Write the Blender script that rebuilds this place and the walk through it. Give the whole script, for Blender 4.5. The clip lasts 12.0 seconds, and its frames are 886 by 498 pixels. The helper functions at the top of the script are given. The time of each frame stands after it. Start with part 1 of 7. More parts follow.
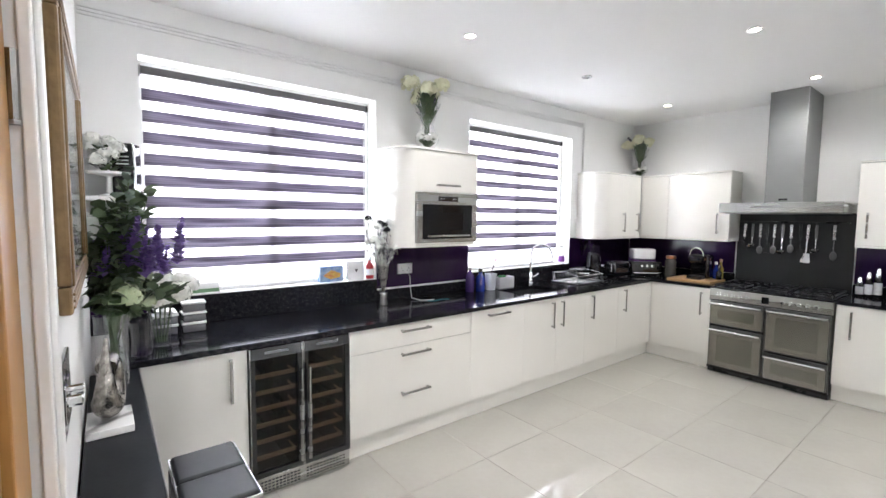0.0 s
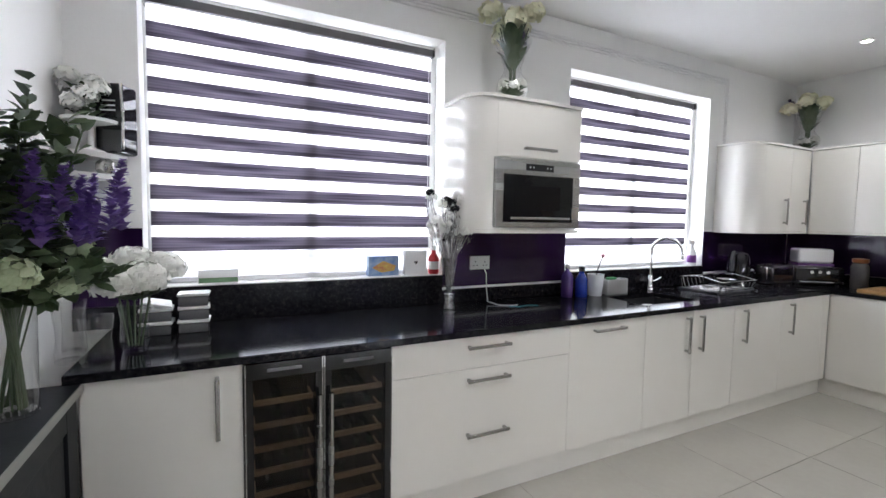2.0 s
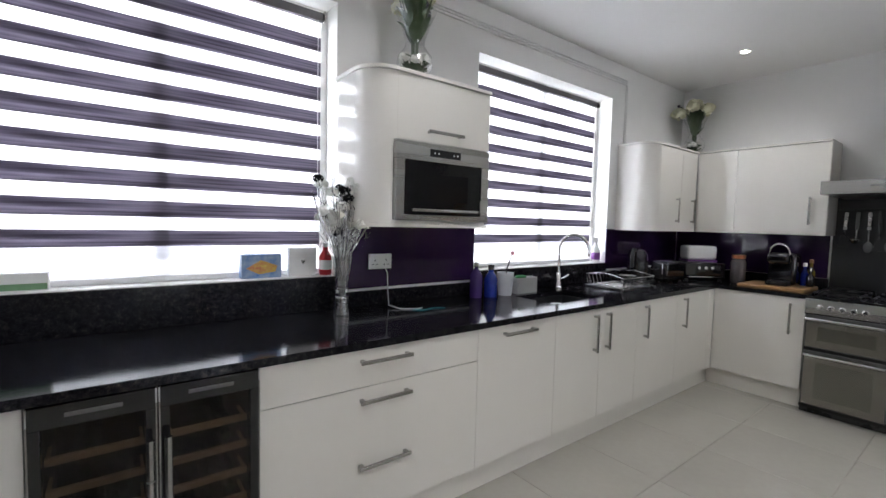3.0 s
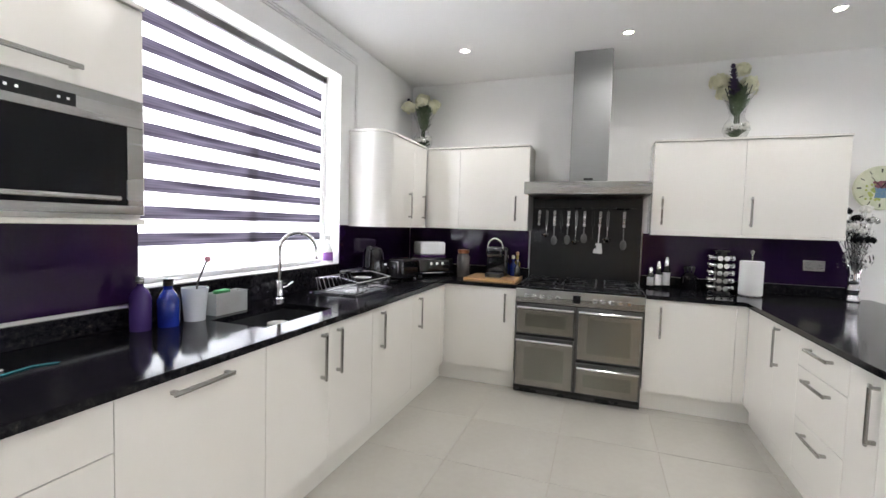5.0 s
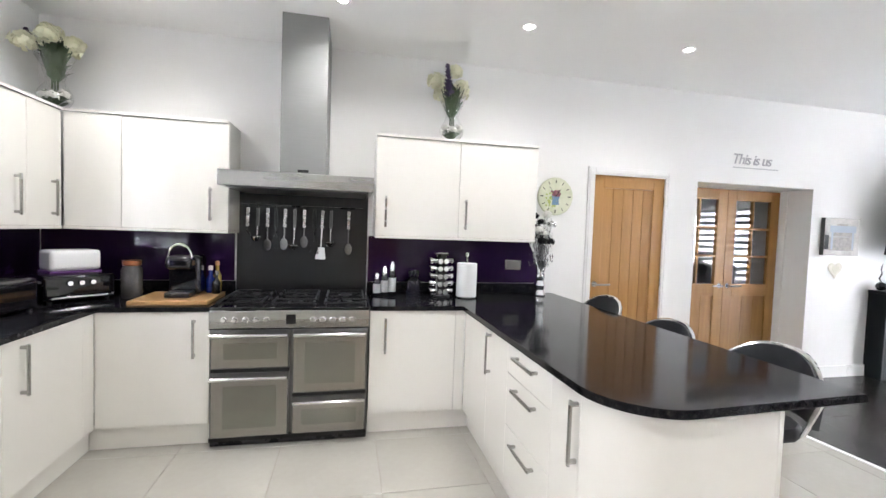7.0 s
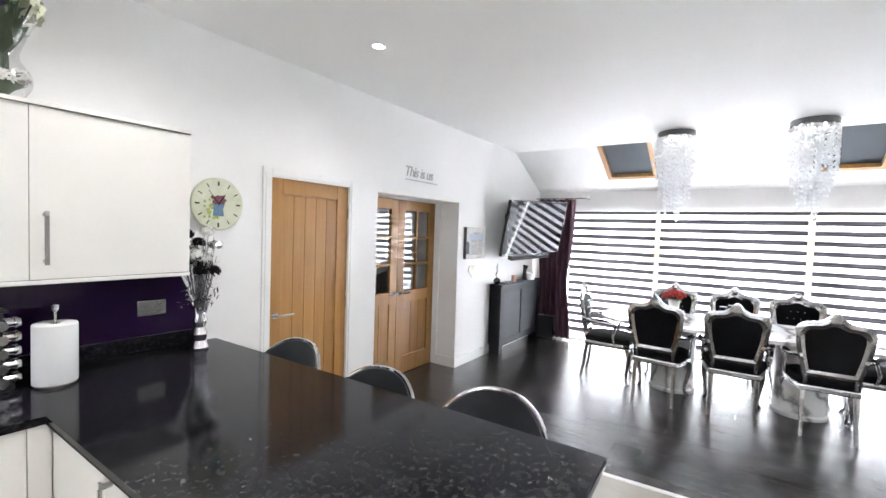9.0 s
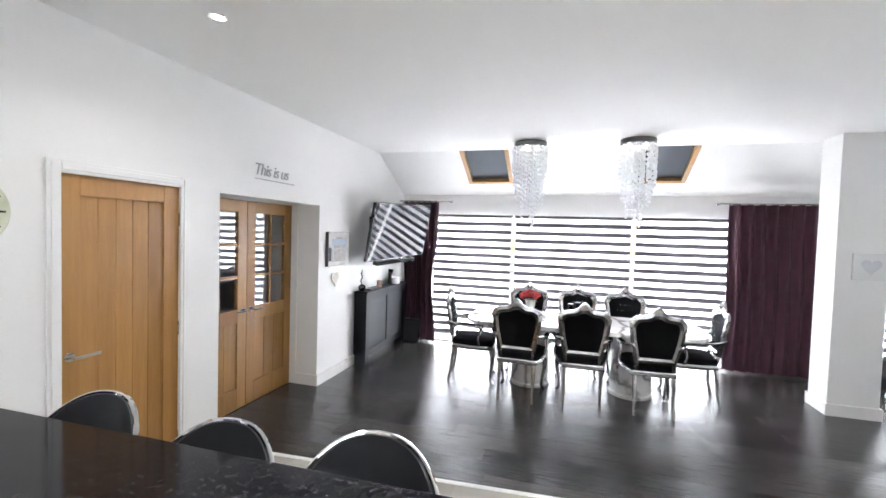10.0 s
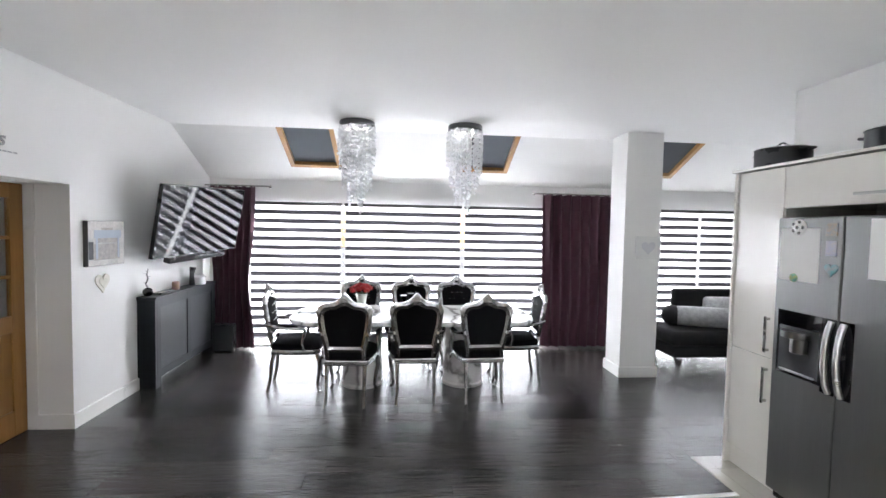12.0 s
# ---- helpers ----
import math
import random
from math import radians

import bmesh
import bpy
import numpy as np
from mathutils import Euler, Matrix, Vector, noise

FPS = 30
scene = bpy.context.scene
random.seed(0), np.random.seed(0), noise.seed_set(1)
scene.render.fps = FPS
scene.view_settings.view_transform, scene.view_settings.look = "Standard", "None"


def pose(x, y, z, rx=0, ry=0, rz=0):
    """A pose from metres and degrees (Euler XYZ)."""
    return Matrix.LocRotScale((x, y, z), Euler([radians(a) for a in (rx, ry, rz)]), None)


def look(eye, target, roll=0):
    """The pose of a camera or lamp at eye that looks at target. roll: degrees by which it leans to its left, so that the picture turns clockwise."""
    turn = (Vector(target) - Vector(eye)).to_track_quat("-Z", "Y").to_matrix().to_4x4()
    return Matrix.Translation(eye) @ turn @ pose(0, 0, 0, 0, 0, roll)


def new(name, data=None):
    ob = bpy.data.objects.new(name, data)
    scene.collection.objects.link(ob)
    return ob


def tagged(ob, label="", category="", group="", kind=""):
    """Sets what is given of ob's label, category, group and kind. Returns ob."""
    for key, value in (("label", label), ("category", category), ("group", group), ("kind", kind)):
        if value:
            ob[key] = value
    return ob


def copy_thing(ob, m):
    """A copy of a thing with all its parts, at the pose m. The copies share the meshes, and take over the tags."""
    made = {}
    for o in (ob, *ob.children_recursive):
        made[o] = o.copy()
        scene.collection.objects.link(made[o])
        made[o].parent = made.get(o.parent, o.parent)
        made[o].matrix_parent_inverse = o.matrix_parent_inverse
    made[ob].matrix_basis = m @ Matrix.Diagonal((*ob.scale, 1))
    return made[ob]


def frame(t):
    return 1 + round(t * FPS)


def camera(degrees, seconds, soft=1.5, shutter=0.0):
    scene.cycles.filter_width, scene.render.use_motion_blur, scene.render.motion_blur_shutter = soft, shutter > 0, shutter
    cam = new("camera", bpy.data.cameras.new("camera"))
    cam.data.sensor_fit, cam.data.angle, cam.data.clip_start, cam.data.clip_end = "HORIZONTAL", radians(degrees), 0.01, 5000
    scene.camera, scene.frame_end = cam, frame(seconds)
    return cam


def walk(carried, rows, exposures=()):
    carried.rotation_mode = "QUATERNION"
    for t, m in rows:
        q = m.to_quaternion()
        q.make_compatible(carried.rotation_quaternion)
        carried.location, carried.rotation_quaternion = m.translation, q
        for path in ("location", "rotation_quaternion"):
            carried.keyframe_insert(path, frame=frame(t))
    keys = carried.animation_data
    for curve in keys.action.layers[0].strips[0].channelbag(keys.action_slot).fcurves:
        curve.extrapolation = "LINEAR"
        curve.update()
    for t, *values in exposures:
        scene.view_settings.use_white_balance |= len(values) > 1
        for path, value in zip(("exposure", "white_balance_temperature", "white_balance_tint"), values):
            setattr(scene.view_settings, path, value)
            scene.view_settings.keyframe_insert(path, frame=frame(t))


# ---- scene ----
cam = camera(91.1, 12.0)
PATH = [
    (0, (0.544, 0.58, 1.595), (1.77, 2.153, 1.447), 0.6),
    (0.5, (0.669, 0.765, 1.529), (1.642, 2.508, 1.394), 0.5),
    (1, (0.817, 0.951, 1.504), (1.7, 2.74, 1.365), 0.6),
    (1.5, (0.955, 1.097, 1.462), (1.815, 2.897, 1.321), 0.7),
    (2, (1.093, 1.263, 1.427), (1.974, 3.053, 1.292), 1.0),
    (2.5, (1.202, 1.386, 1.4), (2.186, 3.123, 1.27), 1.2),
    (3, (1.325, 1.493, 1.386), (2.54, 3.077, 1.262), 1.5),
    (3.2, (1.367, 1.536, 1.391), (2.677, 3.041, 1.259), 1.9),
    (5, (1.933, 1.77, 1.387), (3.81, 2.45, 1.276), 1.7),
    (5.5, (2.085, 1.72, 1.329), (4.042, 2.121, 1.254), 1.9),
    (6, (2.244, 1.679, 1.375), (4.238, 1.803, 1.282), 1.7),
    (6.5, (2.421, 1.63, 1.405), (4.415, 1.504, 1.313), 1.9),
    (7, (2.611, 1.586, 1.431), (4.563, 1.156, 1.344), 2.0),
    (7.5, (2.808, 1.525, 1.477), (4.62, 0.684, 1.394), 1.9),
    (9.3, (3.513, 1.195, 1.672), (4.468, -0.561, 1.594), 1.8),
    (9.5, (3.546, 1.14, 1.693), (4.38, -0.676, 1.617), 1.7),
    (10, (3.62, 1.062, 1.726), (4.168, -0.86, 1.652), 1.7),
    (10.5, (3.673, 1.002, 1.739), (3.904, -0.983, 1.668), 1.5),
    (11, (3.669, 0.952, 1.732), (3.639, -1.046, 1.661), 1.4),
    (11.5, (3.651, 0.859, 1.72), (3.492, -1.133, 1.639), 1.3),
    (12, (3.544, 0.613, 1.683), (3.37, -1.377, 1.593), 1.1),
]
walk(cam, [(t, look(eye, target, roll)) for t, eye, target, roll in PATH],
     exposures=[(0.0, 1.11, 6350, 10), (0.6, 0.86, 6250, 10), (1.0, 0.76, 6200, 10), (2.0, 0.43, 6250, 10), (3.0, 0.13, 6300, 10), (3.2, 0.13, 6300, 10), (4.0, 0.59, 6400, 10), (5.0, 0.84, 6480, 10), (5.6, 1.01, 6430, 10), (6.5, 1.27, 6400, 10), (7.5, 1.39, 6400, 10), (9.5, 1.15, 6330, 10), (11.0, 0.91, 6350, 10), (11.5, 0.76, 6350, 10), (12.0, 0.72, 6350, 10)])

# ---- world, sun, window light, exposure ----
world = bpy.data.worlds.new("world")
scene.world = world
world.use_nodes = True
wn = world.node_tree
sky = wn.nodes.new("ShaderNodeTexSky")
sky.sky_type, sky.sun_disc = "NISHITA", False
sky.sun_elevation, sky.sun_rotation = radians(38), radians(200)
wn.links.new(sky.outputs[0], wn.nodes["Background"].inputs[0])
wn.nodes["Background"].inputs[1].default_value = 0.12
sun = new("sun", bpy.data.lights.new("sun", "SUN"))
sun.data.energy, sun.data.angle, sun.data.color = 2.5, radians(0.6), (1.0, 0.95, 0.88)
sun.matrix_world = look((1.7, -12.0, 9.0), (3.6, -4.6, 0.0))


def window_light(x, y, z, w, h, facing, power):
    ld = bpy.data.lights.new("window_light", "AREA")
    ld.shape, ld.size, ld.size_y, ld.energy, ld.color = "RECTANGLE", w, h, power, (0.95, 0.97, 1.0)
    ob = new("window_light", ld)
    ob.matrix_world = look((x, y, z), (x, y + facing, z))
    return ob


XW, XE, YN, YS, CEIL = 0.46, 6.22, 3.71, -5.62, 2.83
window_light(1.51, 4.14, 1.55, 1.90, 2.20, -1, 140)
window_light(4.08, 4.14, 1.55, 1.90, 2.20, -1, 140)
window_light(3.60, -5.98, 1.10, 4.30, 2.10, 1, 570)
window_light(-1.00, -5.98, 1.10, 2.50, 2.10, 1, 230)
DOWN_W = 15


# ---- materials ----
def mat(name, c1, c2=None, rough=0.5, metal=0.0, scale=6.0, fine=90.0, bump=0.05, coat=0.0, stretch=(1, 1, 1), spec=0.5, vary=0.08, rand=0.0):
    """A surface with colour that drifts at two scales, uneven gloss and fine relief."""
    m = bpy.data.materials.new(name)
    m.use_nodes = True
    nt = m.node_tree
    nd, ln = nt.nodes, nt.links
    bs = nd["Principled BSDF"]
    tc = nd.new("ShaderNodeTexCoord")
    mp = nd.new("ShaderNodeMapping")
    mp.inputs["Scale"].default_value = stretch
    ln.new(tc.outputs["Object"], mp.inputs["Vector"])
    n1, n2 = nd.new("ShaderNodeTexNoise"), nd.new("ShaderNodeTexNoise")
    n1.inputs["Scale"].default_value, n1.inputs["Detail"].default_value = scale, 4
    n2.inputs["Scale"].default_value, n2.inputs["Detail"].default_value = fine, 3
    ln.new(mp.outputs[0], n1.inputs["Vector"])
    ln.new(mp.outputs[0], n2.inputs["Vector"])
    add = nd.new("ShaderNodeMath")
    add.operation = "MULTIPLY_ADD"
    add.inputs[1].default_value, add.inputs[2].default_value = 0.35, 0.0
    ln.new(n2.outputs[0], add.inputs[0])
    ad2 = nd.new("ShaderNodeMath")
    ad2.operation = "MULTIPLY_ADD"
    ad2.inputs[1].default_value = 0.65
    ln.new(n1.outputs[0], ad2.inputs[0])
    ln.new(add.outputs[0], ad2.inputs[2])
    fac = ad2.outputs[0]
    if rand:
        oi = nd.new("ShaderNodeObjectInfo")
        rm = nd.new("ShaderNodeMath")
        rm.operation, rm.inputs[1].default_value, rm.inputs[2].default_value = "MULTIPLY_ADD", rand, -rand / 2
        ln.new(oi.outputs["Random"], rm.inputs[0])
        sm = nd.new("ShaderNodeMath")
        ln.new(rm.outputs[0], sm.inputs[0])
        ln.new(fac, sm.inputs[1])
        fac = sm.outputs[0]
    ramp = nd.new("ShaderNodeValToRGB")
    c2 = c2 or tuple(v * (1 - vary) for v in c1)
    ramp.color_ramp.elements[0].position, ramp.color_ramp.elements[1].position = 0.3, 0.7
    ramp.color_ramp.elements[0].color, ramp.color_ramp.elements[1].color = (*c2, 1), (*c1, 1)
    ln.new(fac, ramp.inputs[0])
    ln.new(ramp.outputs[0], bs.inputs["Base Color"])
    rr = nd.new("ShaderNodeMapRange")
    rr.inputs[3].default_value, rr.inputs[4].default_value = max(0.02, rough * 0.8), min(1, rough * 1.2)
    ln.new(n1.outputs[0], rr.inputs[0])
    ln.new(rr.outputs[0], bs.inputs["Roughness"])
    bs.inputs["Metallic"].default_value = metal
    bs.inputs["Coat Weight"].default_value, bs.inputs["Coat Roughness"].default_value = coat, 0.04
    bs.inputs["Specular IOR Level"].default_value = spec
    if bump:
        bp = nd.new("ShaderNodeBump")
        bp.inputs["Strength"].default_value, bp.inputs["Distance"].default_value = bump, 0.004
        ln.new(n2.outputs[0], bp.inputs["Height"])
        ln.new(bp.outputs[0], bs.inputs["Normal"])
    return m


def glass_mat(name, tint=(1, 1, 1), clear=0.8, rough=0.02, gloss=0.04, edge=0.75):
    """Thin clear glass: see-through with a Fresnel gloss."""
    m = bpy.data.materials.new(name)
    m.use_nodes = True
    nd, ln = m.node_tree.nodes, m.node_tree.links
    nd.remove(nd["Principled BSDF"])
    tr, gl, mx, fr = nd.new("ShaderNodeBsdfTransparent"), nd.new("ShaderNodeBsdfGlossy"), nd.new("ShaderNodeMixShader"), nd.new("ShaderNodeLayerWeight")
    rg = nd.new("ShaderNodeMapRange")
    tr.inputs[0].default_value = (*(clear * v for v in tint), 1)
    gl.inputs["Roughness"].default_value = rough
    fr.inputs["Blend"].default_value = 0.22
    rg.inputs[3].default_value, rg.inputs[4].default_value = gloss, edge
    ln.new(fr.outputs["Facing"], rg.inputs[0])
    ln.new(rg.outputs[0], mx.inputs[0])
    ln.new(tr.outputs[0], mx.inputs[1])
    ln.new(gl.outputs[0], mx.inputs[2])
    ln.new(mx.outputs[0], nd["Material Output"].inputs[0])
    return m


def cloth_light(name, col, through_col, share, fine=400, clear=0.0):
    """Thin blind fabric: diffuse in front, letting light through from behind."""
    m = bpy.data.materials.new(name)
    m.use_nodes = True
    nd, ln = m.node_tree.nodes, m.node_tree.links
    nd.remove(nd["Principled BSDF"])
    df, tl, mx = nd.new("ShaderNodeBsdfDiffuse"), nd.new("ShaderNodeBsdfTranslucent"), nd.new("ShaderNodeMixShader")
    tc, ns, mm = nd.new("ShaderNodeTexCoord"), nd.new("ShaderNodeTexNoise"), nd.new("ShaderNodeMix")
    mp = nd.new("ShaderNodeMapping")
    mp.inputs["Scale"].default_value = (0.02, 1, 1)
    ns.inputs["Scale"].default_value = fine
    mm.data_type = "RGBA"
    mm.inputs[6].default_value, mm.inputs[7].default_value = (*(0.8 * v for v in col), 1), (*col, 1)
    ln.new(tc.outputs["Object"], mp.inputs[0])
    ln.new(mp.outputs[0], ns.inputs["Vector"])
    ln.new(ns.outputs[0], mm.inputs[0])
    ln.new(mm.outputs[2], df.inputs[0])
    streak = nd.new("ShaderNodeMix")
    streak.data_type = "RGBA"
    streak.inputs[6].default_value, streak.inputs[7].default_value = (*(max(0.35, 1 - 1.0 * (0.9 - v)) * v if v < 0.5 else 0.94 * v for v in through_col), 1), (*(1.6 * v if v < 0.5 else v for v in through_col), 1)
    weave = nd.new("ShaderNodeTexNoise")
    weave.inputs["Scale"].default_value, weave.inputs["Detail"].default_value = 90, 2
    ln.new(mp.outputs[0], weave.inputs["Vector"])
    spread = nd.new("ShaderNodeMapRange")
    spread.inputs[1].default_value, spread.inputs[2].default_value = 0.36, 0.64
    ln.new(weave.outputs[0], spread.inputs[0])
    ln.new(spread.outputs[0], streak.inputs[0])
    ln.new(streak.outputs[2], tl.inputs[0])
    mx.inputs[0].default_value = share
    ln.new(df.outputs[0], mx.inputs[1])
    ln.new(tl.outputs[0], mx.inputs[2])
    if clear:
        tr, m2 = nd.new("ShaderNodeBsdfTransparent"), nd.new("ShaderNodeMixShader")
        m2.inputs[0].default_value = clear
        ln.new(mx.outputs[0], m2.inputs[1])
        ln.new(tr.outputs[0], m2.inputs[2])
        mx = m2
    ln.new(mx.outputs[0], nd["Material Output"].inputs[0])
    return m


def glow_mat(name, col, strength):
    m = bpy.data.materials.new(name)
    m.use_nodes = True
    bs = m.node_tree.nodes["Principled BSDF"]
    bs.inputs["Base Color"].default_value = (*col, 1)
    bs.inputs["Emission Color"].default_value, bs.inputs["Emission Strength"].default_value = (*col, 1), strength
    return m


def ramp_on(m, tex, stops):
    """Drives a material's base colour by a texture through a colour ramp."""
    nd, ln = m.node_tree.nodes, m.node_tree.links
    r = nd.new("ShaderNodeValToRGB")
    while len(r.color_ramp.elements) < len(stops):
        r.color_ramp.elements.new(0.5)
    for e, (p, c) in zip(r.color_ramp.elements, stops):
        e.position, e.color = p, (*c, 1)
    ln.new(tex, r.inputs[0])
    ln.new(r.outputs[0], nd["Principled BSDF"].inputs["Base Color"])


PAINT = mat("wall_paint", (0.86, 0.855, 0.84), (0.81, 0.805, 0.79), rough=0.6, scale=1.3, fine=160, bump=0.04)
CEILING_PAINT = mat("ceiling_paint", (0.88, 0.875, 0.86), (0.84, 0.835, 0.82), rough=0.7, scale=0.9, fine=140, bump=0.04)
TRIM = mat("trim_gloss_white", (0.85, 0.845, 0.83), rough=0.3, scale=3, bump=0.02)
CREAM = mat("cream_gloss_lacquer", (0.82, 0.797, 0.745), (0.80, 0.777, 0.725), rough=0.16, scale=1.5, fine=30, bump=0.006, coat=0.6)
STEEL = mat("brushed_steel", (0.47, 0.465, 0.45), (0.38, 0.375, 0.36), rough=0.27, metal=1, scale=10, fine=140, stretch=(0.05, 0.05, 1), bump=0.03)
DARK_STEEL = mat("dark_brushed_steel", (0.17, 0.17, 0.168), (0.13, 0.13, 0.128), rough=0.3, metal=1, scale=8, fine=150, stretch=(0.05, 0.05, 1), bump=0.03)
FRIDGE_STEEL = mat("grey_fridge_steel", (0.20, 0.20, 0.197), (0.165, 0.165, 0.162), rough=0.36, metal=0.8, scale=8, fine=150, stretch=(1, 1, 0.05), bump=0.02)
CHROME = mat("chrome", (0.82, 0.82, 0.83), rough=0.07, metal=1, bump=0, vary=0.05)
SILVER = mat("silver_leaf", (0.74, 0.74, 0.74), (0.36, 0.36, 0.36), rough=0.2, metal=1, scale=14, fine=60, bump=0.25)
BLACK_PLASTIC = mat("black_plastic", (0.018, 0.018, 0.02), rough=0.28, bump=0.02)
BLACK_GLOSS = mat("black_glass", (0.008, 0.008, 0.01), rough=0.05, bump=0, coat=0.3)
VELVET = mat("black_velvet", (0.008, 0.008, 0.009), (0.004, 0.004, 0.005), rough=0.9, spec=0.12, scale=12, fine=300, bump=0.2)
LEATHER = mat("black_leather", (0.022, 0.023, 0.027), (0.014, 0.015, 0.018), rough=0.42, scale=9, fine=220, bump=0.25)
PURPLE = mat("purple_splash_glass", (0.024, 0.008, 0.044), (0.019, 0.006, 0.036), rough=0.06, bump=0, coat=0.0, spec=0.4)
TILE = mat("polished_porcelain", (0.475, 0.456, 0.41), (0.43, 0.412, 0.368), rough=0.05, scale=2.2, fine=25, bump=0.004, rand=0.25, coat=0.4)
GROUT = mat("grout", (0.40, 0.37, 0.32), rough=0.85, fine=200, bump=0.2)
WHITE = mat("white_ceramic", (0.82, 0.82, 0.81), rough=0.2, bump=0.01, vary=0.04)
PAPER = mat("white_paper", (0.84, 0.84, 0.83), rough=0.8, bump=0.05, vary=0.05)
CHARCOAL = mat("charcoal_satin_paint", (0.011, 0.012, 0.015), (0.008, 0.009, 0.011), rough=0.45, spec=0.22, scale=4, fine=80, bump=0.06)
MAROON = mat("plum_curtain", (0.10, 0.036, 0.056), (0.052, 0.019, 0.030), rough=0.75, scale=20, fine=260, stretch=(1, 1, 0.1), bump=0.25)
GOLD = mat("antique_gold", (0.25, 0.16, 0.07), (0.13, 0.08, 0.035), rough=0.42, metal=0.5, scale=12, fine=60, bump=0.3)
CLEAR = glass_mat("clear_glass", clear=0.97)
PANE = glass_mat("window_pane", clear=0.95)
SMOKED = glass_mat("smoked_glass", tint=(0.80, 0.74, 0.70), clear=0.72, gloss=0.012, edge=0.25)
LEAF = mat("green_leaf", (0.075, 0.115, 0.048), (0.032, 0.055, 0.022), rough=0.5, scale=20, fine=90, bump=0.1)
LEAF_GREY = mat("eucalyptus_leaf", (0.13, 0.17, 0.13), (0.06, 0.085, 0.06), rough=0.55, scale=15, fine=90, bump=0.1)
PETAL = mat("cream_petal", (0.86, 0.84, 0.66), (0.74, 0.73, 0.50), rough=0.6, scale=25, fine=120, bump=0.1)
PETAL_WHITE = mat("white_petal", (0.82, 0.81, 0.77), (0.66, 0.66, 0.60), rough=0.6, scale=25, fine=120, bump=0.1)
LAVENDER = mat("purple_petal", (0.25, 0.15, 0.46), (0.12, 0.06, 0.27), rough=0.6, scale=30, fine=120, bump=0.1)
RED = mat("red_petal", (0.52, 0.022, 0.02), (0.30, 0.01, 0.012), rough=0.5, scale=30, fine=100, bump=0.1)
SHEER = cloth_light("sheer_voile", (0.8, 0.8, 0.82), (0.95, 0.95, 0.97), 0.78)
BAND = cloth_light("charcoal_blind_band", (0.085, 0.08, 0.085), (0.30, 0.28, 0.33), 0.42)
BAND_DARK = cloth_light("dark_charcoal_blind_band", (0.07, 0.07, 0.072), (0.19, 0.185, 0.20), 0.36)
SHEER_SOUTH = cloth_light("open_sheer_voile", (0.8, 0.8, 0.82), (0.93, 0.93, 0.95), 0.75, clear=0.1)
BLUE_GLASS = mat("blue_plastic", (0.012, 0.035, 0.30), (0.008, 0.02, 0.2), rough=0.12, bump=0, coat=0.3)

OAK = mat("oak_veneer", (0.41, 0.212, 0.060), (0.305, 0.145, 0.036), rough=0.36, scale=3.0, fine=22, stretch=(9, 9, 0.5), bump=0.06, rand=0.3)
BOARD = mat("bamboo_board", (0.50, 0.30, 0.13), (0.38, 0.21, 0.08), rough=0.45, scale=4, fine=40, stretch=(8, 0.6, 8), bump=0.08)
PLANK = mat("ebony_stained_plank", (0.085, 0.076, 0.072), (0.007, 0.0065, 0.006), rough=0.25, scale=5, fine=26, stretch=(0.4, 12, 12), bump=0.18, rand=0.18)
FELT = mat("dark_seam", (0.010, 0.010, 0.010), rough=0.9)

GRANITE = mat("black_speckled_granite", (0.012, 0.012, 0.015), rough=0.10, bump=0, spec=0.16)
gn, gl_ = GRANITE.node_tree.nodes, GRANITE.node_tree.links
gtc, gvo = gn.new("ShaderNodeTexCoord"), gn.new("ShaderNodeTexNoise")
gvo.inputs["Scale"].default_value, gvo.inputs["Detail"].default_value, gvo.inputs["Roughness"].default_value = 42, 8, 0.78
gl_.new(gtc.outputs["Object"], gvo.inputs["Vector"])
ramp_on(GRANITE, gvo.outputs[0], [(0.40, (0.004, 0.004, 0.006)), (0.53, (0.012, 0.012, 0.015)), (0.63, (0.030, 0.027, 0.026)), (0.74, (0.10, 0.088, 0.08))])

MARBLE = mat("white_marble", (0.80, 0.79, 0.78), rough=0.08, bump=0)
mn, ml = MARBLE.node_tree.nodes, MARBLE.node_tree.links
mtc, mns, mwv = mn.new("ShaderNodeTexCoord"), mn.new("ShaderNodeTexNoise"), mn.new("ShaderNodeTexWave")
mwv.inputs["Scale"].default_value, mwv.inputs["Distortion"].default_value, mwv.inputs["Detail"].default_value = 1.3, 14, 5
ml.new(mtc.outputs["Object"], mwv.inputs["Vector"])
ramp_on(MARBLE, mwv.outputs[0], [(0.0, (0.30, 0.29, 0.29)), (0.10, (0.62, 0.61, 0.60)), (0.3, (0.80, 0.79, 0.78)), (1.0, (0.84, 0.83, 0.82))])


# ---- mesh helpers ----
def box(bm, x0, x1, y0, y1, z0, z1, b=0.0, seg=2):
    vs = [bm.verts.new((x, y, z)) for z in (z0, z1) for x, y in ((x0, y0), (x1, y0), (x1, y1), (x0, y1))]
    fs = [bm.faces.new([vs[i] for i in q]) for q in ((3, 2, 1, 0), (4, 5, 6, 7), (0, 1, 5, 4), (1, 2, 6, 5), (2, 3, 7, 6), (3, 0, 4, 7))]
    if b:
        es = {e for f in fs for e in f.edges}
        bmesh.ops.bevel(bm, geom=list(es), offset=b, segments=seg, profile=0.5, affect="EDGES")
    return bm


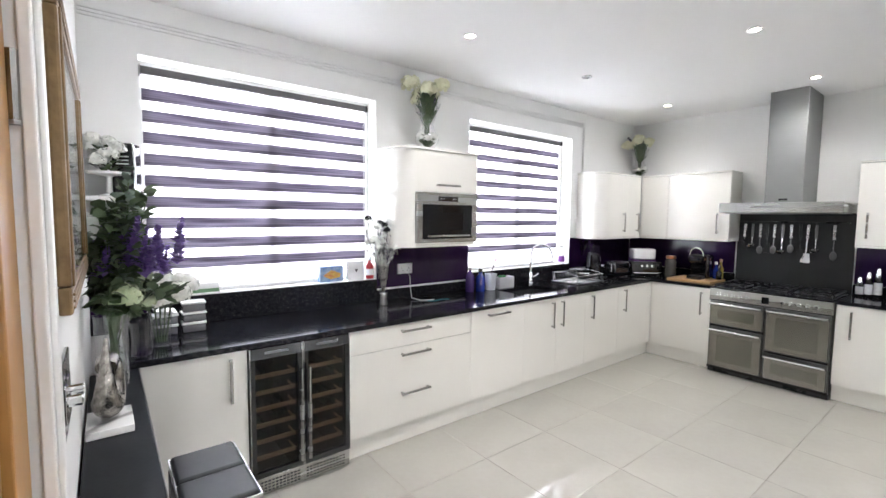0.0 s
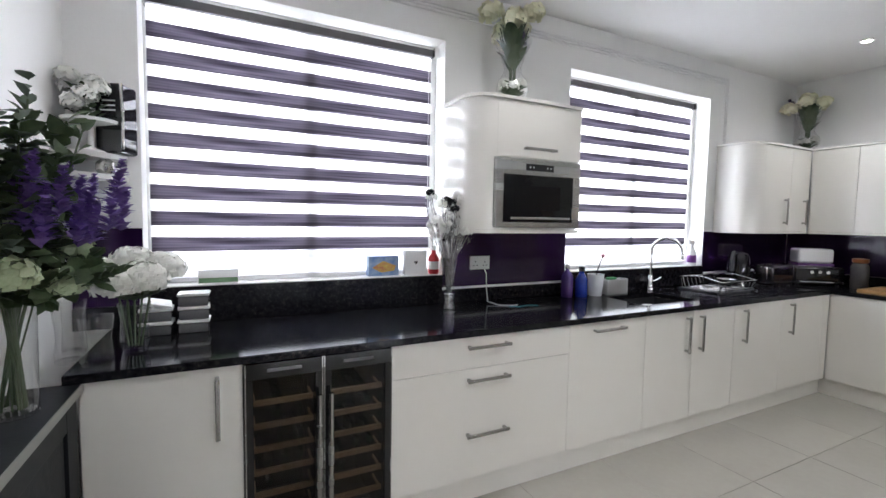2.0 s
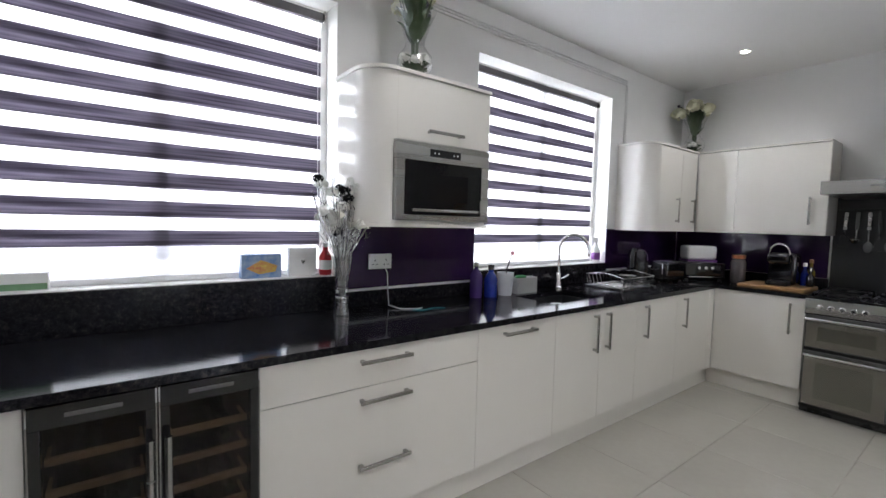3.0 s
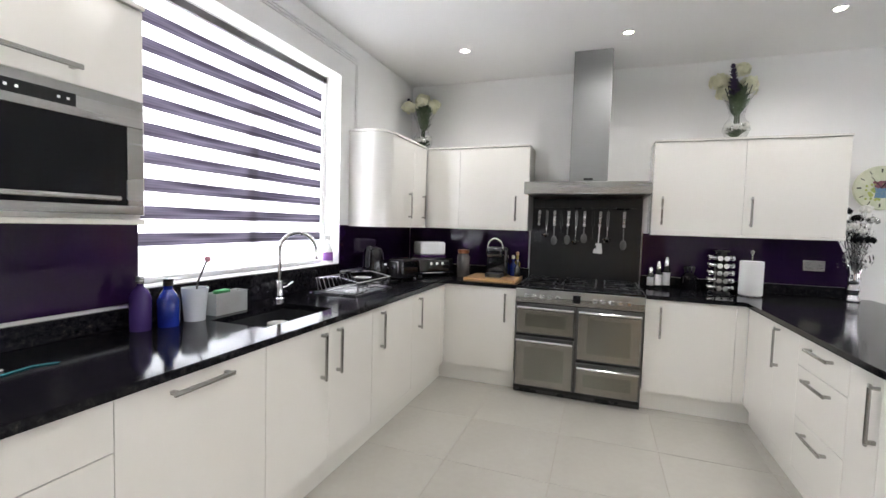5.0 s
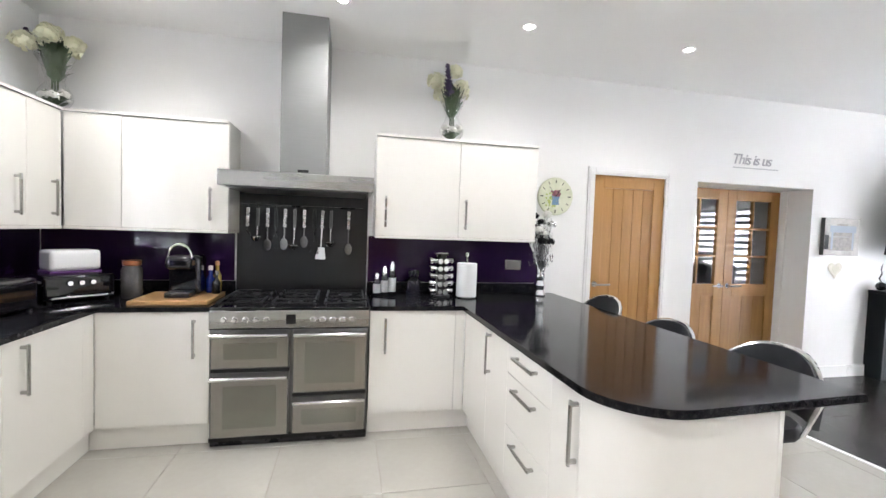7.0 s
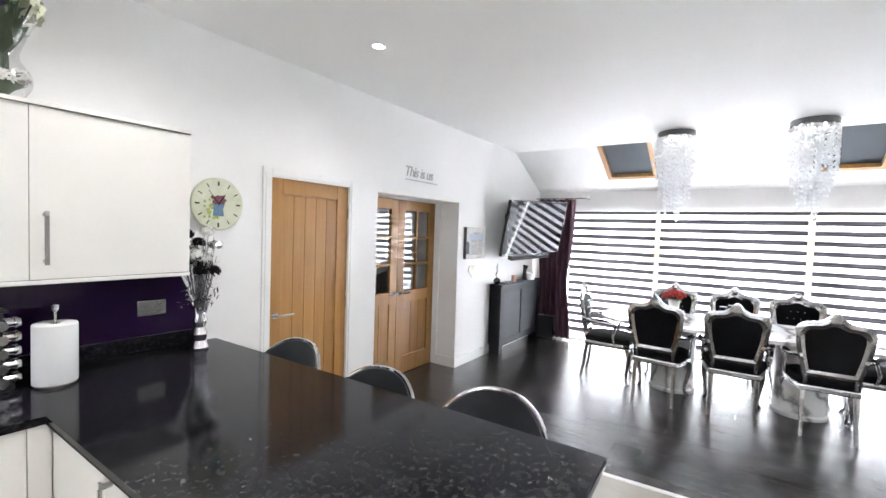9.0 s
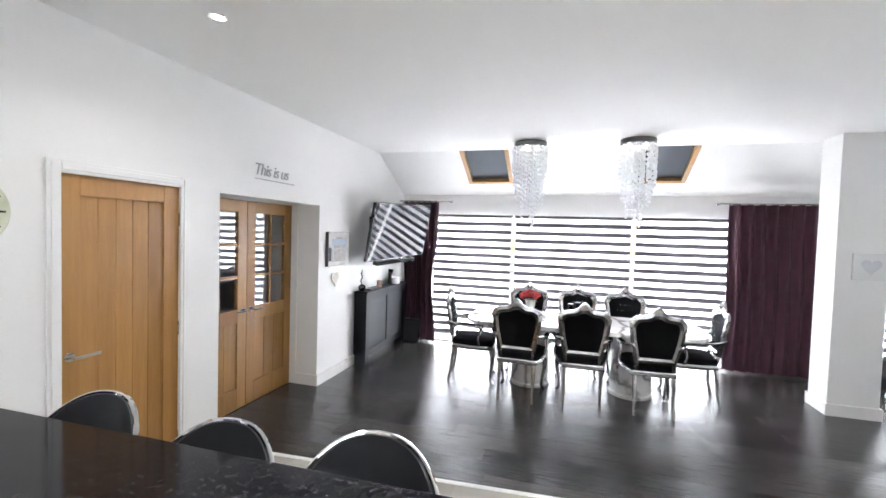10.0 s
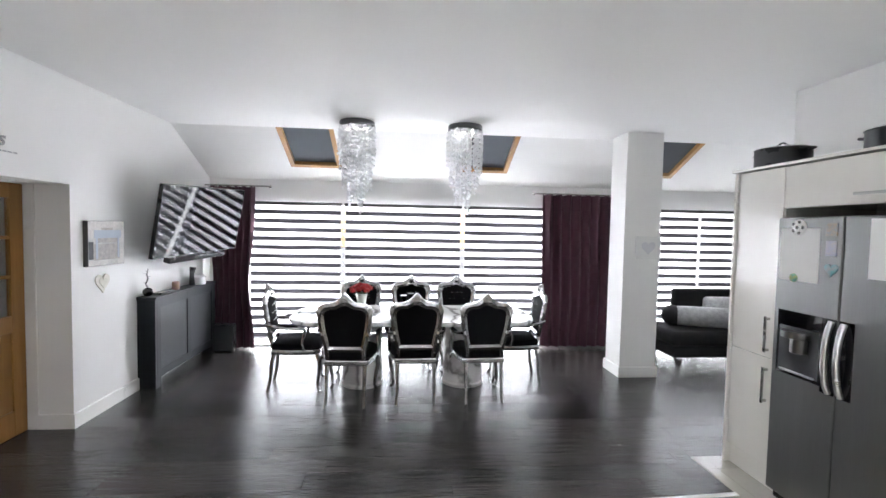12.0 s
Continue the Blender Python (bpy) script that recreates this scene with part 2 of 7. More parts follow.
def prism(bm, pts, z0, z1, b=0.0, m=None):
    """A flat outline raised from z0 to z1; m: a matrix laid over it."""
    m = m or Matrix()
    lo = [bm.verts.new(m @ Vector((x, y, z0))) for x, y in pts]
    hi = [bm.verts.new(m @ Vector((x, y, z1))) for x, y in pts]
    n = len(pts)
    fs = [bm.faces.new(lo[::-1]), bm.faces.new(hi)]
    fs += [bm.faces.new((lo[i], lo[(i + 1) % n], hi[(i + 1) % n], hi[i])) for i in range(n)]
    if b:
        es = list(fs[1].edges) + list(fs[0].edges)
        bmesh.ops.bevel(bm, geom=es, offset=b, segments=2, profile=0.5, affect="EDGES")
    return bm


def lathe(bm, prof, n=24, cx=0.0, cy=0.0, z=0.0):
    rings = []
    for r, h in prof:
        rings.append([bm.verts.new((cx + r * math.cos(2 * math.pi * i / n), cy + r * math.sin(2 * math.pi * i / n), z + h)) for i in range(n)] if r > 1e-5 else [bm.verts.new((cx, cy, z + h))])
    for a, c in zip(rings, rings[1:]):
        for i in range(n):
            q = [a[i % len(a)], a[(i + 1) % len(a)], c[(i + 1) % len(c)], c[i % len(c)]]
            q = list(dict.fromkeys(q))
            if len(q) > 2:
                bm.faces.new(q)
    return bm


def tube(bm, pts, r, n=8, taper=None):
    """A round bar along points; taper: a radius factor for each."""
    pts = [Vector(p) for p in pts]
    rings, up = [], None
    for i, p in enumerate(pts):
        d = (pts[min(i + 1, len(pts) - 1)] - pts[max(i - 1, 0)]).normalized()
        if up is None:
            up = d.orthogonal().normalized()
        up = (up - d * up.dot(d)).normalized()
        side = d.cross(up)
        rr = r * (taper[i] if taper else 1)
        rings.append([bm.verts.new(p + rr * (math.cos(2 * math.pi * k / n) * up + math.sin(2 * math.pi * k / n) * side)) for k in range(n)])
    for a, c in zip(rings, rings[1:]):
        for k in range(n):
            bm.faces.new((a[k], a[(k + 1) % n], c[(k + 1) % n], c[k]))
    bm.faces.new(rings[0][::-1])
    bm.faces.new(rings[-1])
    return bm


def ball(bm, x, y, z, r, sz=1.0, sub=2):
    bmesh.ops.create_icosphere(bm, subdivisions=sub, radius=r, matrix=Matrix.Translation((x, y, z)) @ Matrix.Diagonal((1, 1, sz, 1)))
    return bm


def B():
    return bmesh.new()


def mesh_of(name, bm, material, smooth=True):
    bmesh.ops.recalc_face_normals(bm, faces=bm.faces)
    me = bpy.data.meshes.new(name)
    bm.to_mesh(me)
    bm.free()
    me.materials.append(material)
    if smooth:
        me.shade_smooth()
        me.set_sharp_from_angle(angle=radians(32))
        if 6 < len(me.polygons) < 2000:
            # large flat sides of bevelled boxes keep one even normal
            areas = sorted(f.area for f in me.polygons)
            mid = areas[len(areas) // 2]
            for f in me.polygons:
                if f.area > 6 * mid and max(abs(v) for v in f.normal) > 0.9999:
                    f.use_smooth = False
    return me


def part(name, bm, material, parent, label="", smooth=True):
    """One mesh object, in the local space of its parent."""
    ob = new(name, bm if isinstance(bm, bpy.types.Mesh) else mesh_of(name, bm, material, smooth))
    ob.parent = parent
    return tagged(ob, label)


def thing(name, m, label, category, group="", kind=""):
    ob = new(name)
    ob.empty_display_size = 0.05
    ob.matrix_basis = m
    return tagged(ob, label, category, group, kind)


def single(name, bm, material, m, label, category, group="", kind="", smooth=True):
    ob = new(name, mesh_of(name, bm, material, smooth))
    ob.matrix_basis = m
    return tagged(ob, label, category, group, kind)


def structure(name, bm, material, label="", smooth=True):
    return tagged(new(name, mesh_of(name, bm, material, smooth)), label, "", "", "structure")


def arc(cx, cy, r, a0, a1, n=8):
    return [(cx + r * math.cos(radians(a0 + (a1 - a0) * i / n)), cy + r * math.sin(radians(a0 + (a1 - a0) * i / n))) for i in range(n + 1)]


# ---- the shell ----
def wall_with_openings(name, axis, at0, at1, a0, a1, z1, holes, label):
    """A wall from a0 to a1 along its axis, at0..at1 thick, with holes (from, to, low, high)."""
    bm = B()
    cuts = sorted(holes)
    spans, pos = [], a0
    for h0, h1, lo, hi in cuts:
        spans += [(pos, h0, 0, z1), (h0, h1, hi, z1)] + ([(h0, h1, 0, lo)] if lo > 0 else [])
        pos = h1
    spans.append((pos, a1, 0, z1))
    for s0, s1, lo, hi in spans:
        if axis == "x":
            box(bm, s0, s1, at0, at1, lo, hi)
        else:
            box(bm, at0, at1, s0, s1, lo, hi)
    return structure(name, bm, PAINT, label, smooth=False)


WIN1, WIN2 = (0.73, 2.29, 1.08, 2.515), (3.286, 4.87, 1.06, 2.515)
wall_with_openings("wall_north", "x", YN, YN + 0.32, 0.14, 6.9, 3.0, [WIN1, WIN2], "white painted kitchen wall with two window openings")
wall_with_openings("wall_west", "y", XW - 0.30, XW, -2.64, YN, 3.0, [(0.52, 1.42, 0, 2.02)], "white painted kitchen wall beside an oak door")
wall_with_openings("wall_east", "y", XE, XE + 0.36, YS - 0.3, YN, 3.0, [(-3.12, -1.71, 0, 1.985), (-1.355, -0.595, 0, 1.995)], "white painted wall with a single door and a double door recess")
wall_with_openings("wall_south", "x", YS - 0.30, YS, -4.3, XE, 3.0, [(1.50, 5.70, 0.02, 1.99), (-2.20, 0.20, 0.02, 1.99)], "white painted wall with wide glazed openings")
wall_with_openings("wall_lounge_north", "x", -2.64, -2.34, -4.3, XW - 0.30, 3.0, [], "white painted lounge wall")
wall_with_openings("wall_lounge_west", "y", -4.6, -4.3, YS - 0.3, -2.34, 3.0, [], "white painted lounge end wall")
bm = B()
box(bm, -4.6, XE + 0.36, -4.63, YN + 0.32, CEIL, CEIL + 0.15)
structure("ceiling", bm, CEILING_PAINT, "flat white painted ceiling", smooth=False)
bm = B()
holes_x = [(-4.6, -0.22), (0.43, 2.16), (2.81, 4.40), (5.06, XE + 0.36)]


def slope_pt(x, d, lift):
    """A place on the sloping ceiling: d metres down the slope from its ridge line, lift above its face."""
    run, drop = (YS + 4.63), (2.33 - CEIL)
    ln_ = math.hypot(run, drop)
    uy, uz = run / ln_, drop / ln_
    return Vector((x, -4.63 + uy * d + uz * lift * 1.0, CEIL + uz * d - uy * lift))


SL = math.hypot(YS + 4.63, 2.33 - CEIL)


def slope_box(bm, x0, x1, d0, d1, l0, l1):
    vs = [bm.verts.new(slope_pt(x, d, l)) for l in (l0, l1) for x, d in ((x0, d0), (x1, d0), (x1, d1), (x0, d1))]
    for q in ((3, 2, 1, 0), (4, 5, 6, 7), (0, 1, 5, 4), (1, 2, 6, 5), (2, 3, 7, 6), (3, 0, 4, 7)):
        bm.faces.new([vs[i] for i in q])


SK0, SK1 = 0.0, 0.79
for a, c in holes_x:
    slope_box(bm, a, c, 0, SL + 0.35, 0, 0.14)
for a, c in ((-0.22, 0.43), (2.16, 2.81), (4.40, 5.06)):
    slope_box(bm, a, c, SK1, SL + 0.35, 0, 0.14)
structure("ceiling_slope", bm, CEILING_PAINT, "sloping white painted ceiling with roof windows", smooth=False)
bm = B()
box(bm, -4.6, XE + 0.36, YS - 0.3, YN + 0.32, -0.12, -0.012)
structure("floor", bm, GROUT, "tiled and dark planked floor", smooth=False)
floor = bpy.data.objects["floor"]
bm = B()
box(bm, XW, XE, -1.70, YN, -0.0118, -0.0032)
box(bm, XW, 1.368, -2.43, -1.7005, -0.0118, -0.0032)
part("grout_bed", bm, GROUT, floor, "pale beige grout", smooth=False)
# added ground; its pale colour stands for daylight glare in the blind gaps
bm = B()
for r in range(4):
    box(bm, -40 + r * 20, -20 + r * 20, -40, 40, -0.5, -0.14)
structure("ground", bm, mat("glare_pale_ground", (0.52, 0.51, 0.49), (0.44, 0.43, 0.41), rough=0.85, scale=0.6, fine=40, bump=0.3), "added ground outside, paled for daylight glare between blinds", smooth=False)
bm = B()
box(bm, XE + 2.2, XE + 2.4, -4.5, 0.5, 0, 2.6)
box(bm, XE + 0.36, XE + 2.4, -4.7, -4.5, 0, 2.6)
box(bm, XE + 0.36, XE + 2.4, 0.5, 0.7, 0, 2.6)
box(bm, XE + 0.36, XE + 2.4, -4.7, 0.7, 2.6, 2.7)
box(bm, XE + 0.36, XE + 2.4, -4.7, 0.7, -0.12, -0.001)
structure("wall_hall", bm, PAINT, "plain hall walls behind the doors", smooth=False)
bm = B()
box(bm, -1.3, -1.2, -2.0, 3.0, 0, 2.6)
box(bm, -1.2, XW - 0.3, -2.0, -1.9, 0, 2.6)
box(bm, -1.2, XW - 0.3, 2.9, 3.0, 0, 2.6)
box(bm, -1.3, XW - 0.3, -2.0, 3.0, 2.6, 2.7)
structure("wall_passage", bm, PAINT, "plain passage walls behind the side door", smooth=False)
# the pillar between dining and lounge
bm = B()
box(bm, 0.60, 1.035, -4.55, -4.19, 0, CEIL, 0.004)
structure("pillar", bm, PAINT, "square white painted pillar")


def skirting(runs):
    for x0, x1, y0, y1 in runs:
        bm = B()
        box(bm, x0, x1, y0, y1, 0, 0.115)
        box(bm, x0, x1, y0, y1, 0.115, 0.12)
        structure("baseboard", bm, TRIM, "moulded white skirting board", smooth=False)


skirting([(XE - 0.018, XE - 0.0005, YS + 0.02, -3.103), (XE, XE + 0.26, -3.1195, -3.103), (0.582, 1.053, -4.19, -4.172), (1.035, 1.053, -4.568, -4.19),
          (0.582, 0.60, -4.568, -4.19), (0.582, 1.053, -4.568, -4.55), (XE - 0.018, XE, -0.53, -0.24), (XE - 0.018, XE, -1.71, -1.42), (0.22, 1.48, YS, YS + 0.018), (5.72, XE - 0.02, YS, YS + 0.018)])
# white cable trunking high on the window wall
bm = B()
for dz in (0.0, 0.02, 0.04):
    box(bm, XW + 0.01, 5.09, YN - 0.012, YN - 0.0005, 2.665 + dz, 2.677 + dz, 0.002)
for dx in (0.0, 0.02):
    box(bm, 5.07 + dx, 5.082 + dx, YN - 0.012, YN - 0.0005, 2.12, 2.72, 0.002)
structure("trim", bm, TRIM, "thin white moulding lines along the wall")


# ---- windows, blinds ----
def window(name, axis_y, x0, x1, z0, z1, out, panes):
    """A white framed window set in a wall opening, with panes side by side."""
    w = tagged(new(name), "white framed window behind a day and night blind", "", "", "structure")
    w.location = (x0, axis_y, z0)
    W, H = x1 - x0, z1 - z0
    bm = B()
    for a, c, lo, hi in ((0, W, 0, 0.045), (0, W, H - 0.03, H), (0, 0.045, 0.045, H - 0.03), (W - 0.045, W, 0.045, H - 0.03)):
        box(bm, a, c, -0.03, 0.03, lo, hi, 0.004)
    for i in range(1, panes):
        box(bm, W * i / panes - 0.035, W * i / panes + 0.035, -0.03, 0.03, 0.045, H - 0.03, 0.004)
    part("window_frame", bm, TRIM, w)
    for i in range(panes):
        bm = B()
        box(bm, W * i / panes + 0.05, W * (i + 1) / panes - 0.05, -0.006, 0.006, 0.04, H - 0.025)
        p = part("pane", bm, PANE, w, smooth=False)
        p.visible_shadow = False
    return w


window("window_1", YN + 0.165, *WIN1, 1, 2)
window("window_2", YN + 0.165, *WIN2, 1, 2)
window("window_3", YS - 0.14, 1.50, 5.70, 0.02, 1.99, -1, 3)
window("window_4", YS - 0.14, -2.20, 0.20, 0.02, 1.99, -1, 2)
for nm, (x0, x1, z0, z1) in (("sill_1", WIN1), ("sill_2", WIN2)):
    bm = B()
    box(bm, x0, x1, YN + 0.001, YN + 0.135, z0 - 0.03, z0 + 0.004, 0.003)
    structure("window_sill", bm, TRIM, "white window sill")


def zebra_blind(x0, x1, y, z0, z1, pitch, dark, label, first=2.35, side=-1, cloth=BAND, stop=0.02, voile=None):
    """A day and night roller blind: head rail, charcoal bands, sheer bands, bottom bar."""
    t = thing("day_night_blind", pose(x0, y, z0), label, "window blind", "day and night blinds")
    W, H = x1 - x0, z1 - z0
    voile = voile or SHEER
    bm = B()
    prism(bm, [(-0.022, -0.022), (0.018, -0.022), (0.022, 0.012), (0.012, 0.022), (-0.022, 0.022)], 0, W, 0.004, Matrix.Translation((0, 0, H - 0.022)) @ Matrix(((0, 0, 1, 0), (1, 0, 0, 0), (0, 1, 0, 0), (0, 0, 0, 1))))
    part("head_rail", bm, mat("grey_head_rail", (0.12, 0.115, 0.12), rough=0.4), t)
    for ex in (-0.006, W):
        bm = B()
        box(bm, ex, ex + 0.006, -0.045, 0.04, H - 0.05, H + 0.004, 0.002)
        part("end_cap", bm, STEEL, t)
    bm = B()
    box(bm, 0, W, -0.011, 0.011, 0.0, 0.028, 0.006)
    part("bottom_bar", bm, mat("pale_bottom_bar", (0.7, 0.7, 0.71), rough=0.4), t)
    bd = B()
    box(bd, 0.004, W - 0.004, -0.0012, 0.0012, 0, dark)
    band = mesh_of("fabric_band", bd, cloth, False)
    sd = B()
    box(sd, 0.004, W - 0.004, -0.0008, 0.0008, 0, pitch - dark)
    sheer = mesh_of("sheer_band", sd, voile, False)
    z = first - z0
    sd = B()
    box(sd, 0.004, W - 0.004, -0.0008, 0.0008, z, H - 0.02)
    part("sheer_band", sd, voile, t, smooth=False)
    while z - dark > stop:
        p = part("fabric_band", band, None, t)
        p.location = (0, 0.002 * side, z - dark)
        z -= dark
        if z - (pitch - dark) > max(stop, 0.028):
            s = part("sheer_band", sheer, None, t)
            s.location = (0, 0, z - (pitch - dark))
        z -= pitch - dark
    if stop > 0.05 and z > 0.03:
        sd = B()
        box(sd, 0.004, W - 0.004, -0.0008, 0.0008, 0.026, z + pitch - dark - 0.001)
        part("sheer_band", sd, voile, t, smooth=False)
    bm = B()
    for cx in (W - 0.03, ):
        tube(bm, [(cx, -0.03, H - 0.05), (cx, -0.032, H * 0.62), (cx + 0.004, -0.03, H * 0.3)], 0.0018, 6)
    part("pull_chain", bm, WHITE, t)
    return t


zebra_blind(0.745, 2.243, YN + 0.10, 1.0845, 2.475, 0.1292, 0.072, "charcoal and sheer striped day-night blind in a window", stop=0.085)
zebra_blind(3.33, 4.765, YN + 0.10, 1.0645, 2.475, 0.1305, 0.062, "charcoal and sheer striped day-night blind above the sink", stop=0.085)
for a, c in ((4.432, 5.66), (2.757, 4.378), (1.55, 2.703)):
    zebra_blind(a, c, YS + 0.075, 0.12, 2.02, 0.1215, 0.063, "charcoal and sheer striped day-night blind over glazed doors", first=1.913, cloth=BAND_DARK, voile=SHEER_SOUTH)
for a, c in ((-0.83, 0.16), (-2.15, -0.86)):
    zebra_blind(a, c, YS + 0.075, 0.12, 2.04, 0.1215, 0.063, "charcoal and sheer striped day-night blind in the lounge", first=1.933, cloth=BAND_DARK, voile=SHEER_SOUTH)


def roof_window(x0, x1):
    w = tagged(new("roof_window"), "oak framed roof window with a dark blackout blind", "roof window", "roof windows", "structure")
    bm = B()
    for a, c, d0, d1 in ((x0, x0 + 0.055, SK0, SK1), (x1 - 0.055, x1, SK0, SK1), (x0 + 0.055, x1 - 0.055, SK1 - 0.055, SK1)):
        slope_box(bm, a, c, d0, d1, -0.004, 0.12)
    part("window_frame", bm, OAK, w)
    bm = B()
    slope_box(bm, x0 + 0.055, x1 - 0.055, SK0, SK1 - 0.055, 0.05, 0.058)
    part("blackout_blind", bm, mat("slate_blackout_cloth", (0.075, 0.085, 0.10), rough=0.7, scale=5, fine=200, bump=0.1), w)
    return w


for a, c in ((4.40, 5.06), (2.16, 2.81), (-0.22, 0.43)):
    roof_window(a, c)


# ---- fitted kitchen ----
def bar_handle(parent, x, z, length, upright, y=0.0):
    bm = B()
    h = length / 2
    if upright:
        box(bm, x - 0.008, x + 0.008, y - 0.036, y - 0.026, z - h, z + h, 0.002)
        for s in (-1, 1):
            box(bm, x - 0.007, x + 0.007, y - 0.027, y + 0.001, z + s * (h - 0.016) - 0.008, z + s * (h - 0.016) + 0.008, 0.002)
    else:
        box(bm, x - h, x + h, y - 0.036, y - 0.026, z - 0.008, z + 0.008, 0.002)
        for s in (-1, 1):
            box(bm, x + s * (h - 0.016) - 0.008, x + s * (h - 0.016) + 0.008, y - 0.027, y + 0.001, z - 0.007, z + 0.007, 0.002)
    part("handle", bm, STEEL, parent, "brushed steel bar handle")


def base_unit(m, width, fronts, label, depth=0.60, name="base_cabinet", ends=(0.0, 0.0), top=0.868, extra=()):
    """A floor cabinet, front at y = 0; fronts: (kind, x0, x1, z0, z1, handle) with handle (upright, x, z) or None."""
    t = thing(name, m, label, "cabinet", "fitted kitchen cabinets")
    bm = B()
    box(bm, 0.002, width - 0.002, 0.024, depth, 0.15, top)
    if top < 0.86:
        box(bm, 0.002, width - 0.002, 0.024, 0.04, top, 0.868)
    part("body", bm, CREAM, t)
    bm = B()
    box(bm, -ends[0], width + ends[1], 0.055, 0.073, 0, 0.148)
    part("plinth", bm, CREAM, t)
    for kind, x0, x1, z0, z1, hd in fronts:
        bm = B()
        box(bm, x0 + 0.0011, x1 - 0.0011, 0, 0.02, z0 + 0.0018, z1 - 0.0018, 0.0014)
        d = part(kind, bm, CREAM, t)
        if hd:
            bar_handle(d, hd[1], hd[2], 0.245, hd[0])
    for up, hx, hz in extra:
        bar_handle(d, hx, hz, 0.245, up)
    return t


YF = 3.055
base_unit(pose(0.635, YF, 0), 0.496, [("door", 0, 0.496, 0.15, 0.868, (True, 0.41, 0.715))], "cream gloss base cabinet with one door beside the wine cooler")
base_unit(pose(1.731, YF, 0), 1.027, [("drawer", 0, 1.027, 0.705, 0.868, (False, 0.50, 0.815)), ("drawer", 0, 1.027, 0.15, 0.705, (False, 0.50, 0.652))],
          "wide cream gloss drawer cabinet with steel bar handles", extra=[(False, 0.50, 0.378)])
base_unit(pose(2.758, YF, 0), 0.602, [("door", 0, 0.602, 0.15, 0.868, (False, 0.287, 0.818))], "cream gloss panelled dishwasher front under black worktop")
base_unit(pose(3.36, YF, 0), 0.90, [("door", 0, 0.45, 0.15, 0.868, (True, 0.383, 0.712)), ("door", 0.45, 0.90, 0.15, 0.868, (True, 0.520, 0.712))], "cream gloss two-door sink cabinet", top=0.68)
base_unit(pose(4.26, YF, 0), 1.20, [("door", 0, 0.60, 0.15, 0.868, (True, 0.108, 0.712)), ("door", 0.60, 1.20, 0.15, 0.868, (True, 0.715, 0.712))], "cream gloss base cabinet with two doors near the corner")
base_unit(pose(5.46, YF, 0), 0.11, [("panel", 0, 0.11, 0.15, 0.868, None)], "plain cream gloss corner filler panel", ends=(0, 0.056))
XF = 5.572
base_unit(pose(XF, YF, 0, 0, 0, -90), 0.635, [("door", 0, 0.635, 0.15, 0.868, (True, 0.547, 0.70))], "cream gloss corner base cabinet beside the range cooker", ends=(0.054, 0))
base_unit(pose(XF, 1.425, 0, 0, 0, -90), 0.672, [("door", 0, 0.60, 0.15, 0.868, (True, 0.105, 0.70)), ("panel", 0.60, 0.672, 0.15, 0.868, None)], "cream gloss base cabinet to the side of the range cooker", ends=(0, 0.056))
# peninsula: front to the north
PY = 0.752
base_unit(pose(XF, PY, 0, 0, 0, 180), 0.842, [("panel", 0, 0.512, 0.15, 0.868, None), ("door", 0.512, 0.842, 0.15, 0.868, (True, 0.572, 0.722))], "cream gloss peninsula cabinet with one door", ends=(0.054, 0))
base_unit(pose(XF - 0.842, PY, 0, 0, 0, 180), 0.50, [("drawer", 0, 0.50, 0.702, 0.868, (False, 0.25, 0.812)), ("drawer", 0, 0.50, 0.428, 0.702, (False, 0.25, 0.65)),
                                                   ("drawer", 0, 0.50, 0.15, 0.428, (False, 0.25, 0.372))], "cream gloss peninsula drawer cabinet with three drawers")
base_unit(pose(XF - 1.342, PY, 0, 0, 0, 180), 0.23, [("door", 0, 0.23, 0.15, 0.868, (True, 0.21, 0.71))], "narrow cream gloss peninsula cabinet with one door")
pe = thing("curved_end_cabinet", pose(0, 0, 0), "cream gloss cabinet with a rounded corner at the peninsula end", "cabinet", "fitted kitchen cabinets")
xr = XF - 1.572
bm = B()
prism(bm, [(xr - 0.002, PY)] + arc(3.80 + 0.197, PY - 0.197, 0.197, 91, 180, 12) + [(3.80, 0.11), (xr - 0.002, 0.11)], 0.15, 0.868)
part("body", bm, CREAM, pe)
bm = B()
prism(bm, [(xr - 0.002, PY - 0.055)] + arc(3.855 + 0.142, PY - 0.197, 0.142, 91, 180, 12) + [(3.855, 0.13), (xr - 0.002, 0.13)], 0, 0.148)
part("plinth", bm, CREAM, pe)
bm = B()
box(bm, 3.80, XE - 0.002, 0.09, 0.108, 0, 0.868)
tagged(single("back_panel", bm, CREAM, Matrix(), "cream gloss back panel of the breakfast bar", "panel"), kind="structure")

# worktops
WZ0, WZ1 = 0.869, 0.90


def worktop(pts, label):
    bm = B()
    prism(bm, pts, WZ0, WZ1, 0.004)
    return single("worktop", bm, GRANITE, Matrix(), label, "worktop", "worktops")


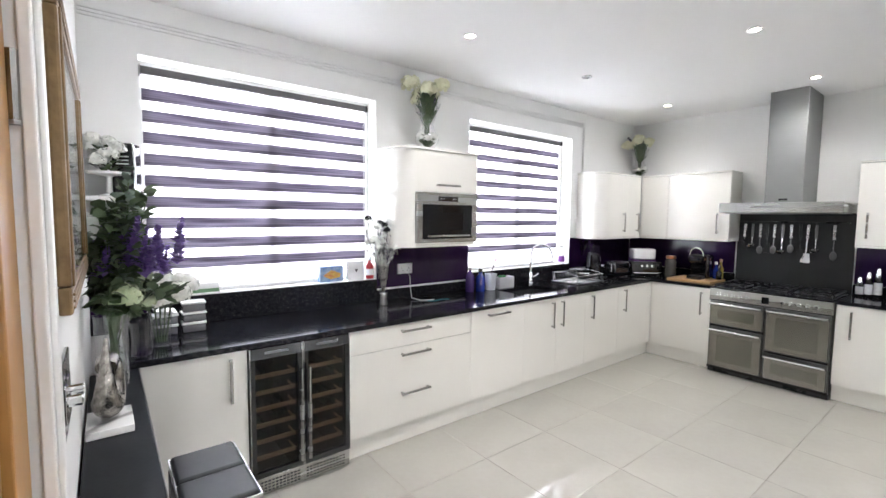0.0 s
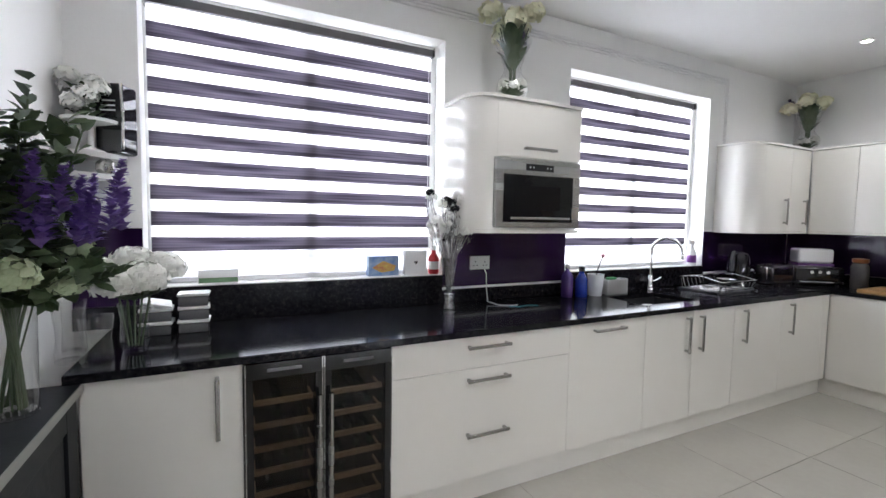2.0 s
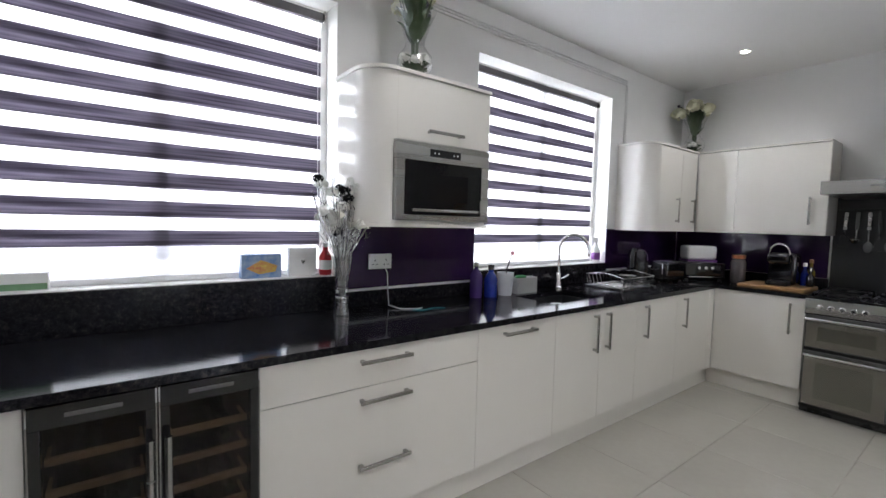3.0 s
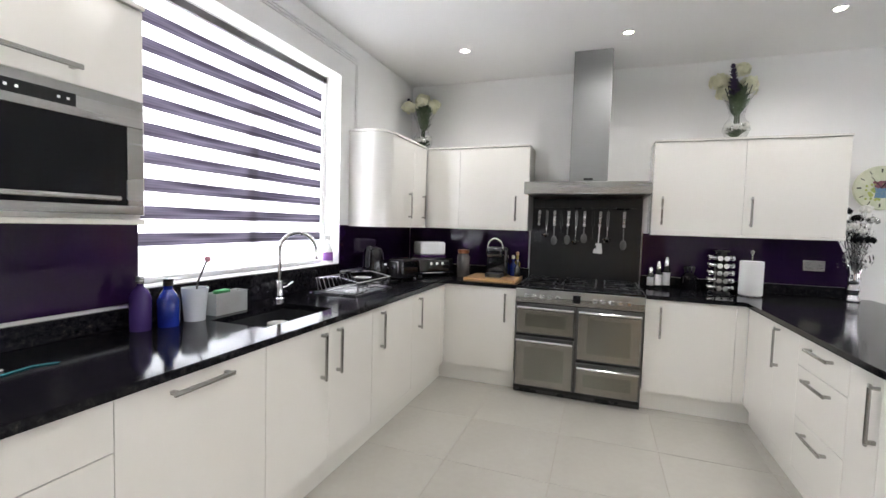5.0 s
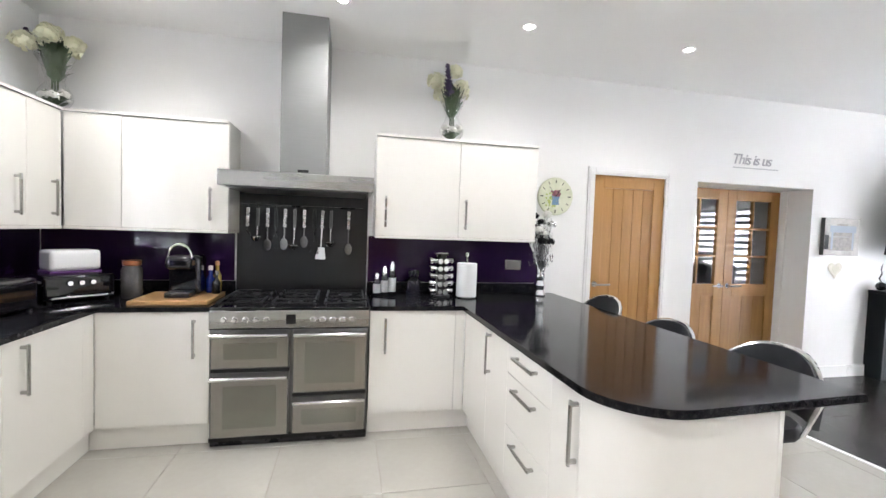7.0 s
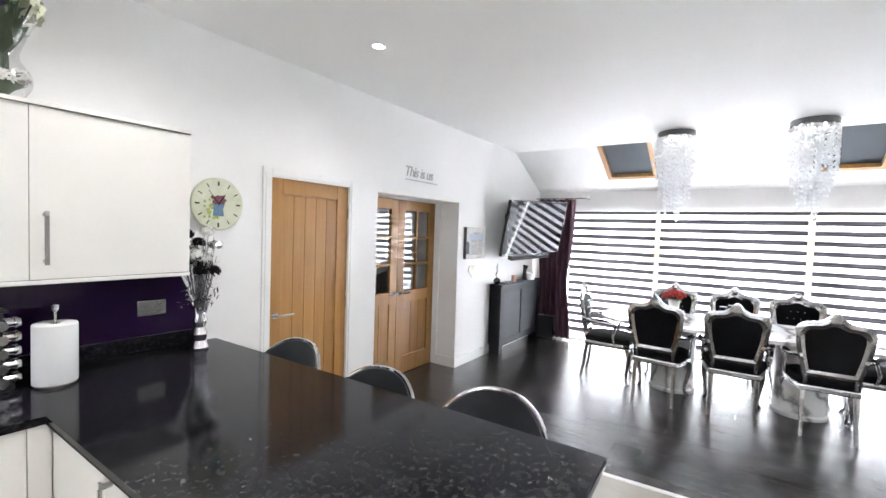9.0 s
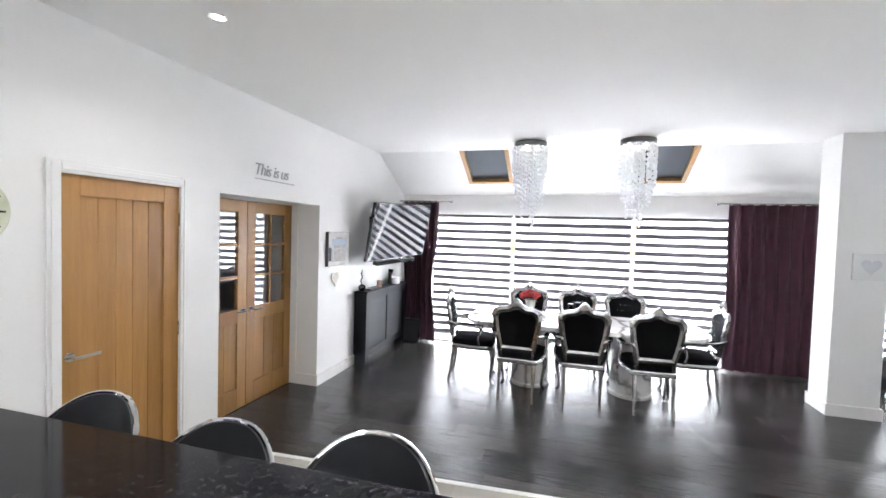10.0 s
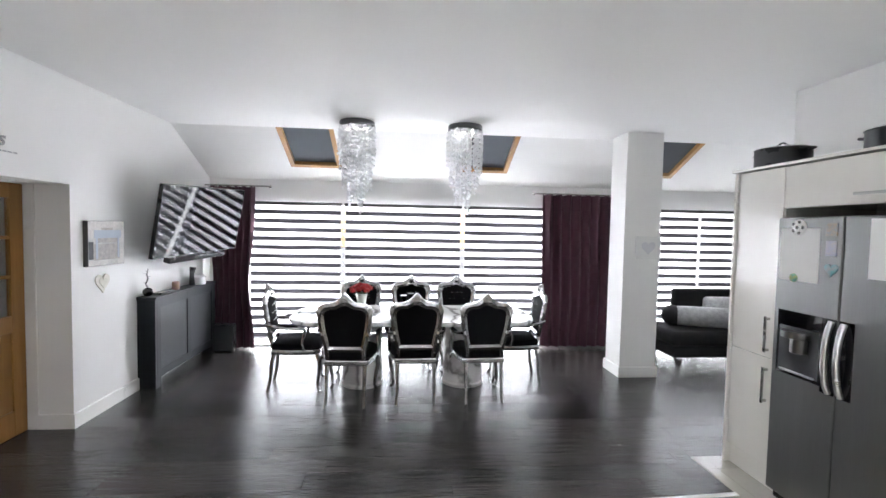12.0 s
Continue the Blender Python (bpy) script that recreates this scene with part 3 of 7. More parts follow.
wn_t = thing("worktop", Matrix(), "polished black granite worktop with a sink cut-out", "worktop", "worktops")
SX0, SX1, SY0, SY1 = 3.48, 4.00, 3.17, 3.50
for i, (a, c, d, e) in enumerate(((0.60, SX0, 3.03, YN - 0.001), (SX1, XE - 0.001, 3.03, YN - 0.001), (SX0, SX1, 3.03, SY0), (SX0, SX1, SY1, YN - 0.001), (5.55, XE - 0.001, 2.42, 3.03))):
    bm = B()
    box(bm, a, c, d, e, WZ0, WZ1)
    part("slab", bm, GRANITE, wn_t, smooth=False)
worktop([(XE - 0.001, 1.425), (5.55, 1.425), (5.55, PY + 0.022)] + arc(3.735 + 0.26, PY + 0.022 - 0.26, 0.26, 90, 180, 12) + [(3.77, -0.235), (XE - 0.001, -0.22)], "polished black granite breakfast bar with a rounded corner")
# upstands and splashbacks
for x0, x1, top in ((XW, 0.73, 1.0), (0.73, 2.29, 1.079), (2.29, 3.286, 0.985), (3.286, 4.87, 1.059), (4.87, XE - 0.02, 0.985)):
    bm = B()
    box(bm, x0 + 0.0005, x1 - 0.0005, YN - 0.02, YN - 0.0008, WZ1 + 0.0005, top, 0.002)
    single("upstand", bm, GRANITE, Matrix(), "black granite upstand behind the worktop", "upstand", "upstands")
for y0, y1 in ((2.42, YN - 0.021), (-0.10, 1.425)):
    bm = B()
    box(bm, XE - 0.02, XE - 0.0008, y0, y1, WZ1 + 0.0005, 0.985, 0.002)
    single("upstand", bm, GRANITE, Matrix(), "black granite upstand behind the worktop", "upstand", "upstands")
for x0, x1 in ((XW + 0.002, 0.728), (2.292, 3.284), (4.872, XE - 0.012)):
    bm = B()
    box(bm, x0, x1, YN - 0.009, YN - 0.0008, 1.001, 1.362, 0.001)
    single("splashback", bm, PURPLE, Matrix(), "glossy deep purple glass splashback", "splashback", "splashbacks")
bm = B()
box(bm, XE - 0.009, XE - 0.0008, 2.43, YN - 0.01, 0.987, 1.362, 0.001)
single("splashback", bm, PURPLE, Matrix(), "glossy deep purple glass splashback", "splashback", "splashbacks")
bm = B()
prism(bm, [(1.42, 0.987), (1.42, 1.362), (0.02, 1.362), (-0.03, 1.25), (-0.10, 1.05), (-0.12, 0.987)], 0, 0.008, 0, Matrix(((0, 0, 1, XE - 0.009), (1, 0, 0, 0), (0, 1, 0, 0), (0, 0, 0, 1))))
single("splashback", bm, PURPLE, Matrix(), "glossy deep purple glass splashback with a slanted end", "splashback", "splashbacks")
bm = B()
box(bm, XE - 0.012, XE - 0.0008, 1.43, 2.415, 0.86, 1.68, 0.001)
single("cooker_splashback", bm, mat("black_enamel_panel", (0.016, 0.016, 0.018), rough=0.3, bump=0.02), Matrix(), "satin black panel behind the range cooker", "splashback")


def wall_unit(m, width, fronts, label, depth=0.32, z0=1.375, z1=2.11, curve="", niche=None):
    """A wall cabinet, front at y = 0; curve: 'l' rounds its left front corner."""
    t = thing("wall_cabinet", m, label, "cabinet", "fitted wall cabinets")
    r = 0.15
    left = arc(r, r, r, 180, 270, 10) if curve == "l" else [(0, 0.0)]
    inner = arc(r, r, r - 0.001, 180, 268, 10) if curve == "l" else [(0.0, 0.022)]
    for a, c in (((z0, z1),) if not niche else ((z0, niche[0]), (niche[1], z1))):
        bm = B()
        prism(bm, [(width, depth), (0, depth)] + inner + [(width, 0.022)], a, c)
        part("body", bm, CREAM, t)
    if niche:
        bm = B()
        prism(bm, [(0.134, depth), (0, depth)] + inner[:-1] + [(0.134, 0.002)], niche[0], niche[1])
        part("side_panel", bm, CREAM, t)
        bm = B()
        box(bm, width - 0.018, width, 0.0, depth, niche[0], niche[1])
        part("side_panel", bm, CREAM, t)
    for nm, a, c, o in (("cornice", z1 + 0.0005, z1 + 0.018, 0.012), ("pelmet", z0 - 0.02, z0 - 0.0005, 0.004)):
        bm = B()
        lf = arc(r, r, r + o, 180, 270, 10) if curve == "l" else [(-o * 0, -o)]
        prism(bm, [(width, depth), (lf[0][0], depth)] + lf + [(width, -o)], a, c, 0.003)
        part(nm, bm, CREAM, t)
    for kind, x0, x1, a, c, hd in fronts:
        bm = B()
        box(bm, x0 + 0.0012, x1 - 0.0012, 0, 0.02, a + 0.0018, c - 0.0018, 0.0016)
        d = part(kind, bm, CREAM, t)
        if hd:
            bar_handle(d, hd[1], hd[2], 0.23, hd[0])
    return t


wall_unit(pose(2.29, 3.34, 0), 0.765, [("door", 0.152, 0.765, 1.79, 2.11, (False, 0.44, 1.843))], "cream gloss wall cabinet with a rounded side, housing an oven", depth=0.368, curve="l", niche=(1.388, 1.785))
mw = thing("microwave_oven", pose(2.424, 3.335, 1.39), "stainless steel built-in microwave oven", "microwave")
bm = B()
for a, c, lo, hi in ((0, 0.61, 0.30, 0.392), (0, 0.61, 0, 0.03), (0, 0.05, 0.03, 0.30), (0.555, 0.61, 0.03, 0.30)):
    box(bm, a, c, -0.022, 0.004, lo, hi, 0.002)
part("fascia", bm, STEEL, mw)
bm = B()
box(bm, 0.048, 0.557, -0.017, 0.02, 0.028, 0.302, 0.003)
dr = part("door", bm, mat("microwave_door_glass", (0.008, 0.008, 0.009), rough=0.08, spec=0.25, bump=0), mw, "black glass oven door")
bm = B()
box(bm, 0.13, 0.46, -0.0185, -0.0172, 0.10, 0.24)
part("door_window", bm, mat("dark_mesh_glass", (0.008, 0.008, 0.009), rough=0.12, spec=0.2, bump=0), dr)
bm = B()
box(bm, 0.085, 0.52, -0.045, -0.032, 0.045, 0.06, 0.003)
for cx in (0.10, 0.50):
    box(bm, cx, cx + 0.012, -0.033, -0.017, 0.047, 0.058)
part("handle", bm, STEEL, dr)
bm = B()
box(bm, 0.20, 0.40, -0.0235, -0.0222, 0.327, 0.365)
disp = part("display", bm, BLACK_GLOSS, mw)
for cx in (0.225, 0.25, 0.35, 0.375):
    bm = B()
    box(bm, cx, cx + 0.008, -0.0245, -0.0236, 0.342, 0.350)
    part("button", bm, WHITE, disp)
bm = B()
box(bm, 0.02, 0.59, 0.004, 0.33, 0.004, 0.385)
part("case", bm, BLACK_PLASTIC, mw)

wall_unit(pose(5.00, 3.39, 0), 0.88, [("door", 0.152, 0.57, 1.375, 2.11, (True, 0.478, 1.55)), ("door", 0.57, 0.878, 1.375, 2.11, (True, 0.788, 1.55))], "cream gloss corner wall cabinet with a rounded side", depth=0.319, curve="l")
wall_unit(pose(5.89, 3.385, 0, 0, 0, -90), 0.985, [("panel", 0, 0.33, 1.375, 2.11, None), ("door", 0.33, 0.985, 1.375, 2.11, (True, 0.875, 1.555))], "cream gloss wall cabinet between the corner and the hood", depth=0.328)
wall_unit(pose(5.89, 1.388, 0, 0, 0, -90), 1.283, [("door", 0, 0.64, 1.375, 2.11, (True, 0.074, 1.555)), ("door", 0.64, 1.283, 1.375, 2.11, (True, 0.69, 1.555))], "cream gloss two-door wall cabinet above purple glass", depth=0.328)

# wine cooler
PALE_BEECH = mat("pale_beech", (0.60, 0.48, 0.34), (0.50, 0.39, 0.27), rough=0.5, scale=6, fine=50, stretch=(0.5, 8, 8))
wc = thing("wine_cooler", pose(1.133, YF - 0.02, 0), "two-door wine cooler with wooden shelves and smoked glass", "wine cooler")
LINING = mat("dark_brown_lining", (0.022, 0.016, 0.013), rough=0.5)
for nm, a, c, d, e, lo, hi in (("bottom_panel", 0.0, 0.596, 0.06, 0.58, 0.005, 0.03), ("side_panel", 0, 0.018, 0.04, 0.58, 0.0305, 0.865), ("divider", 0.289, 0.307, 0.04, 0.549, 0.0305, 0.8445),
                               ("side_panel", 0.578, 0.596, 0.04, 0.58, 0.0305, 0.865), ("back_panel", 0.0185, 0.5775, 0.55, 0.58, 0.0305, 0.865), ("top_panel", 0.0185, 0.5775, 0.04, 0.549, 0.845, 0.865)):
    bm = B()
    box(bm, a, c, d, e, lo, hi)
    part(nm, bm, LINING, wc)
bm = B()
box(bm, 0.002, 0.594, 0.012, 0.03, 0.012, 0.112, 0.003)
gr = part("grille", bm, STEEL, wc, "brushed steel ventilation grille")
bm = B()
for half in (0, 1):
    for r in range(4):
        for k in range(12):
            x = 0.03 + half * 0.285 + k * 0.021
            box(bm, x, x + 0.014, 0.0105, 0.0122, 0.028 + r * 0.018, 0.036 + r * 0.018)
tagged(part("slot", bm, FELT, gr), kind="stuff")
for half in (0, 1):
    x0 = 0.003 + half * 0.297
    bm = B()
    for a, c, lo, hi in ((0, 0.293, 0.80, 0.862), (0, 0.293, 0.118, 0.15), (0, 0.03, 0.15, 0.80), (0.263, 0.293, 0.15, 0.80)):
        box(bm, x0 + a, x0 + c, 0.0, 0.03, lo, hi, 0.002)
    d = part("door", bm, BLACK_GLOSS, wc, "smoked glass door in a black frame")
    bm = B()
    box(bm, x0 + 0.029, x0 + 0.264, 0.008, 0.016, 0.149, 0.801)
    part("glass", bm, SMOKED, d)
    hx = x0 + (0.272 if half == 0 else 0.021)
    bm = B()
    tube(bm, [(hx, -0.04, 0.17), (hx, -0.04, 0.72)], 0.011, 12)
    for hz in (0.21, 0.68):
        tube(bm, [(hx, -0.04, hz), (hx, 0.001, hz)], 0.007, 8)
    part("handle", bm, STEEL, d)
    bm = B()
    for a, c, lo, hi in ((0.0, 0.004, 0.118, 0.862), (0.289, 0.293, 0.118, 0.862)):
        box(bm, x0 + a, x0 + c, -0.002, -0.0002, lo, hi)
    part("edge_strip", bm, STEEL, d)
    bm = B()
    box(bm, x0 + 0.08, x0 + 0.21, -0.0015, -0.0003, 0.826, 0.838)
    part("control_strip", bm, DARK_STEEL, d)
    for k in range(6):
        z = 0.20 + k * 0.095
        bm = B()
        box(bm, x0 + 0.032, x0 + 0.262, 0.045, 0.062, z, z + 0.022, 0.002)
        for sx in (0.032, 0.254):
            box(bm, x0 + sx, x0 + sx + 0.008, 0.062, 0.16, z + 0.002, z + 0.012)
        part("shelf", bm, PALE_BEECH, wc, "pale wooden wine shelf")
    for k, bx in ((1, 0.09), (2, 0.15), (2, 0.21), (4, 0.2 if half else 0.12)):
        bm = B()
        z = 0.20 + k * 0.095 + 0.05
        tube(bm, [(x0 + bx, 0.06, z), (x0 + bx, 0.10, z), (x0 + bx, 0.14, z), (x0 + bx, 0.18, z), (x0 + bx, 0.45, z)], 0.036, 12, [0.4, 0.38, 0.4, 1, 1])
        b = single("wine_bottle", bm, mat("green_bottle_glass", (0.02, 0.03, 0.015), rough=0.08, bump=0), pose(1.133, YF - 0.02, 0), "dark wine bottle lying on a cooler shelf", "bottle", "wine bottles")

# range cooker
OVEN_STEEL = mat("warm_brushed_steel", (0.33, 0.318, 0.285), (0.27, 0.26, 0.235), rough=0.24, metal=0.95, scale=8, fine=150, stretch=(0.05, 0.05, 1), bump=0.02)
OVEN_GLASS = mat("oven_glass", (0.245, 0.238, 0.205), (0.205, 0.199, 0.172), rough=0.14, metal=0.85, bump=0)
ck = thing("range_cooker", pose(5.512, 2.412, 0, 0, 0, -90), "wide stainless steel range cooker with black hob", "cooker")
CW = 0.98
bm = B()
box(bm, 0.004, CW - 0.004, 0.03, 0.69, 0.05, 0.88)
part("body", bm, DARK_STEEL, ck)
bm = B()
box(bm, 0, CW, 0.05, 0.10, 0.0, 0.045, 0.004)
part("kick_plate", bm, BLACK_PLASTIC, ck)
bm = B()
box(bm, 0, CW, 0.0, 0.03, 0.77, 0.882, 0.006)
cp = part("control_panel", bm, STEEL, ck)
knobs = [0.09 + 0.062 * i for i in range(5)] + [0.62 + 0.062 * i for i in range(5)]
for kx in knobs:
    bm = B()
    lathe(bm, [(0.0, 0.028), (0.012, 0.028), (0.014, 0.024), (0.016, 0.006), (0.02, 0.004), (0.021, 0)], 16)
    k = part("knob", bm, CHROME, cp)
    k.matrix_basis = pose(kx, -0.001, 0.825, 90)
bm = B()
box(bm, 0.455, 0.515, -0.004, 0.001, 0.795, 0.858, 0.002)
part("clock_display", bm, BLACK_GLOSS, cp)
for nm, x0, x1, z0, z1 in (("grill_door", 0.012, 0.478, 0.515, 0.762), ("oven_door", 0.012, 0.478, 0.075, 0.49), ("oven_door", 0.50, 0.968, 0.345, 0.762), ("drawer_door", 0.50, 0.968, 0.075, 0.32)):
    bm = B()
    box(bm, x0, x1, 0.0, 0.032, z0, z1, 0.005)
    d = part(nm, bm, DARK_STEEL, ck)
    bm = B()
    box(bm, x0 + 0.006, x1 - 0.006, -0.0035, 0.001, z0 + 0.006, z1 - 0.052, 0.002)
    fp = part("door_panel", bm, OVEN_STEEL, d)
    bm = B()
    g = 0.075 if nm != "drawer_door" else 0.06
    box(bm, x0 + g, x1 - g, -0.0048, -0.0036, z0 + 0.06, z1 - 0.085, 0.0008)
    part("door_glass", bm, OVEN_GLASS, fp, "reflecting oven door glass")
    bm = B()
    tube(bm, [(x0 + 0.008, -0.045, z1 - 0.028), (x1 - 0.008, -0.045, z1 - 0.028)], 0.011, 12)
    for hx in (x0 + 0.03, x1 - 0.03):
        tube(bm, [(hx, -0.045, z1 - 0.028), (hx, 0.002, z1 - 0.028)], 0.008, 8)
    part("handle", bm, CHROME, d)
for z0, z1, x0, x1 in ((0.762, 0.770, 0.0, CW), (0.49, 0.513, 0.012, 0.478), (0.322, 0.343, 0.50, 0.968), (0.05, 0.073, 0.004, CW - 0.004)):
    bm = B()
    box(bm, x0, x1, 0.006, 0.034, z0, z1)
    part("seam", bm, FELT, ck)
bm = B()
box(bm, 0.002, CW - 0.002, 0.0, 0.69, 0.883, 0.905, 0.005)
part("hob", bm, BLACK_GLOSS, ck, "black hob top")
for bx, by in ((0.16, 0.2), (0.16, 0.5), (0.49, 0.2), (0.49, 0.5), (0.82, 0.2), (0.82, 0.5)):
    bm = B()
    lathe(bm, [(0, 0.012), (0.03, 0.012), (0.034, 0.010), (0.034, 0.007), (0.05, 0.005), (0.052, 0)], 18, bx, by, 0.905)
    part("burner", bm, BLACK_PLASTIC, ck)
for bx in (0.16, 0.49, 0.82):
    bm = B()
    for dx in (-0.13, 0.13):
        box(bm, bx + dx - 0.006, bx + dx + 0.006, 0.06, 0.64, 0.917, 0.928, 0.002)
    for by in (0.06, 0.2, 0.35, 0.5, 0.63):
        box(bm, bx - 0.13, bx + 0.13, by - 0.006, by + 0.006, 0.918, 0.927, 0.002)
    for dx in (-0.13, 0.13):
        for by in (0.07, 0.63):
            box(bm, bx + dx - 0.007, bx + dx + 0.007, by - 0.007, by + 0.007, 0.905, 0.918)
    part("pan_support", bm, BLACK_PLASTIC, ck, "cast iron pan support")

# extractor hood
HOOD_STEEL = mat("satin_hood_steel", (0.28, 0.28, 0.275), (0.24, 0.24, 0.235), rough=0.7, metal=0.35, scale=6, fine=140, stretch=(0.05, 0.05, 1), bump=0.03)
hd = thing("extractor_hood", pose(5.552, 2.385, 1.665, 0, 0, -90), "stainless steel chimney extractor hood above the range", "cooker hood")
bm = B()
box(bm, 0, 0.962, 0, 0.655, 0.0, 0.098, 0.003)
part("canopy", bm, STEEL, hd)
bm = B()
box(bm, 0.345, 0.643, 0.145, 0.655, 0.099, 1.164, 0.003)
box(bm, 0.349, 0.639, 0.149, 0.655, 0.62, 1.164)
part("chimney", bm, HOOD_STEEL, hd)
bm = B()
box(bm, 0.46, 0.53, 0.1425, 0.1445, 0.12, 0.138)
part("badge", bm, FELT, hd)
bm = B()
box(bm, 0.04, 0.92, 0.05, 0.6, -0.006, -0.0005)
part("filter", bm, DARK_STEEL, hd)

# sink and tap
sk = thing("sink", pose(0, 0, 0), "undermounted dark sink bowl in black granite", "sink")
bm = B()
for a, c, d, e, lo, hi in ((SX0, SX1, SY0, SY1, 0.69, 0.70), (SX0 - 0.004, SX0, SY0, SY1, 0.69, 0.868), (SX1, SX1 + 0.004, SY0, SY1, 0.69, 0.868), (SX0, SX1, SY0 - 0.004, SY0, 0.69, 0.868), (SX0, SX1, SY1, SY1 + 0.004, 0.69, 0.868)):
    box(bm, a, c, d, e, lo, hi)
part("bowl", bm, mat("dark_sink_finish", (0.035, 0.035, 0.038), (0.025, 0.025, 0.027), rough=0.25, metal=0.0, scale=20, fine=150), sk)
bm = B()
lathe(bm, [(0, 0.004), (0.036, 0.0), (0.05, 0.05), (0.056, 0.13), (0.053, 0.13), (0.046, 0.05), (0, 0.012)], 24)
single("white_bowl", bm, WHITE, pose(3.83, 3.40, 0.70), "white crockery bowl standing in the sink", "bowl")
bm = B()
lathe(bm, [(0, 0.004), (0.035, 0.004), (0.045, 0)], 20, 3.74, 3.34, 0.70)
part("drain", bm, CHROME, sk)
tp = thing("kitchen_tap", pose(4.07, 3.60, 0.90), "chrome swan-neck kitchen tap", "tap")
bm = B()
lathe(bm, [(0, 0), (0.03, 0), (0.03, 0.01), (0.024, 0.016), (0.022, 0.11), (0.016, 0.12), (0, 0.12)], 20)
part("base", bm, CHROME, tp)
bm = B()
R = 0.10
tube(bm, [(0, 0, 0.11), (0, 0, 0.30)] + [(R * 0.72 * (1 - math.cos(a)), -R * 0.8 * (1 - math.cos(a)), 0.30 + R * math.sin(a) * 1.15) for a in [math.pi * i / 12 for i in range(1, 13)]] + [(R * 1.44, -R * 1.6, 0.25)], 0.0125, 12)
part("spout", bm, CHROME, tp)
bm = B()
tube(bm, [(0.02, 0, 0.07), (0.055, -0.01, 0.075), (0.10, -0.02, 0.10)], 0.007, 8)
part("lever", bm, CHROME, tp)


# west side: radiator cover with a black top, bin, oak door
def radiator_cover(m, L, D, H, label, bays):
    t = thing("radiator_cover", m, label, "radiator cover", "radiator covers")
    bm = B()
    box(bm, -0.012, L + 0.012, -0.015, D, H - 0.03, H, 0.004)
    part("top", bm, CHARCOAL, t)
    for x in (0, L - 0.03):
        bm = B()
        box(bm, x, x + 0.03, 0, D, 0, H - 0.0305)
        part("side_panel", bm, CHARCOAL, t)
    bm = B()
    box(bm, 0.031, L - 0.031, 0.0, 0.02, H - 0.12, H - 0.031, 0.002)
    box(bm, 0.031, L - 0.031, 0.0, 0.02, 0.10, 0.19, 0.002)
    for i in range(bays + 1):
        x = 0.031 + (L - 0.062 - 0.07) * i / bays
        box(bm, x, x + 0.07, -0.0008, 0.0205, 0.0 if i in (0, bays) else 0.10, H - 0.0312, 0.002)
    part("front_frame", bm, CHARCOAL, t)
    for i in range(bays):
        x = 0.10 + (L - 0.062 - 0.07) * i / bays
        bm = B()
        box(bm, x, x + (L - 0.132) / bays - 0.065, 0.010, 0.014, 0.18, H - 0.11)
        part("mesh_panel", bm, mat("dark_radiator_mesh", (0.014, 0.015, 0.018), (0.008, 0.009, 0.011), rough=0.6, metal=0.0, scale=60, fine=260, bump=0.5), t)
    return t


rc = radiator_cover(pose(0.632, 1.50, 0, 0, 0, 90), 1.545, 0.165, 0.865, "slim charcoal radiator cover below a framed picture", 2)
bm = B()
box(bm, -0.012, 1.557, -0.018, -0.0155, 0.836, 0.866)
part("edge_strip", bm, STEEL, rc, "bright metal edge strip")
radiator_cover(pose(6.045, -3.97, 0, 0, 0, -90), 1.38, 0.174, 0.945, "charcoal radiator cover with panelled mesh front", 2)


def oak_door(name, m, w, h, style, label):
    """A hinged door leaf, face at y = 0, hinge side at x = w."""
    t = tagged(new(name), label, "", "", "structure")
    t.matrix_basis = m
    s = 0.115
    th = 0.04
    rails = [(0, 0.20), (h - s, h)] if style == "cottage" else [(0, 0.20), (h * 0.415, h * 0.415 + 0.13), (h - s, h)]
    bm = B()
    box(bm, 0, s, 0, th, 0, h, 0.003)
    box(bm, w - s, w, 0, th, 0, h, 0.003)
    part("stile", bm, OAK, t)
    for a, c in rails:
        bm = B()
        box(bm, s + 0.0005, w - s - 0.0005, 0, th, a, c, 0.002)
        part("rail", bm, OAK, t)
    lo, hi = rails[0][1], rails[1][0]
    n = 5 if style == "cottage" else 3
    for i in range(n):
        bw = (w - 2 * s) / n
        bm = B()
        box(bm, s + bw * i + 0.001, s + bw * (i + 1) - 0.001, 0.012, 0.028, lo, hi, 0.003)
        part("plank", bm, OAK, t)
    if style == "glazed":
        lo, hi = rails[1][1], rails[2][0]
        cw, rh = (w - 2 * s), (hi - lo) / 3
        bm = B()
        box(bm, w / 2 - 0.014, w / 2 + 0.014, 0.004, th - 0.004, lo, hi, 0.003)
        for r in (1, 2):
            box(bm, s, w - s, 0.0045, th - 0.0045, lo + rh * r - 0.014, lo + rh * r + 0.014, 0.003)
        part("glazing_bar", bm, OAK, t)
        for cc in range(2):
            for r in range(3):
                bm = B()
                box(bm, s + cw / 2 * cc + 0.004, s + cw / 2 * (cc + 1) - 0.004, 0.017, 0.022, lo + rh * r + 0.004, lo + rh * (r + 1) - 0.004)
                p = part("pane", bm, PANE, t)
    return t


def lever(parent, x, z, sgn, y=0.0):
    bm = B()
    lathe(bm, [(0, 0.008), (0.022, 0.008), (0.026, 0.004), (0.026, 0)], 20)
    bmesh.ops.transform(bm, matrix=pose(x, y, z, 90), verts=bm.verts)
    tube(bm, [(x, y, z), (x, y - 0.05, z), (x + sgn * 0.02, y - 0.056, z), (x + sgn * 0.13, y - 0.052, z + 0.002)], 0.009, 10)
    part("door_handle", bm, STEEL, parent, "satin steel lever handle")


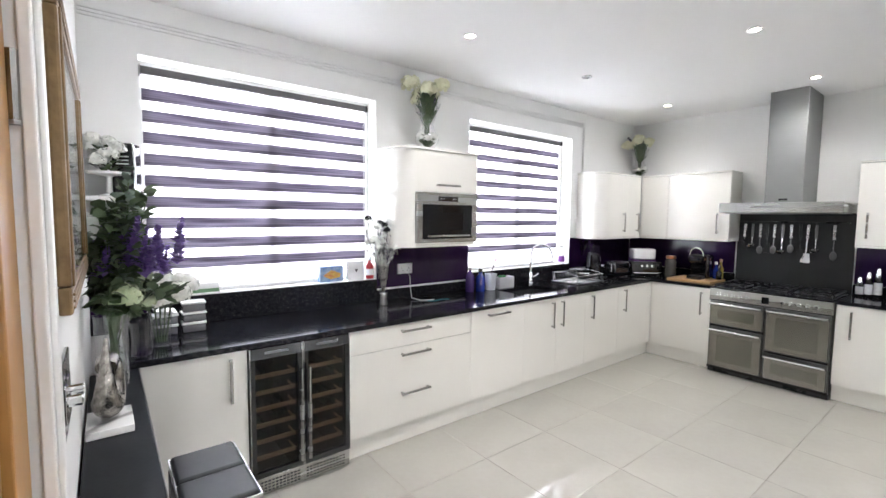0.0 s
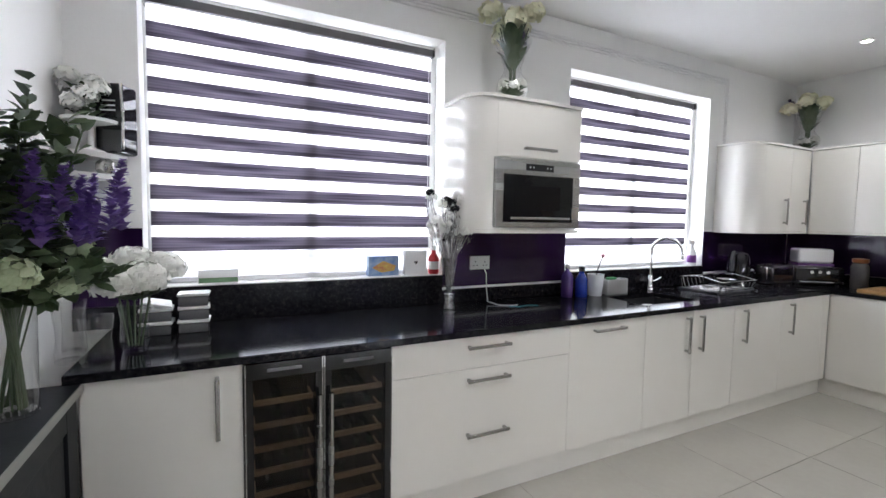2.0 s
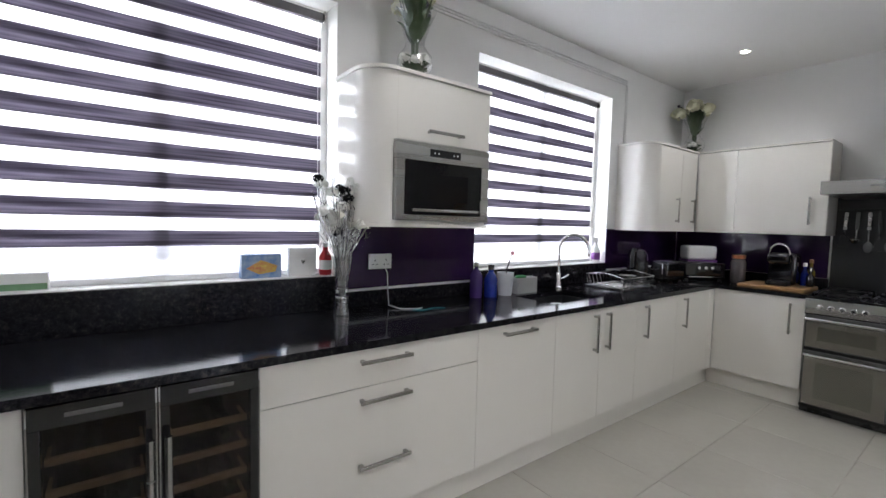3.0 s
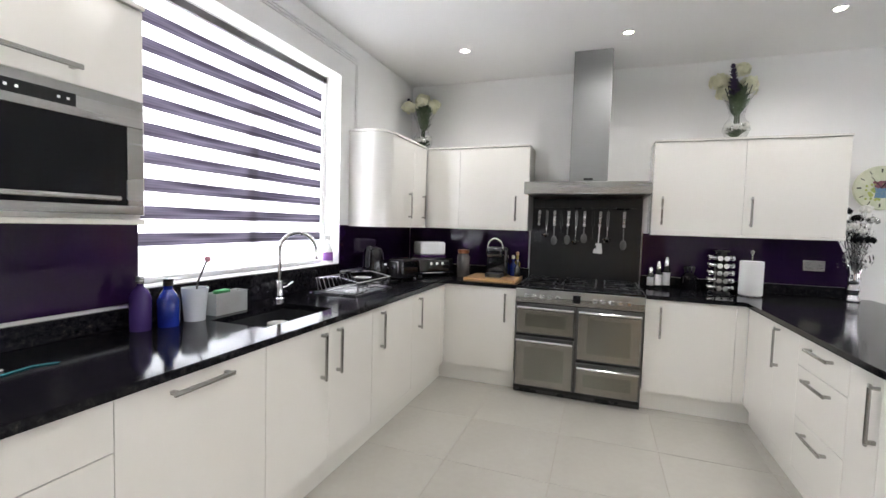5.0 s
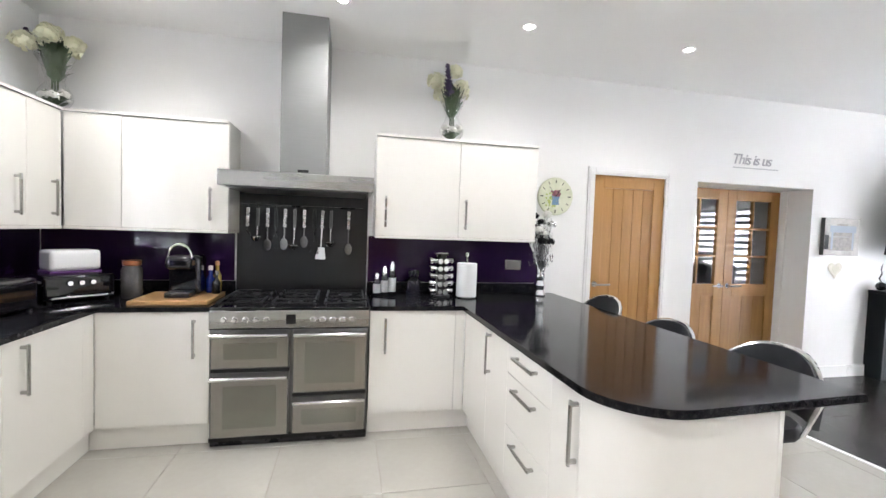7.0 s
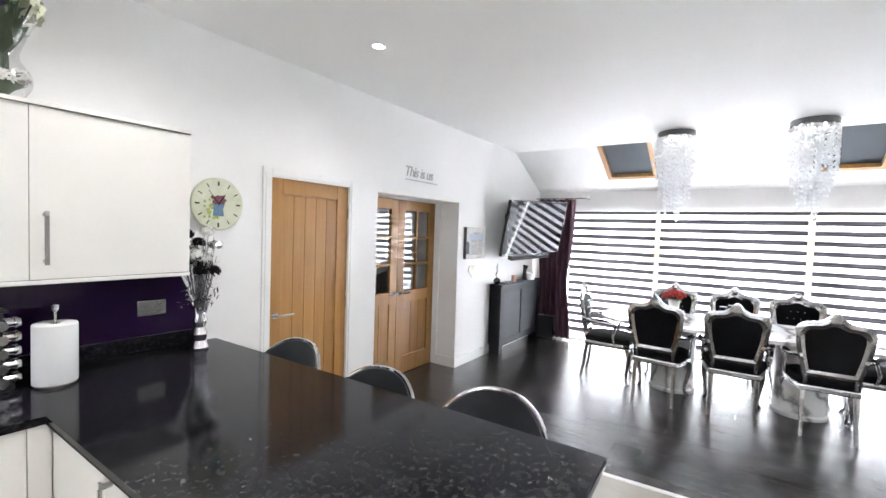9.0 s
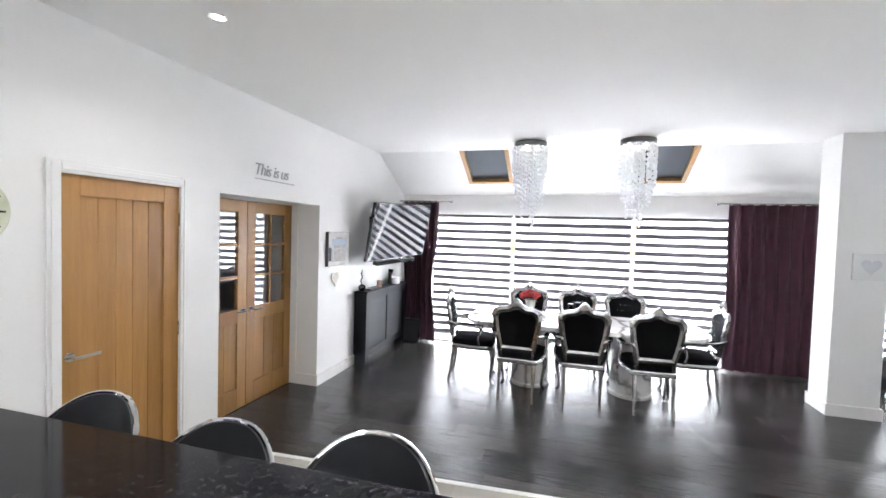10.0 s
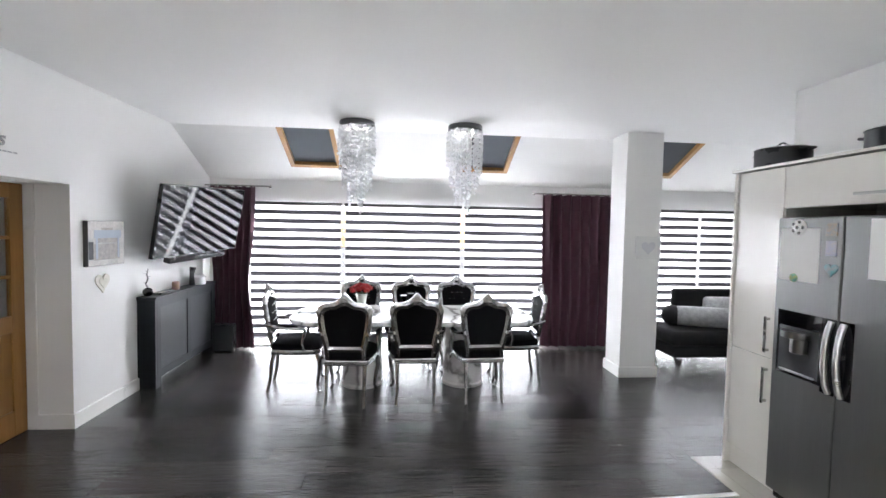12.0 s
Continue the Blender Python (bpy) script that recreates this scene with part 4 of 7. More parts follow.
d1 = oak_door("door_1", pose(XE + 0.012, -0.597, 0.004, 0, 0, -90), 0.756, 1.985, "cottage", "closed oak boarded door in white frame")
lever(d1, 0.06, 0.975, 1)
for hz in (0.22, 1.0, 1.76):
    bm = B()
    tube(bm, [(0.757, -0.004, hz - 0.045), (0.757, -0.004, hz + 0.045)], 0.007, 8)
    part("hinge", bm, STEEL, d1)
XD2 = XE + 0.335
for nm, y0, hand in (("door_2", -1.725, 1), ("door_3", -2.415, -1)):
    dd = oak_door(nm, pose(XD2, y0, 0.004, 0, 0, -90), 0.686, 1.972, "glazed", "oak double door leaf with six small panes")
    lever(dd, 0.686 - 0.05 if hand == 1 else 0.05, 0.93, -hand)
dw_ = oak_door("door_4", pose(XW - 0.012, 0.53, 0.004, 0, 0, 90), 0.88, 1.985, "cottage", "oak boarded door beside the light switch")

for hz in (0.22, 1.0, 1.76):
    bm = B()
    tube(bm, [(0.884, -0.005, hz - 0.05), (0.884, -0.005, hz + 0.05)], 0.008, 8)
    part("hinge", bm, STEEL, dw_)


def architrave(x, y0, y1, top, face):
    """Moulded white casing round an opening in an east or west wall."""
    t = tagged(new("door_frame"), "moulded white door architrave", "", "", "structure")
    for a, c, lo, hi in ((y0 - 0.062, y0 + 0.008, 0, top + 0.062), (y1 - 0.008, y1 + 0.062, 0, top + 0.062), (y0 + 0.008, y1 - 0.008, top - 0.008, top + 0.062)):
        bm = B()
        xa, xb = sorted((x, x + face * 0.016))
        box(bm, xa, xb, a, c, lo, hi, 0.003)
        g = 0.018
        xa, xb = sorted((x + face * 0.0155, x + face * 0.024))
        if hi - lo > 1:
            box(bm, xa, xb, a + g, c - g, lo, hi - g, 0.003)
        else:
            box(bm, xa, xb, a, c, lo + g, hi - g, 0.003)
        part("casing", bm, TRIM, t)
    return t


architrave(XE, -1.355, -0.595, 1.995, -1)
architrave(XW, 0.52, 1.42, 2.02, 1)
t = tagged(new("door_frame"), "white painted lining of the double door recess", "", "", "structure")
for a, c, lo, hi in ((-1.724, -1.712, 0, 1.98), (-3.118, -3.106, 0, 1.98), (-3.106, -1.724, 1.978, 1.984)):
    bm = B()
    box(bm, XE + 0.26, XE + 0.358, a, c, lo, hi)
    part("lining", bm, TRIM, t)


# tall units and fridge on the west wall
tu = thing("tall_cabinet", pose(1.135, -2.38, 0, 0, 0, 90), "tall cream gloss larder cabinet beside the fridge", "cabinet", "fitted kitchen cabinets")
bm = B()
box(bm, 0, 0.02, -0.018, 0.66, 0, 2.13, 0.002)
part("end_panel", bm, CREAM, tu)
bm = B()
box(bm, 0.021, 0.40, 0.022, 0.66, 0.15, 2.125)
part("body", bm, CREAM, tu)
bm = B()
box(bm, 0.021, 0.42, 0.03, 0.05, 0, 0.148)
part("plinth", bm, CREAM, tu)
for a, c, hz in ((0.15, 0.872, 0.69), (0.872, 2.125, 1.03)):
    bm = B()
    box(bm, 0.022, 0.40, 0, 0.02, a + 0.002, c - 0.002, 0.0025)
    d = part("door", bm, CREAM, tu)
    bar_handle(d, 0.34, hz, 0.24, True)
bu = thing("bridging_cabinet", pose(1.135, -1.978, 0, 0, 0, 90), "cream gloss cabinet over the fridge", "cabinet", "fitted kitchen cabinets")
bm = B()
box(bm, 0, 1.0, 0.022, 0.66, 1.86, 2.125)
part("body", bm, CREAM, bu)
bm = B()
box(bm, 0.003, 0.997, 0, 0.02, 1.862, 2.123, 0.0025)
d = part("door", bm, CREAM, bu)
bar_handle(d, 0.585, 1.915, 0.25, False)
bm = B()
box(bm, 1.002, 1.022, -0.018, 0.66, 0, 2.13, 0.002)
part("end_panel", bm, CREAM, bu)
bm = B()
box(bm, -0.42, 1.03, -0.03, 0.66, 2.131, 2.148, 0.002)
part("cornice", bm, CREAM, bu)

fr = thing("american_fridge", pose(1.175, -1.965, 0, 0, 0, 90), "dark steel side-by-side fridge freezer with dispenser", "fridge")
FW = 0.91
bm = B()
box(bm, 0.004, FW - 0.004, 0.065, 0.70, 0.03, 1.80)
part("body", bm, FRIDGE_STEEL, fr)
for nm, x0, x1 in (("freezer_door", 0.0, 0.415), ("fridge_door", 0.421, FW)):
    bm = B()
    box(bm, x0, x1, 0.0, 0.06, 0.055, 1.795, 0.008, 3)
    d = part(nm, bm, FRIDGE_STEEL, fr)
    hx = 0.384 if x0 == 0 else 0.454
    bm = B()
    hp = [(hx, -0.004 - 0.038 * math.sin(math.pi * k / 12) ** 0.6, 0.81 + 0.40 * k / 12) for k in range(13)]
    tube(bm, hp, 0.0165, 10)
    part("handle", bm, mat("satin_silver_handle", (0.72, 0.72, 0.72), rough=0.28, metal=1, bump=0), d, "bowed satin silver handle")
    bm = B()
    box(bm, (0.331 if x0 == 0 else 0.424), (0.413 if x0 == 0 else 0.505), -0.0025, 0.001, 0.80, 1.225, 0.001)
    part("handle_recess", bm, BLACK_GLOSS, d)
    if x0 == 0:
        bm = B()
        for a, c, lo, hi in ((0.035, 0.33, 1.13, 1.225), (0.035, 0.33, 0.83, 0.85), (0.035, 0.05, 0.85, 1.13), (0.315, 0.33, 0.85, 1.13)):
            box(bm, a, c, -0.004, 0.001, lo, hi, 0.002)
        dp = part("dispenser", bm, BLACK_GLOSS, d, "black water and ice dispenser")
        bm = B()
        box(bm, 0.05, 0.315, -0.0015, 0.001, 0.85, 1.13)
        part("recess", bm, mat("dispenser_recess", (0.03, 0.03, 0.032), rough=0.3), dp)
        bm = B()
        prism(bm, arc(0.19, -0.012, 0.085, 180, 360, 12), 1.075, 1.115, 0.004)
        part("nozzle", bm, DARK_STEEL, dp)
        bm = B()
        prism(bm, arc(0.20, -0.004, 0.05, 180, 360, 10), 0.985, 1.074, 0.004)
        part("paddle", bm, DARK_STEEL, dp)
        bm = B()
        box(bm, 0.07, 0.30, -0.016, -0.002, 0.852, 0.862, 0.003)
        part("drip_shelf", bm, STEEL, dp)
bm = B()
box(bm, 0.03, FW - 0.03, 0.03, 0.064, 0.004, 0.052, 0.003)
part("kick_plate", bm, BLACK_PLASTIC, fr)
for fx in (0.06, FW - 0.06):
    bm = B()
    lathe(bm, [(0, 0), (0.02, 0), (0.02, 0.03), (0, 0.03)], 12, fx, 0.12)
    part("foot", bm, BLACK_PLASTIC, fr)


# ---- dining end ----
def dining_chair():
    """A silvered chair, facing +y, centred on its seat."""
    t = thing("dining_armchair", Matrix(), "ornate silver framed dining armchair with black velvet upholstery", "chair", "chairs round the dining table")
    half_o = [(0.0, 1.085), (0.025, 1.068), (0.06, 1.025), (0.105, 0.998), (0.15, 0.992), (0.20, 0.985), (0.240, 0.955), (0.258, 0.915), (0.250, 0.86), (0.246, 0.80), (0.232, 0.72), (0.214, 0.64), (0.198, 0.57), (0.188, 0.525)]
    half_i = [(0.0, 0.965), (0.025, 0.960), (0.05, 0.945), (0.085, 0.930), (0.12, 0.930), (0.15, 0.925), (0.178, 0.902), (0.188, 0.868), (0.186, 0.83), (0.180, 0.77), (0.168, 0.70), (0.155, 0.64), (0.146, 0.60), (0.138, 0.575)]
    outer = half_o + [(-x, z) for x, z in half_o[:0:-1]]
    inner = half_i + [(-x, z) for x, z in half_i[:0:-1]]

    def back_y(z, off):
        return -0.235 - 0.13 * (z - 0.48) + off

    bm = B()
    n = len(outer)
    rings = []
    for pts, off in ((outer, 0.014), (outer, -0.014), (inner, -0.010), (inner, 0.010)):
        rings.append([bm.verts.new((x, back_y(z, off), z)) for x, z in pts])
    mid_f = [bm.verts.new(((a[0] + c[0]) / 2, back_y((a[1] + c[1]) / 2, 0.026), (a[1] + c[1]) / 2)) for a, c in zip(outer, inner)]
    mid_b = [bm.verts.new(((a[0] + c[0]) / 2, back_y((a[1] + c[1]) / 2, -0.026), (a[1] + c[1]) / 2)) for a, c in zip(outer, inner)]
    loop = [rings[0], rings[1], mid_b, rings[2], rings[3], mid_f]
    for k in range(6):
        p, q = loop[k], loop[(k + 1) % 6]
        for i in range(n):
            j = (i + 1) % n
            bm.faces.new((p[i], p[j], q[j], q[i]))
    # carved crest leaf and shoulder scrolls
    ball(bm, 0, back_y(1.03, 0.02), 1.03, 0.034, 1.1, 2)
    for s in (-1, 1):
        ball(bm, s * 0.065, back_y(0.965, 0.022), 0.968, 0.02, 0.7, 1)
        ball(bm, s * 0.21, back_y(0.94, 0.018), 0.938, 0.022, 0.9, 1)
    part("back_frame", bm, SILVER, t, "carved silver back frame")
    bm = B()
    fv = [bm.verts.new((x * 1.03, back_y(z, 0.012), z)) for x, z in inner]
    bv = [bm.verts.new((x * 1.03, back_y(z, -0.012), z)) for x, z in inner]
    cf = bm.verts.new((0, back_y(0.75, 0.035), 0.75))
    cb = bm.verts.new((0, back_y(0.75, -0.022), 0.75))
    for i in range(n):
        j = (i + 1) % n
        bm.faces.new((fv[i], fv[j], cf))
        bm.faces.new((bv[j], bv[i], cb))
        bm.faces.new((fv[j], fv[i], bv[i], bv[j]))
    pad = part("backrest", bm, VELVET, t, "black velvet back pad")
    bm = B()
    for r in range(4):
        for k in range(4 - r % 2):
            bmesh.ops.create_icosphere(bm, subdivisions=1, radius=0.008, matrix=Matrix.Translation((-0.09 + 0.06 * k + 0.03 * (r % 2), back_y(0.64 + 0.075 * r, 0.033), 0.64 + 0.075 * r)))
    tagged(part("button", bm, CHROME, pad), "sparkling buttons", kind="stuff")
    for s in (-1, 1):
        bm = B()
        tube(bm, [(s * 0.16, back_y(0.53, 0), 0.53), (s * 0.165, -0.225, 0.45)], 0.019, 8)
        part("back_post", bm, SILVER, t)
    seat = [(-0.20, -0.24), (0.20, -0.24), (0.25, -0.05), (0.265, 0.18), (0.22, 0.25), (0.08, 0.265), (-0.08, 0.265), (-0.22, 0.25), (-0.265, 0.18), (-0.25, -0.05)]
    bm = B()
    prism(bm, seat, 0.385, 0.44, 0.012)
    part("seat_frame", bm, SILVER, t)
    bm = B()
    rings = []
    for sc, z in ((0.94, 0.441), (0.97, 0.465), (0.93, 0.495), (0.75, 0.515), (0.4, 0.525)):
        rings.append([bm.verts.new((x * sc, y * sc, z)) for x, y in seat])
    for a, c in zip(rings, rings[1:]):
        for i in range(len(seat)):
            j = (i + 1) % len(seat)
            bm.faces.new((a[i], a[j], c[j], c[i]))
    bm.faces.new(rings[0][::-1])
    bm.faces.new(rings[-1])
    part("seat", bm, VELVET, t, "domed black velvet seat")
    for sx in (-1, 1):
        bm = B()
        tube(bm, [(sx * 0.215, 0.215, 0.39), (sx * 0.245, 0.24, 0.33), (sx * 0.245, 0.245, 0.25), (sx * 0.22, 0.225, 0.12), (sx * 0.215, 0.22, 0.05), (sx * 0.23, 0.24, 0.015), (sx * 0.235, 0.25, 0.0)], 0.021, 8, [1.3, 1.45, 1.15, 0.8, 0.7, 0.95, 0.9])
        part("front_leg", bm, SILVER, t)
        bm = B()
        tube(bm, [(sx * 0.175, -0.215, 0.39), (sx * 0.178, -0.235, 0.28), (sx * 0.175, -0.245, 0.14), (sx * 0.18, -0.275, 0.0)], 0.019, 8, [1.2, 1.0, 0.85, 0.9])
        part("back_leg", bm, SILVER, t)
        bm = B()
        tube(bm, [(sx * 0.205, -0.295, 0.70), (sx * 0.265, -0.20, 0.685), (sx * 0.29, -0.06, 0.67), (sx * 0.285, 0.07, 0.665), (sx * 0.275, 0.10, 0.645), (sx * 0.262, 0.09, 0.60), (sx * 0.262, 0.07, 0.52), (sx * 0.255, 0.09, 0.43)], 0.016, 8, [1, 1.05, 1.1, 1.3, 1.2, 1, 1, 1.2])
        a = part("arm", bm, SILVER, t)
        bm = B()
        tube(bm, [(sx * 0.272, -0.17, 0.698), (sx * 0.288, -0.06, 0.69), (sx * 0.285, 0.03, 0.685)], 0.019, 8, [0.6, 1, 0.6])
        part("arm_pad", bm, VELVET, a)
    return t


chair = dining_chair()
spots = [(4.07, -3.70, 177), (3.43, -3.76, 181), (2.77, -3.76, 183), (4.08, -4.72, 2), (3.46, -4.74, -1), (2.86, -4.73, 1), (4.66, -4.07, 96), (2.30, -4.20, -92)]
chair.matrix_basis = pose(spots[0][0], spots[0][1], 0, 0, 0, spots[0][2])
for x, y, a in spots[1:]:
    copy_thing(chair, pose(x, y, 0, 0, 0, a))

tb = thing("dining_table", pose(3.44, -4.12, 0), "white marble dining table on two round drum pedestals", "table")
bm = B()
prism(bm, arc(-0.95, -0.18, 0.32, 180, 270, 8) + arc(0.95, -0.18, 0.32, 270, 360, 8) + arc(0.95, 0.18, 0.32, 0, 90, 8) + arc(-0.95, 0.18, 0.32, 90, 180, 8), 0.725, 0.76, 0.008)
part("tabletop", bm, MARBLE, tb, "polished white marble top with curved ends")
for px in (-0.55, 0.55):
    bm = B()
    lathe(bm, [(0, 0), (0.225, 0), (0.23, 0.01), (0.23, 0.03), (0.215, 0.045), (0.215, 0.68), (0.24, 0.70), (0.24, 0.724), (0, 0.724)], 32, px, 0.0)
    part("pedestal", bm, MARBLE, tb, "white marble drum pedestal")


# chandeliers: canopy, bulbs and spiral strings of crystal drops
CRYSTAL = bpy.data.materials.new("crystal")
CRYSTAL.use_nodes = True
cn, cl = CRYSTAL.node_tree.nodes, CRYSTAL.node_tree.links
cb_ = cn["Principled BSDF"]
cb_.inputs["Base Color"].default_value = (0.95, 0.95, 0.96, 1)
cb_.inputs["Roughness"].default_value = 0.2
cb_.inputs["Transmission Weight"].default_value = 0.0
cb_.inputs["IOR"].default_value = 1.5
ct = cn.new("ShaderNodeBsdfTranslucent")
ct.inputs["Color"].default_value = (0.97, 0.97, 0.98, 1)
cm = cn.new("ShaderNodeMixShader")
cm.inputs[0].default_value = 0.5
cl.new(cb_.outputs[0], cm.inputs[1])
cl.new(ct.outputs[0], cm.inputs[2])
cl.new(cm.outputs[0], cn["Material Output"].inputs["Surface"])
BULB = glow_mat("lit_halogen_bulb", (1.0, 0.97, 0.93), 5)


def chandelier(x, y, label):
    t = thing("crystal_chandelier", pose(x, y, CEIL), label, "chandelier", "chandeliers over the dining table")
    bm = B()
    lathe(bm, [(0, 0), (0.185, 0), (0.19, -0.006), (0.19, -0.055), (0.182, -0.062), (0, -0.062)], 40)
    part("canopy", bm, mat("dark_chrome", (0.16, 0.16, 0.165), rough=0.2, metal=1, bump=0), t, "dark polished round canopy")
    for k in range(5):
        bm = B()
        a = 2 * math.pi * k / 5
        lathe(bm, [(0, -0.092), (0.014, -0.09), (0.018, -0.078), (0.018, -0.0625), (0, -0.0625)], 12, 0.10 * math.cos(a), 0.10 * math.sin(a))
        part("bulb", bm, BULB, t, "lit halogen bulb")
    rnd = random.Random(int(x * 10))
    bead = B()
    bmesh.ops.create_icosphere(bead, subdivisions=2, radius=1.0)
    ico = [v.co.copy() for v in bead.verts], [[v.index for v in f.verts] for f in bead.faces]
    bead.free()
    N = 66
    for i in range(N):
        f = i / N
        a = f * 2 * math.pi * 3.6 + 0.4
        r, low, high = ((0.19, 0.34, 0.56) if f < 0.42 else (0.155, 0.60, 0.76) if f < 0.70 else (0.10, 0.78, 0.90) if f < 0.90 else (0.05, 0.92, 1.0))
        r += rnd.uniform(-0.012, 0.012)
        length = rnd.uniform(low, high)
        px, py = r * math.cos(a), r * math.sin(a)
        bm = B()
        box(bm, px - 0.0005, px + 0.0005, py - 0.0005, py + 0.0005, -length, -0.066)
        z = -0.07 - rnd.uniform(0, 0.03)
        while z > -length:
            rad = rnd.choice((0.012, 0.014, 0.017))
            vs = [bm.verts.new((px + rad * c.x, py + rad * c.y, z + rad * 1.25 * c.z)) for c in ico[0]]
            for q in ico[1]:
                bm.faces.new([vs[n] for n in q])
            z -= rnd.uniform(0.046, 0.062)
        part("crystal_strand", bm, CRYSTAL, t)
    return t


chandelier(4.08, -4.22, "spiral crystal drop chandelier lit from a dark canopy")
chandelier(2.90, -4.22, "spiral crystal drop chandelier lit from a dark canopy")


def curtain(x0, x1, y, z0, z1, folds, label, tie=None):
    t = thing("curtain", pose(x0, y, z0), label, "curtain", "plum curtains")
    W, H = x1 - x0, z1 - z0
    bm = B()
    nu, nv = folds * 10, 14
    grid = {}
    for side in (0, 1):
        for i in range(nu + 1):
            for j in range(nv + 1):
                u, v = i / nu, j / nv
                w = 1.0
                if tie:
                    w = 1 - tie * math.exp(-((v - 0.42) / 0.22) ** 2)
                x = W * (0.5 + (u - 0.5) * w)
                dy = 0.05 * math.sin(2 * math.pi * folds * u + 0.6 * math.sin(5 * v)) * (0.6 + 0.4 * v) + 0.008 * math.sin(17 * u + 9 * v)
                grid[side, i, j] = bm.verts.new((x, dy + side * 0.004, H * v))
    for side in (0, 1):
        for i in range(nu):
            for j in range(nv):
                bm.faces.new((grid[side, i, j], grid[side, i + 1, j], grid[side, i + 1, j + 1], grid[side, i, j + 1]))
    for i in range(nu):
        for j in (0, nv):
            bm.faces.new((grid[0, i, j], grid[0, i + 1, j], grid[1, i + 1, j], grid[1, i, j]))
    part("fabric", bm, MAROON, t)
    bm = B()
    for i in range(folds):
        cx = W * (i + 0.5) / folds
        bmesh.ops.create_cone(bm, cap_ends=True, segments=14, radius1=0.022, radius2=0.022, depth=0.012, matrix=pose(cx, 0.0, H + 0.0, 0, 90))
    part("ring", bm, DARK_STEEL, t)
    return t


curtain(0.48, 1.60, YS + 0.19, 0.03, 2.20, 8, "full-length plum curtain hanging beside the pillar")
curtain(5.56, 6.16, YS + 0.19, 0.03, 2.20, 6, "full-length plum curtain gathered behind the television", tie=0.25)
for a, c, lb in ((0.42, 1.74, "short steel curtain pole beside the pillar"), (5.36, 6.20, "short steel curtain pole behind the television")):
    t = thing("curtain_pole", pose(a, YS + 0.19, 2.215), lb, "curtain pole", "curtain poles")
    bm = B()
    tube(bm, [(0, 0, 0), (c - a, 0, 0)], 0.011, 12)
    part("rod", bm, STEEL, t)
    ex = c - a if c < 3 else 0.0
    bm = B()
    ball(bm, ex, 0, 0, 0.027)
    part("finial", bm, CHROME, t)
    bm = B()
    bx = ex - 0.05 if c < 3 else 0.05
    tube(bm, [(bx, 0, 0), (bx, -0.189, 0)], 0.007, 8)
    part("bracket", bm, STEEL, t)


# television on an arm
TVM = look((5.83, -4.55, 1.73), (5.83 - 0.955, -4.55 + 0.205, 1.73 - 0.215), -2.5)
tv = thing("television", TVM, "large flat television tilted on a wall arm", "television")
bm = B()
box(bm, -0.68, 0.68, -0.3825, 0.3825, -0.012, 0.03, 0.004)
part("case", bm, BLACK_PLASTIC, tv)
bm = B()
box(bm, -0.672, 0.672, -0.37, 0.375, -0.0145, -0.0125)
part("screen", bm, mat("dark_screen_glass", (0.012, 0.012, 0.015), rough=0.05, bump=0, spec=0.22), tv, "glossy dark screen")
bm = B()
box(bm, -0.2, 0.2, -0.2, 0.2, 0.0305, 0.055, 0.004)
part("back_plate", bm, BLACK_PLASTIC, tv)
bm = B()
box(bm, -0.45, 0.45, -0.452, -0.396, -0.03, 0.055, 0.012, 3)
for dx in (-0.2, 0.2):
    box(bm, dx - 0.012, dx + 0.012, -0.40, -0.19, 0.0305, 0.045)
sb = part("soundbar", bm, BLACK_PLASTIC, tv, "slim black soundbar hung below the screen")
bm = B()
box(bm, -0.43, 0.43, -0.444, -0.404, -0.0325, -0.0305)
part("grille", bm, mat("speaker_cloth", (0.02, 0.02, 0.022), rough=0.9, fine=400, bump=0.3), sb)
WBM = TVM.inverted() @ pose(XE, -4.45, 1.70)
bm = B()
box(bm, -0.02, 0.0, -0.1, 0.1, -0.22, 0.22, 0.003)
wp = part("wall_plate", bm, BLACK_PLASTIC, tv, "black wall bracket plate")
wp.matrix_basis = WBM
for z0, z1, ex in ((0.1, 0.06, -0.348), (-0.1, -0.06, -0.322)):
    bm = B()
    tube(bm, [(-0.02, 0.05, z0), (-0.18, -0.02, z0), (ex, -0.11, z1)], 0.016, 8)
    a_ = part("wall_arm", bm, BLACK_PLASTIC, tv, "black folding bracket arm")
    a_.matrix_basis = WBM
sp = thing("subwoofer", pose(5.92, -5.36, 0), "black boxy subwoofer on the floor", "speaker")
bm = B()
box(bm, -0.13, 0.17, -0.14, 0.05, 0.012, 0.36, 0.008)
part("case", bm, BLACK_PLASTIC, sp)
bm = B()
box(bm, -0.12, 0.16, 0.0505, 0.058, 0.02, 0.35, 0.004)
part("grille", bm, mat("speaker_cloth", (0.03, 0.03, 0.032), rough=0.9, fine=400, bump=0.3), sp)
for fx in (-0.1, 0.14):
    for fy in (-0.12, 0.03):
        bm = B()
        lathe(bm, [(0, 0), (0.014, 0), (0.014, 0.013), (0, 0.013)], 10, fx, fy)
        part("foot", bm, BLACK_PLASTIC, sp)

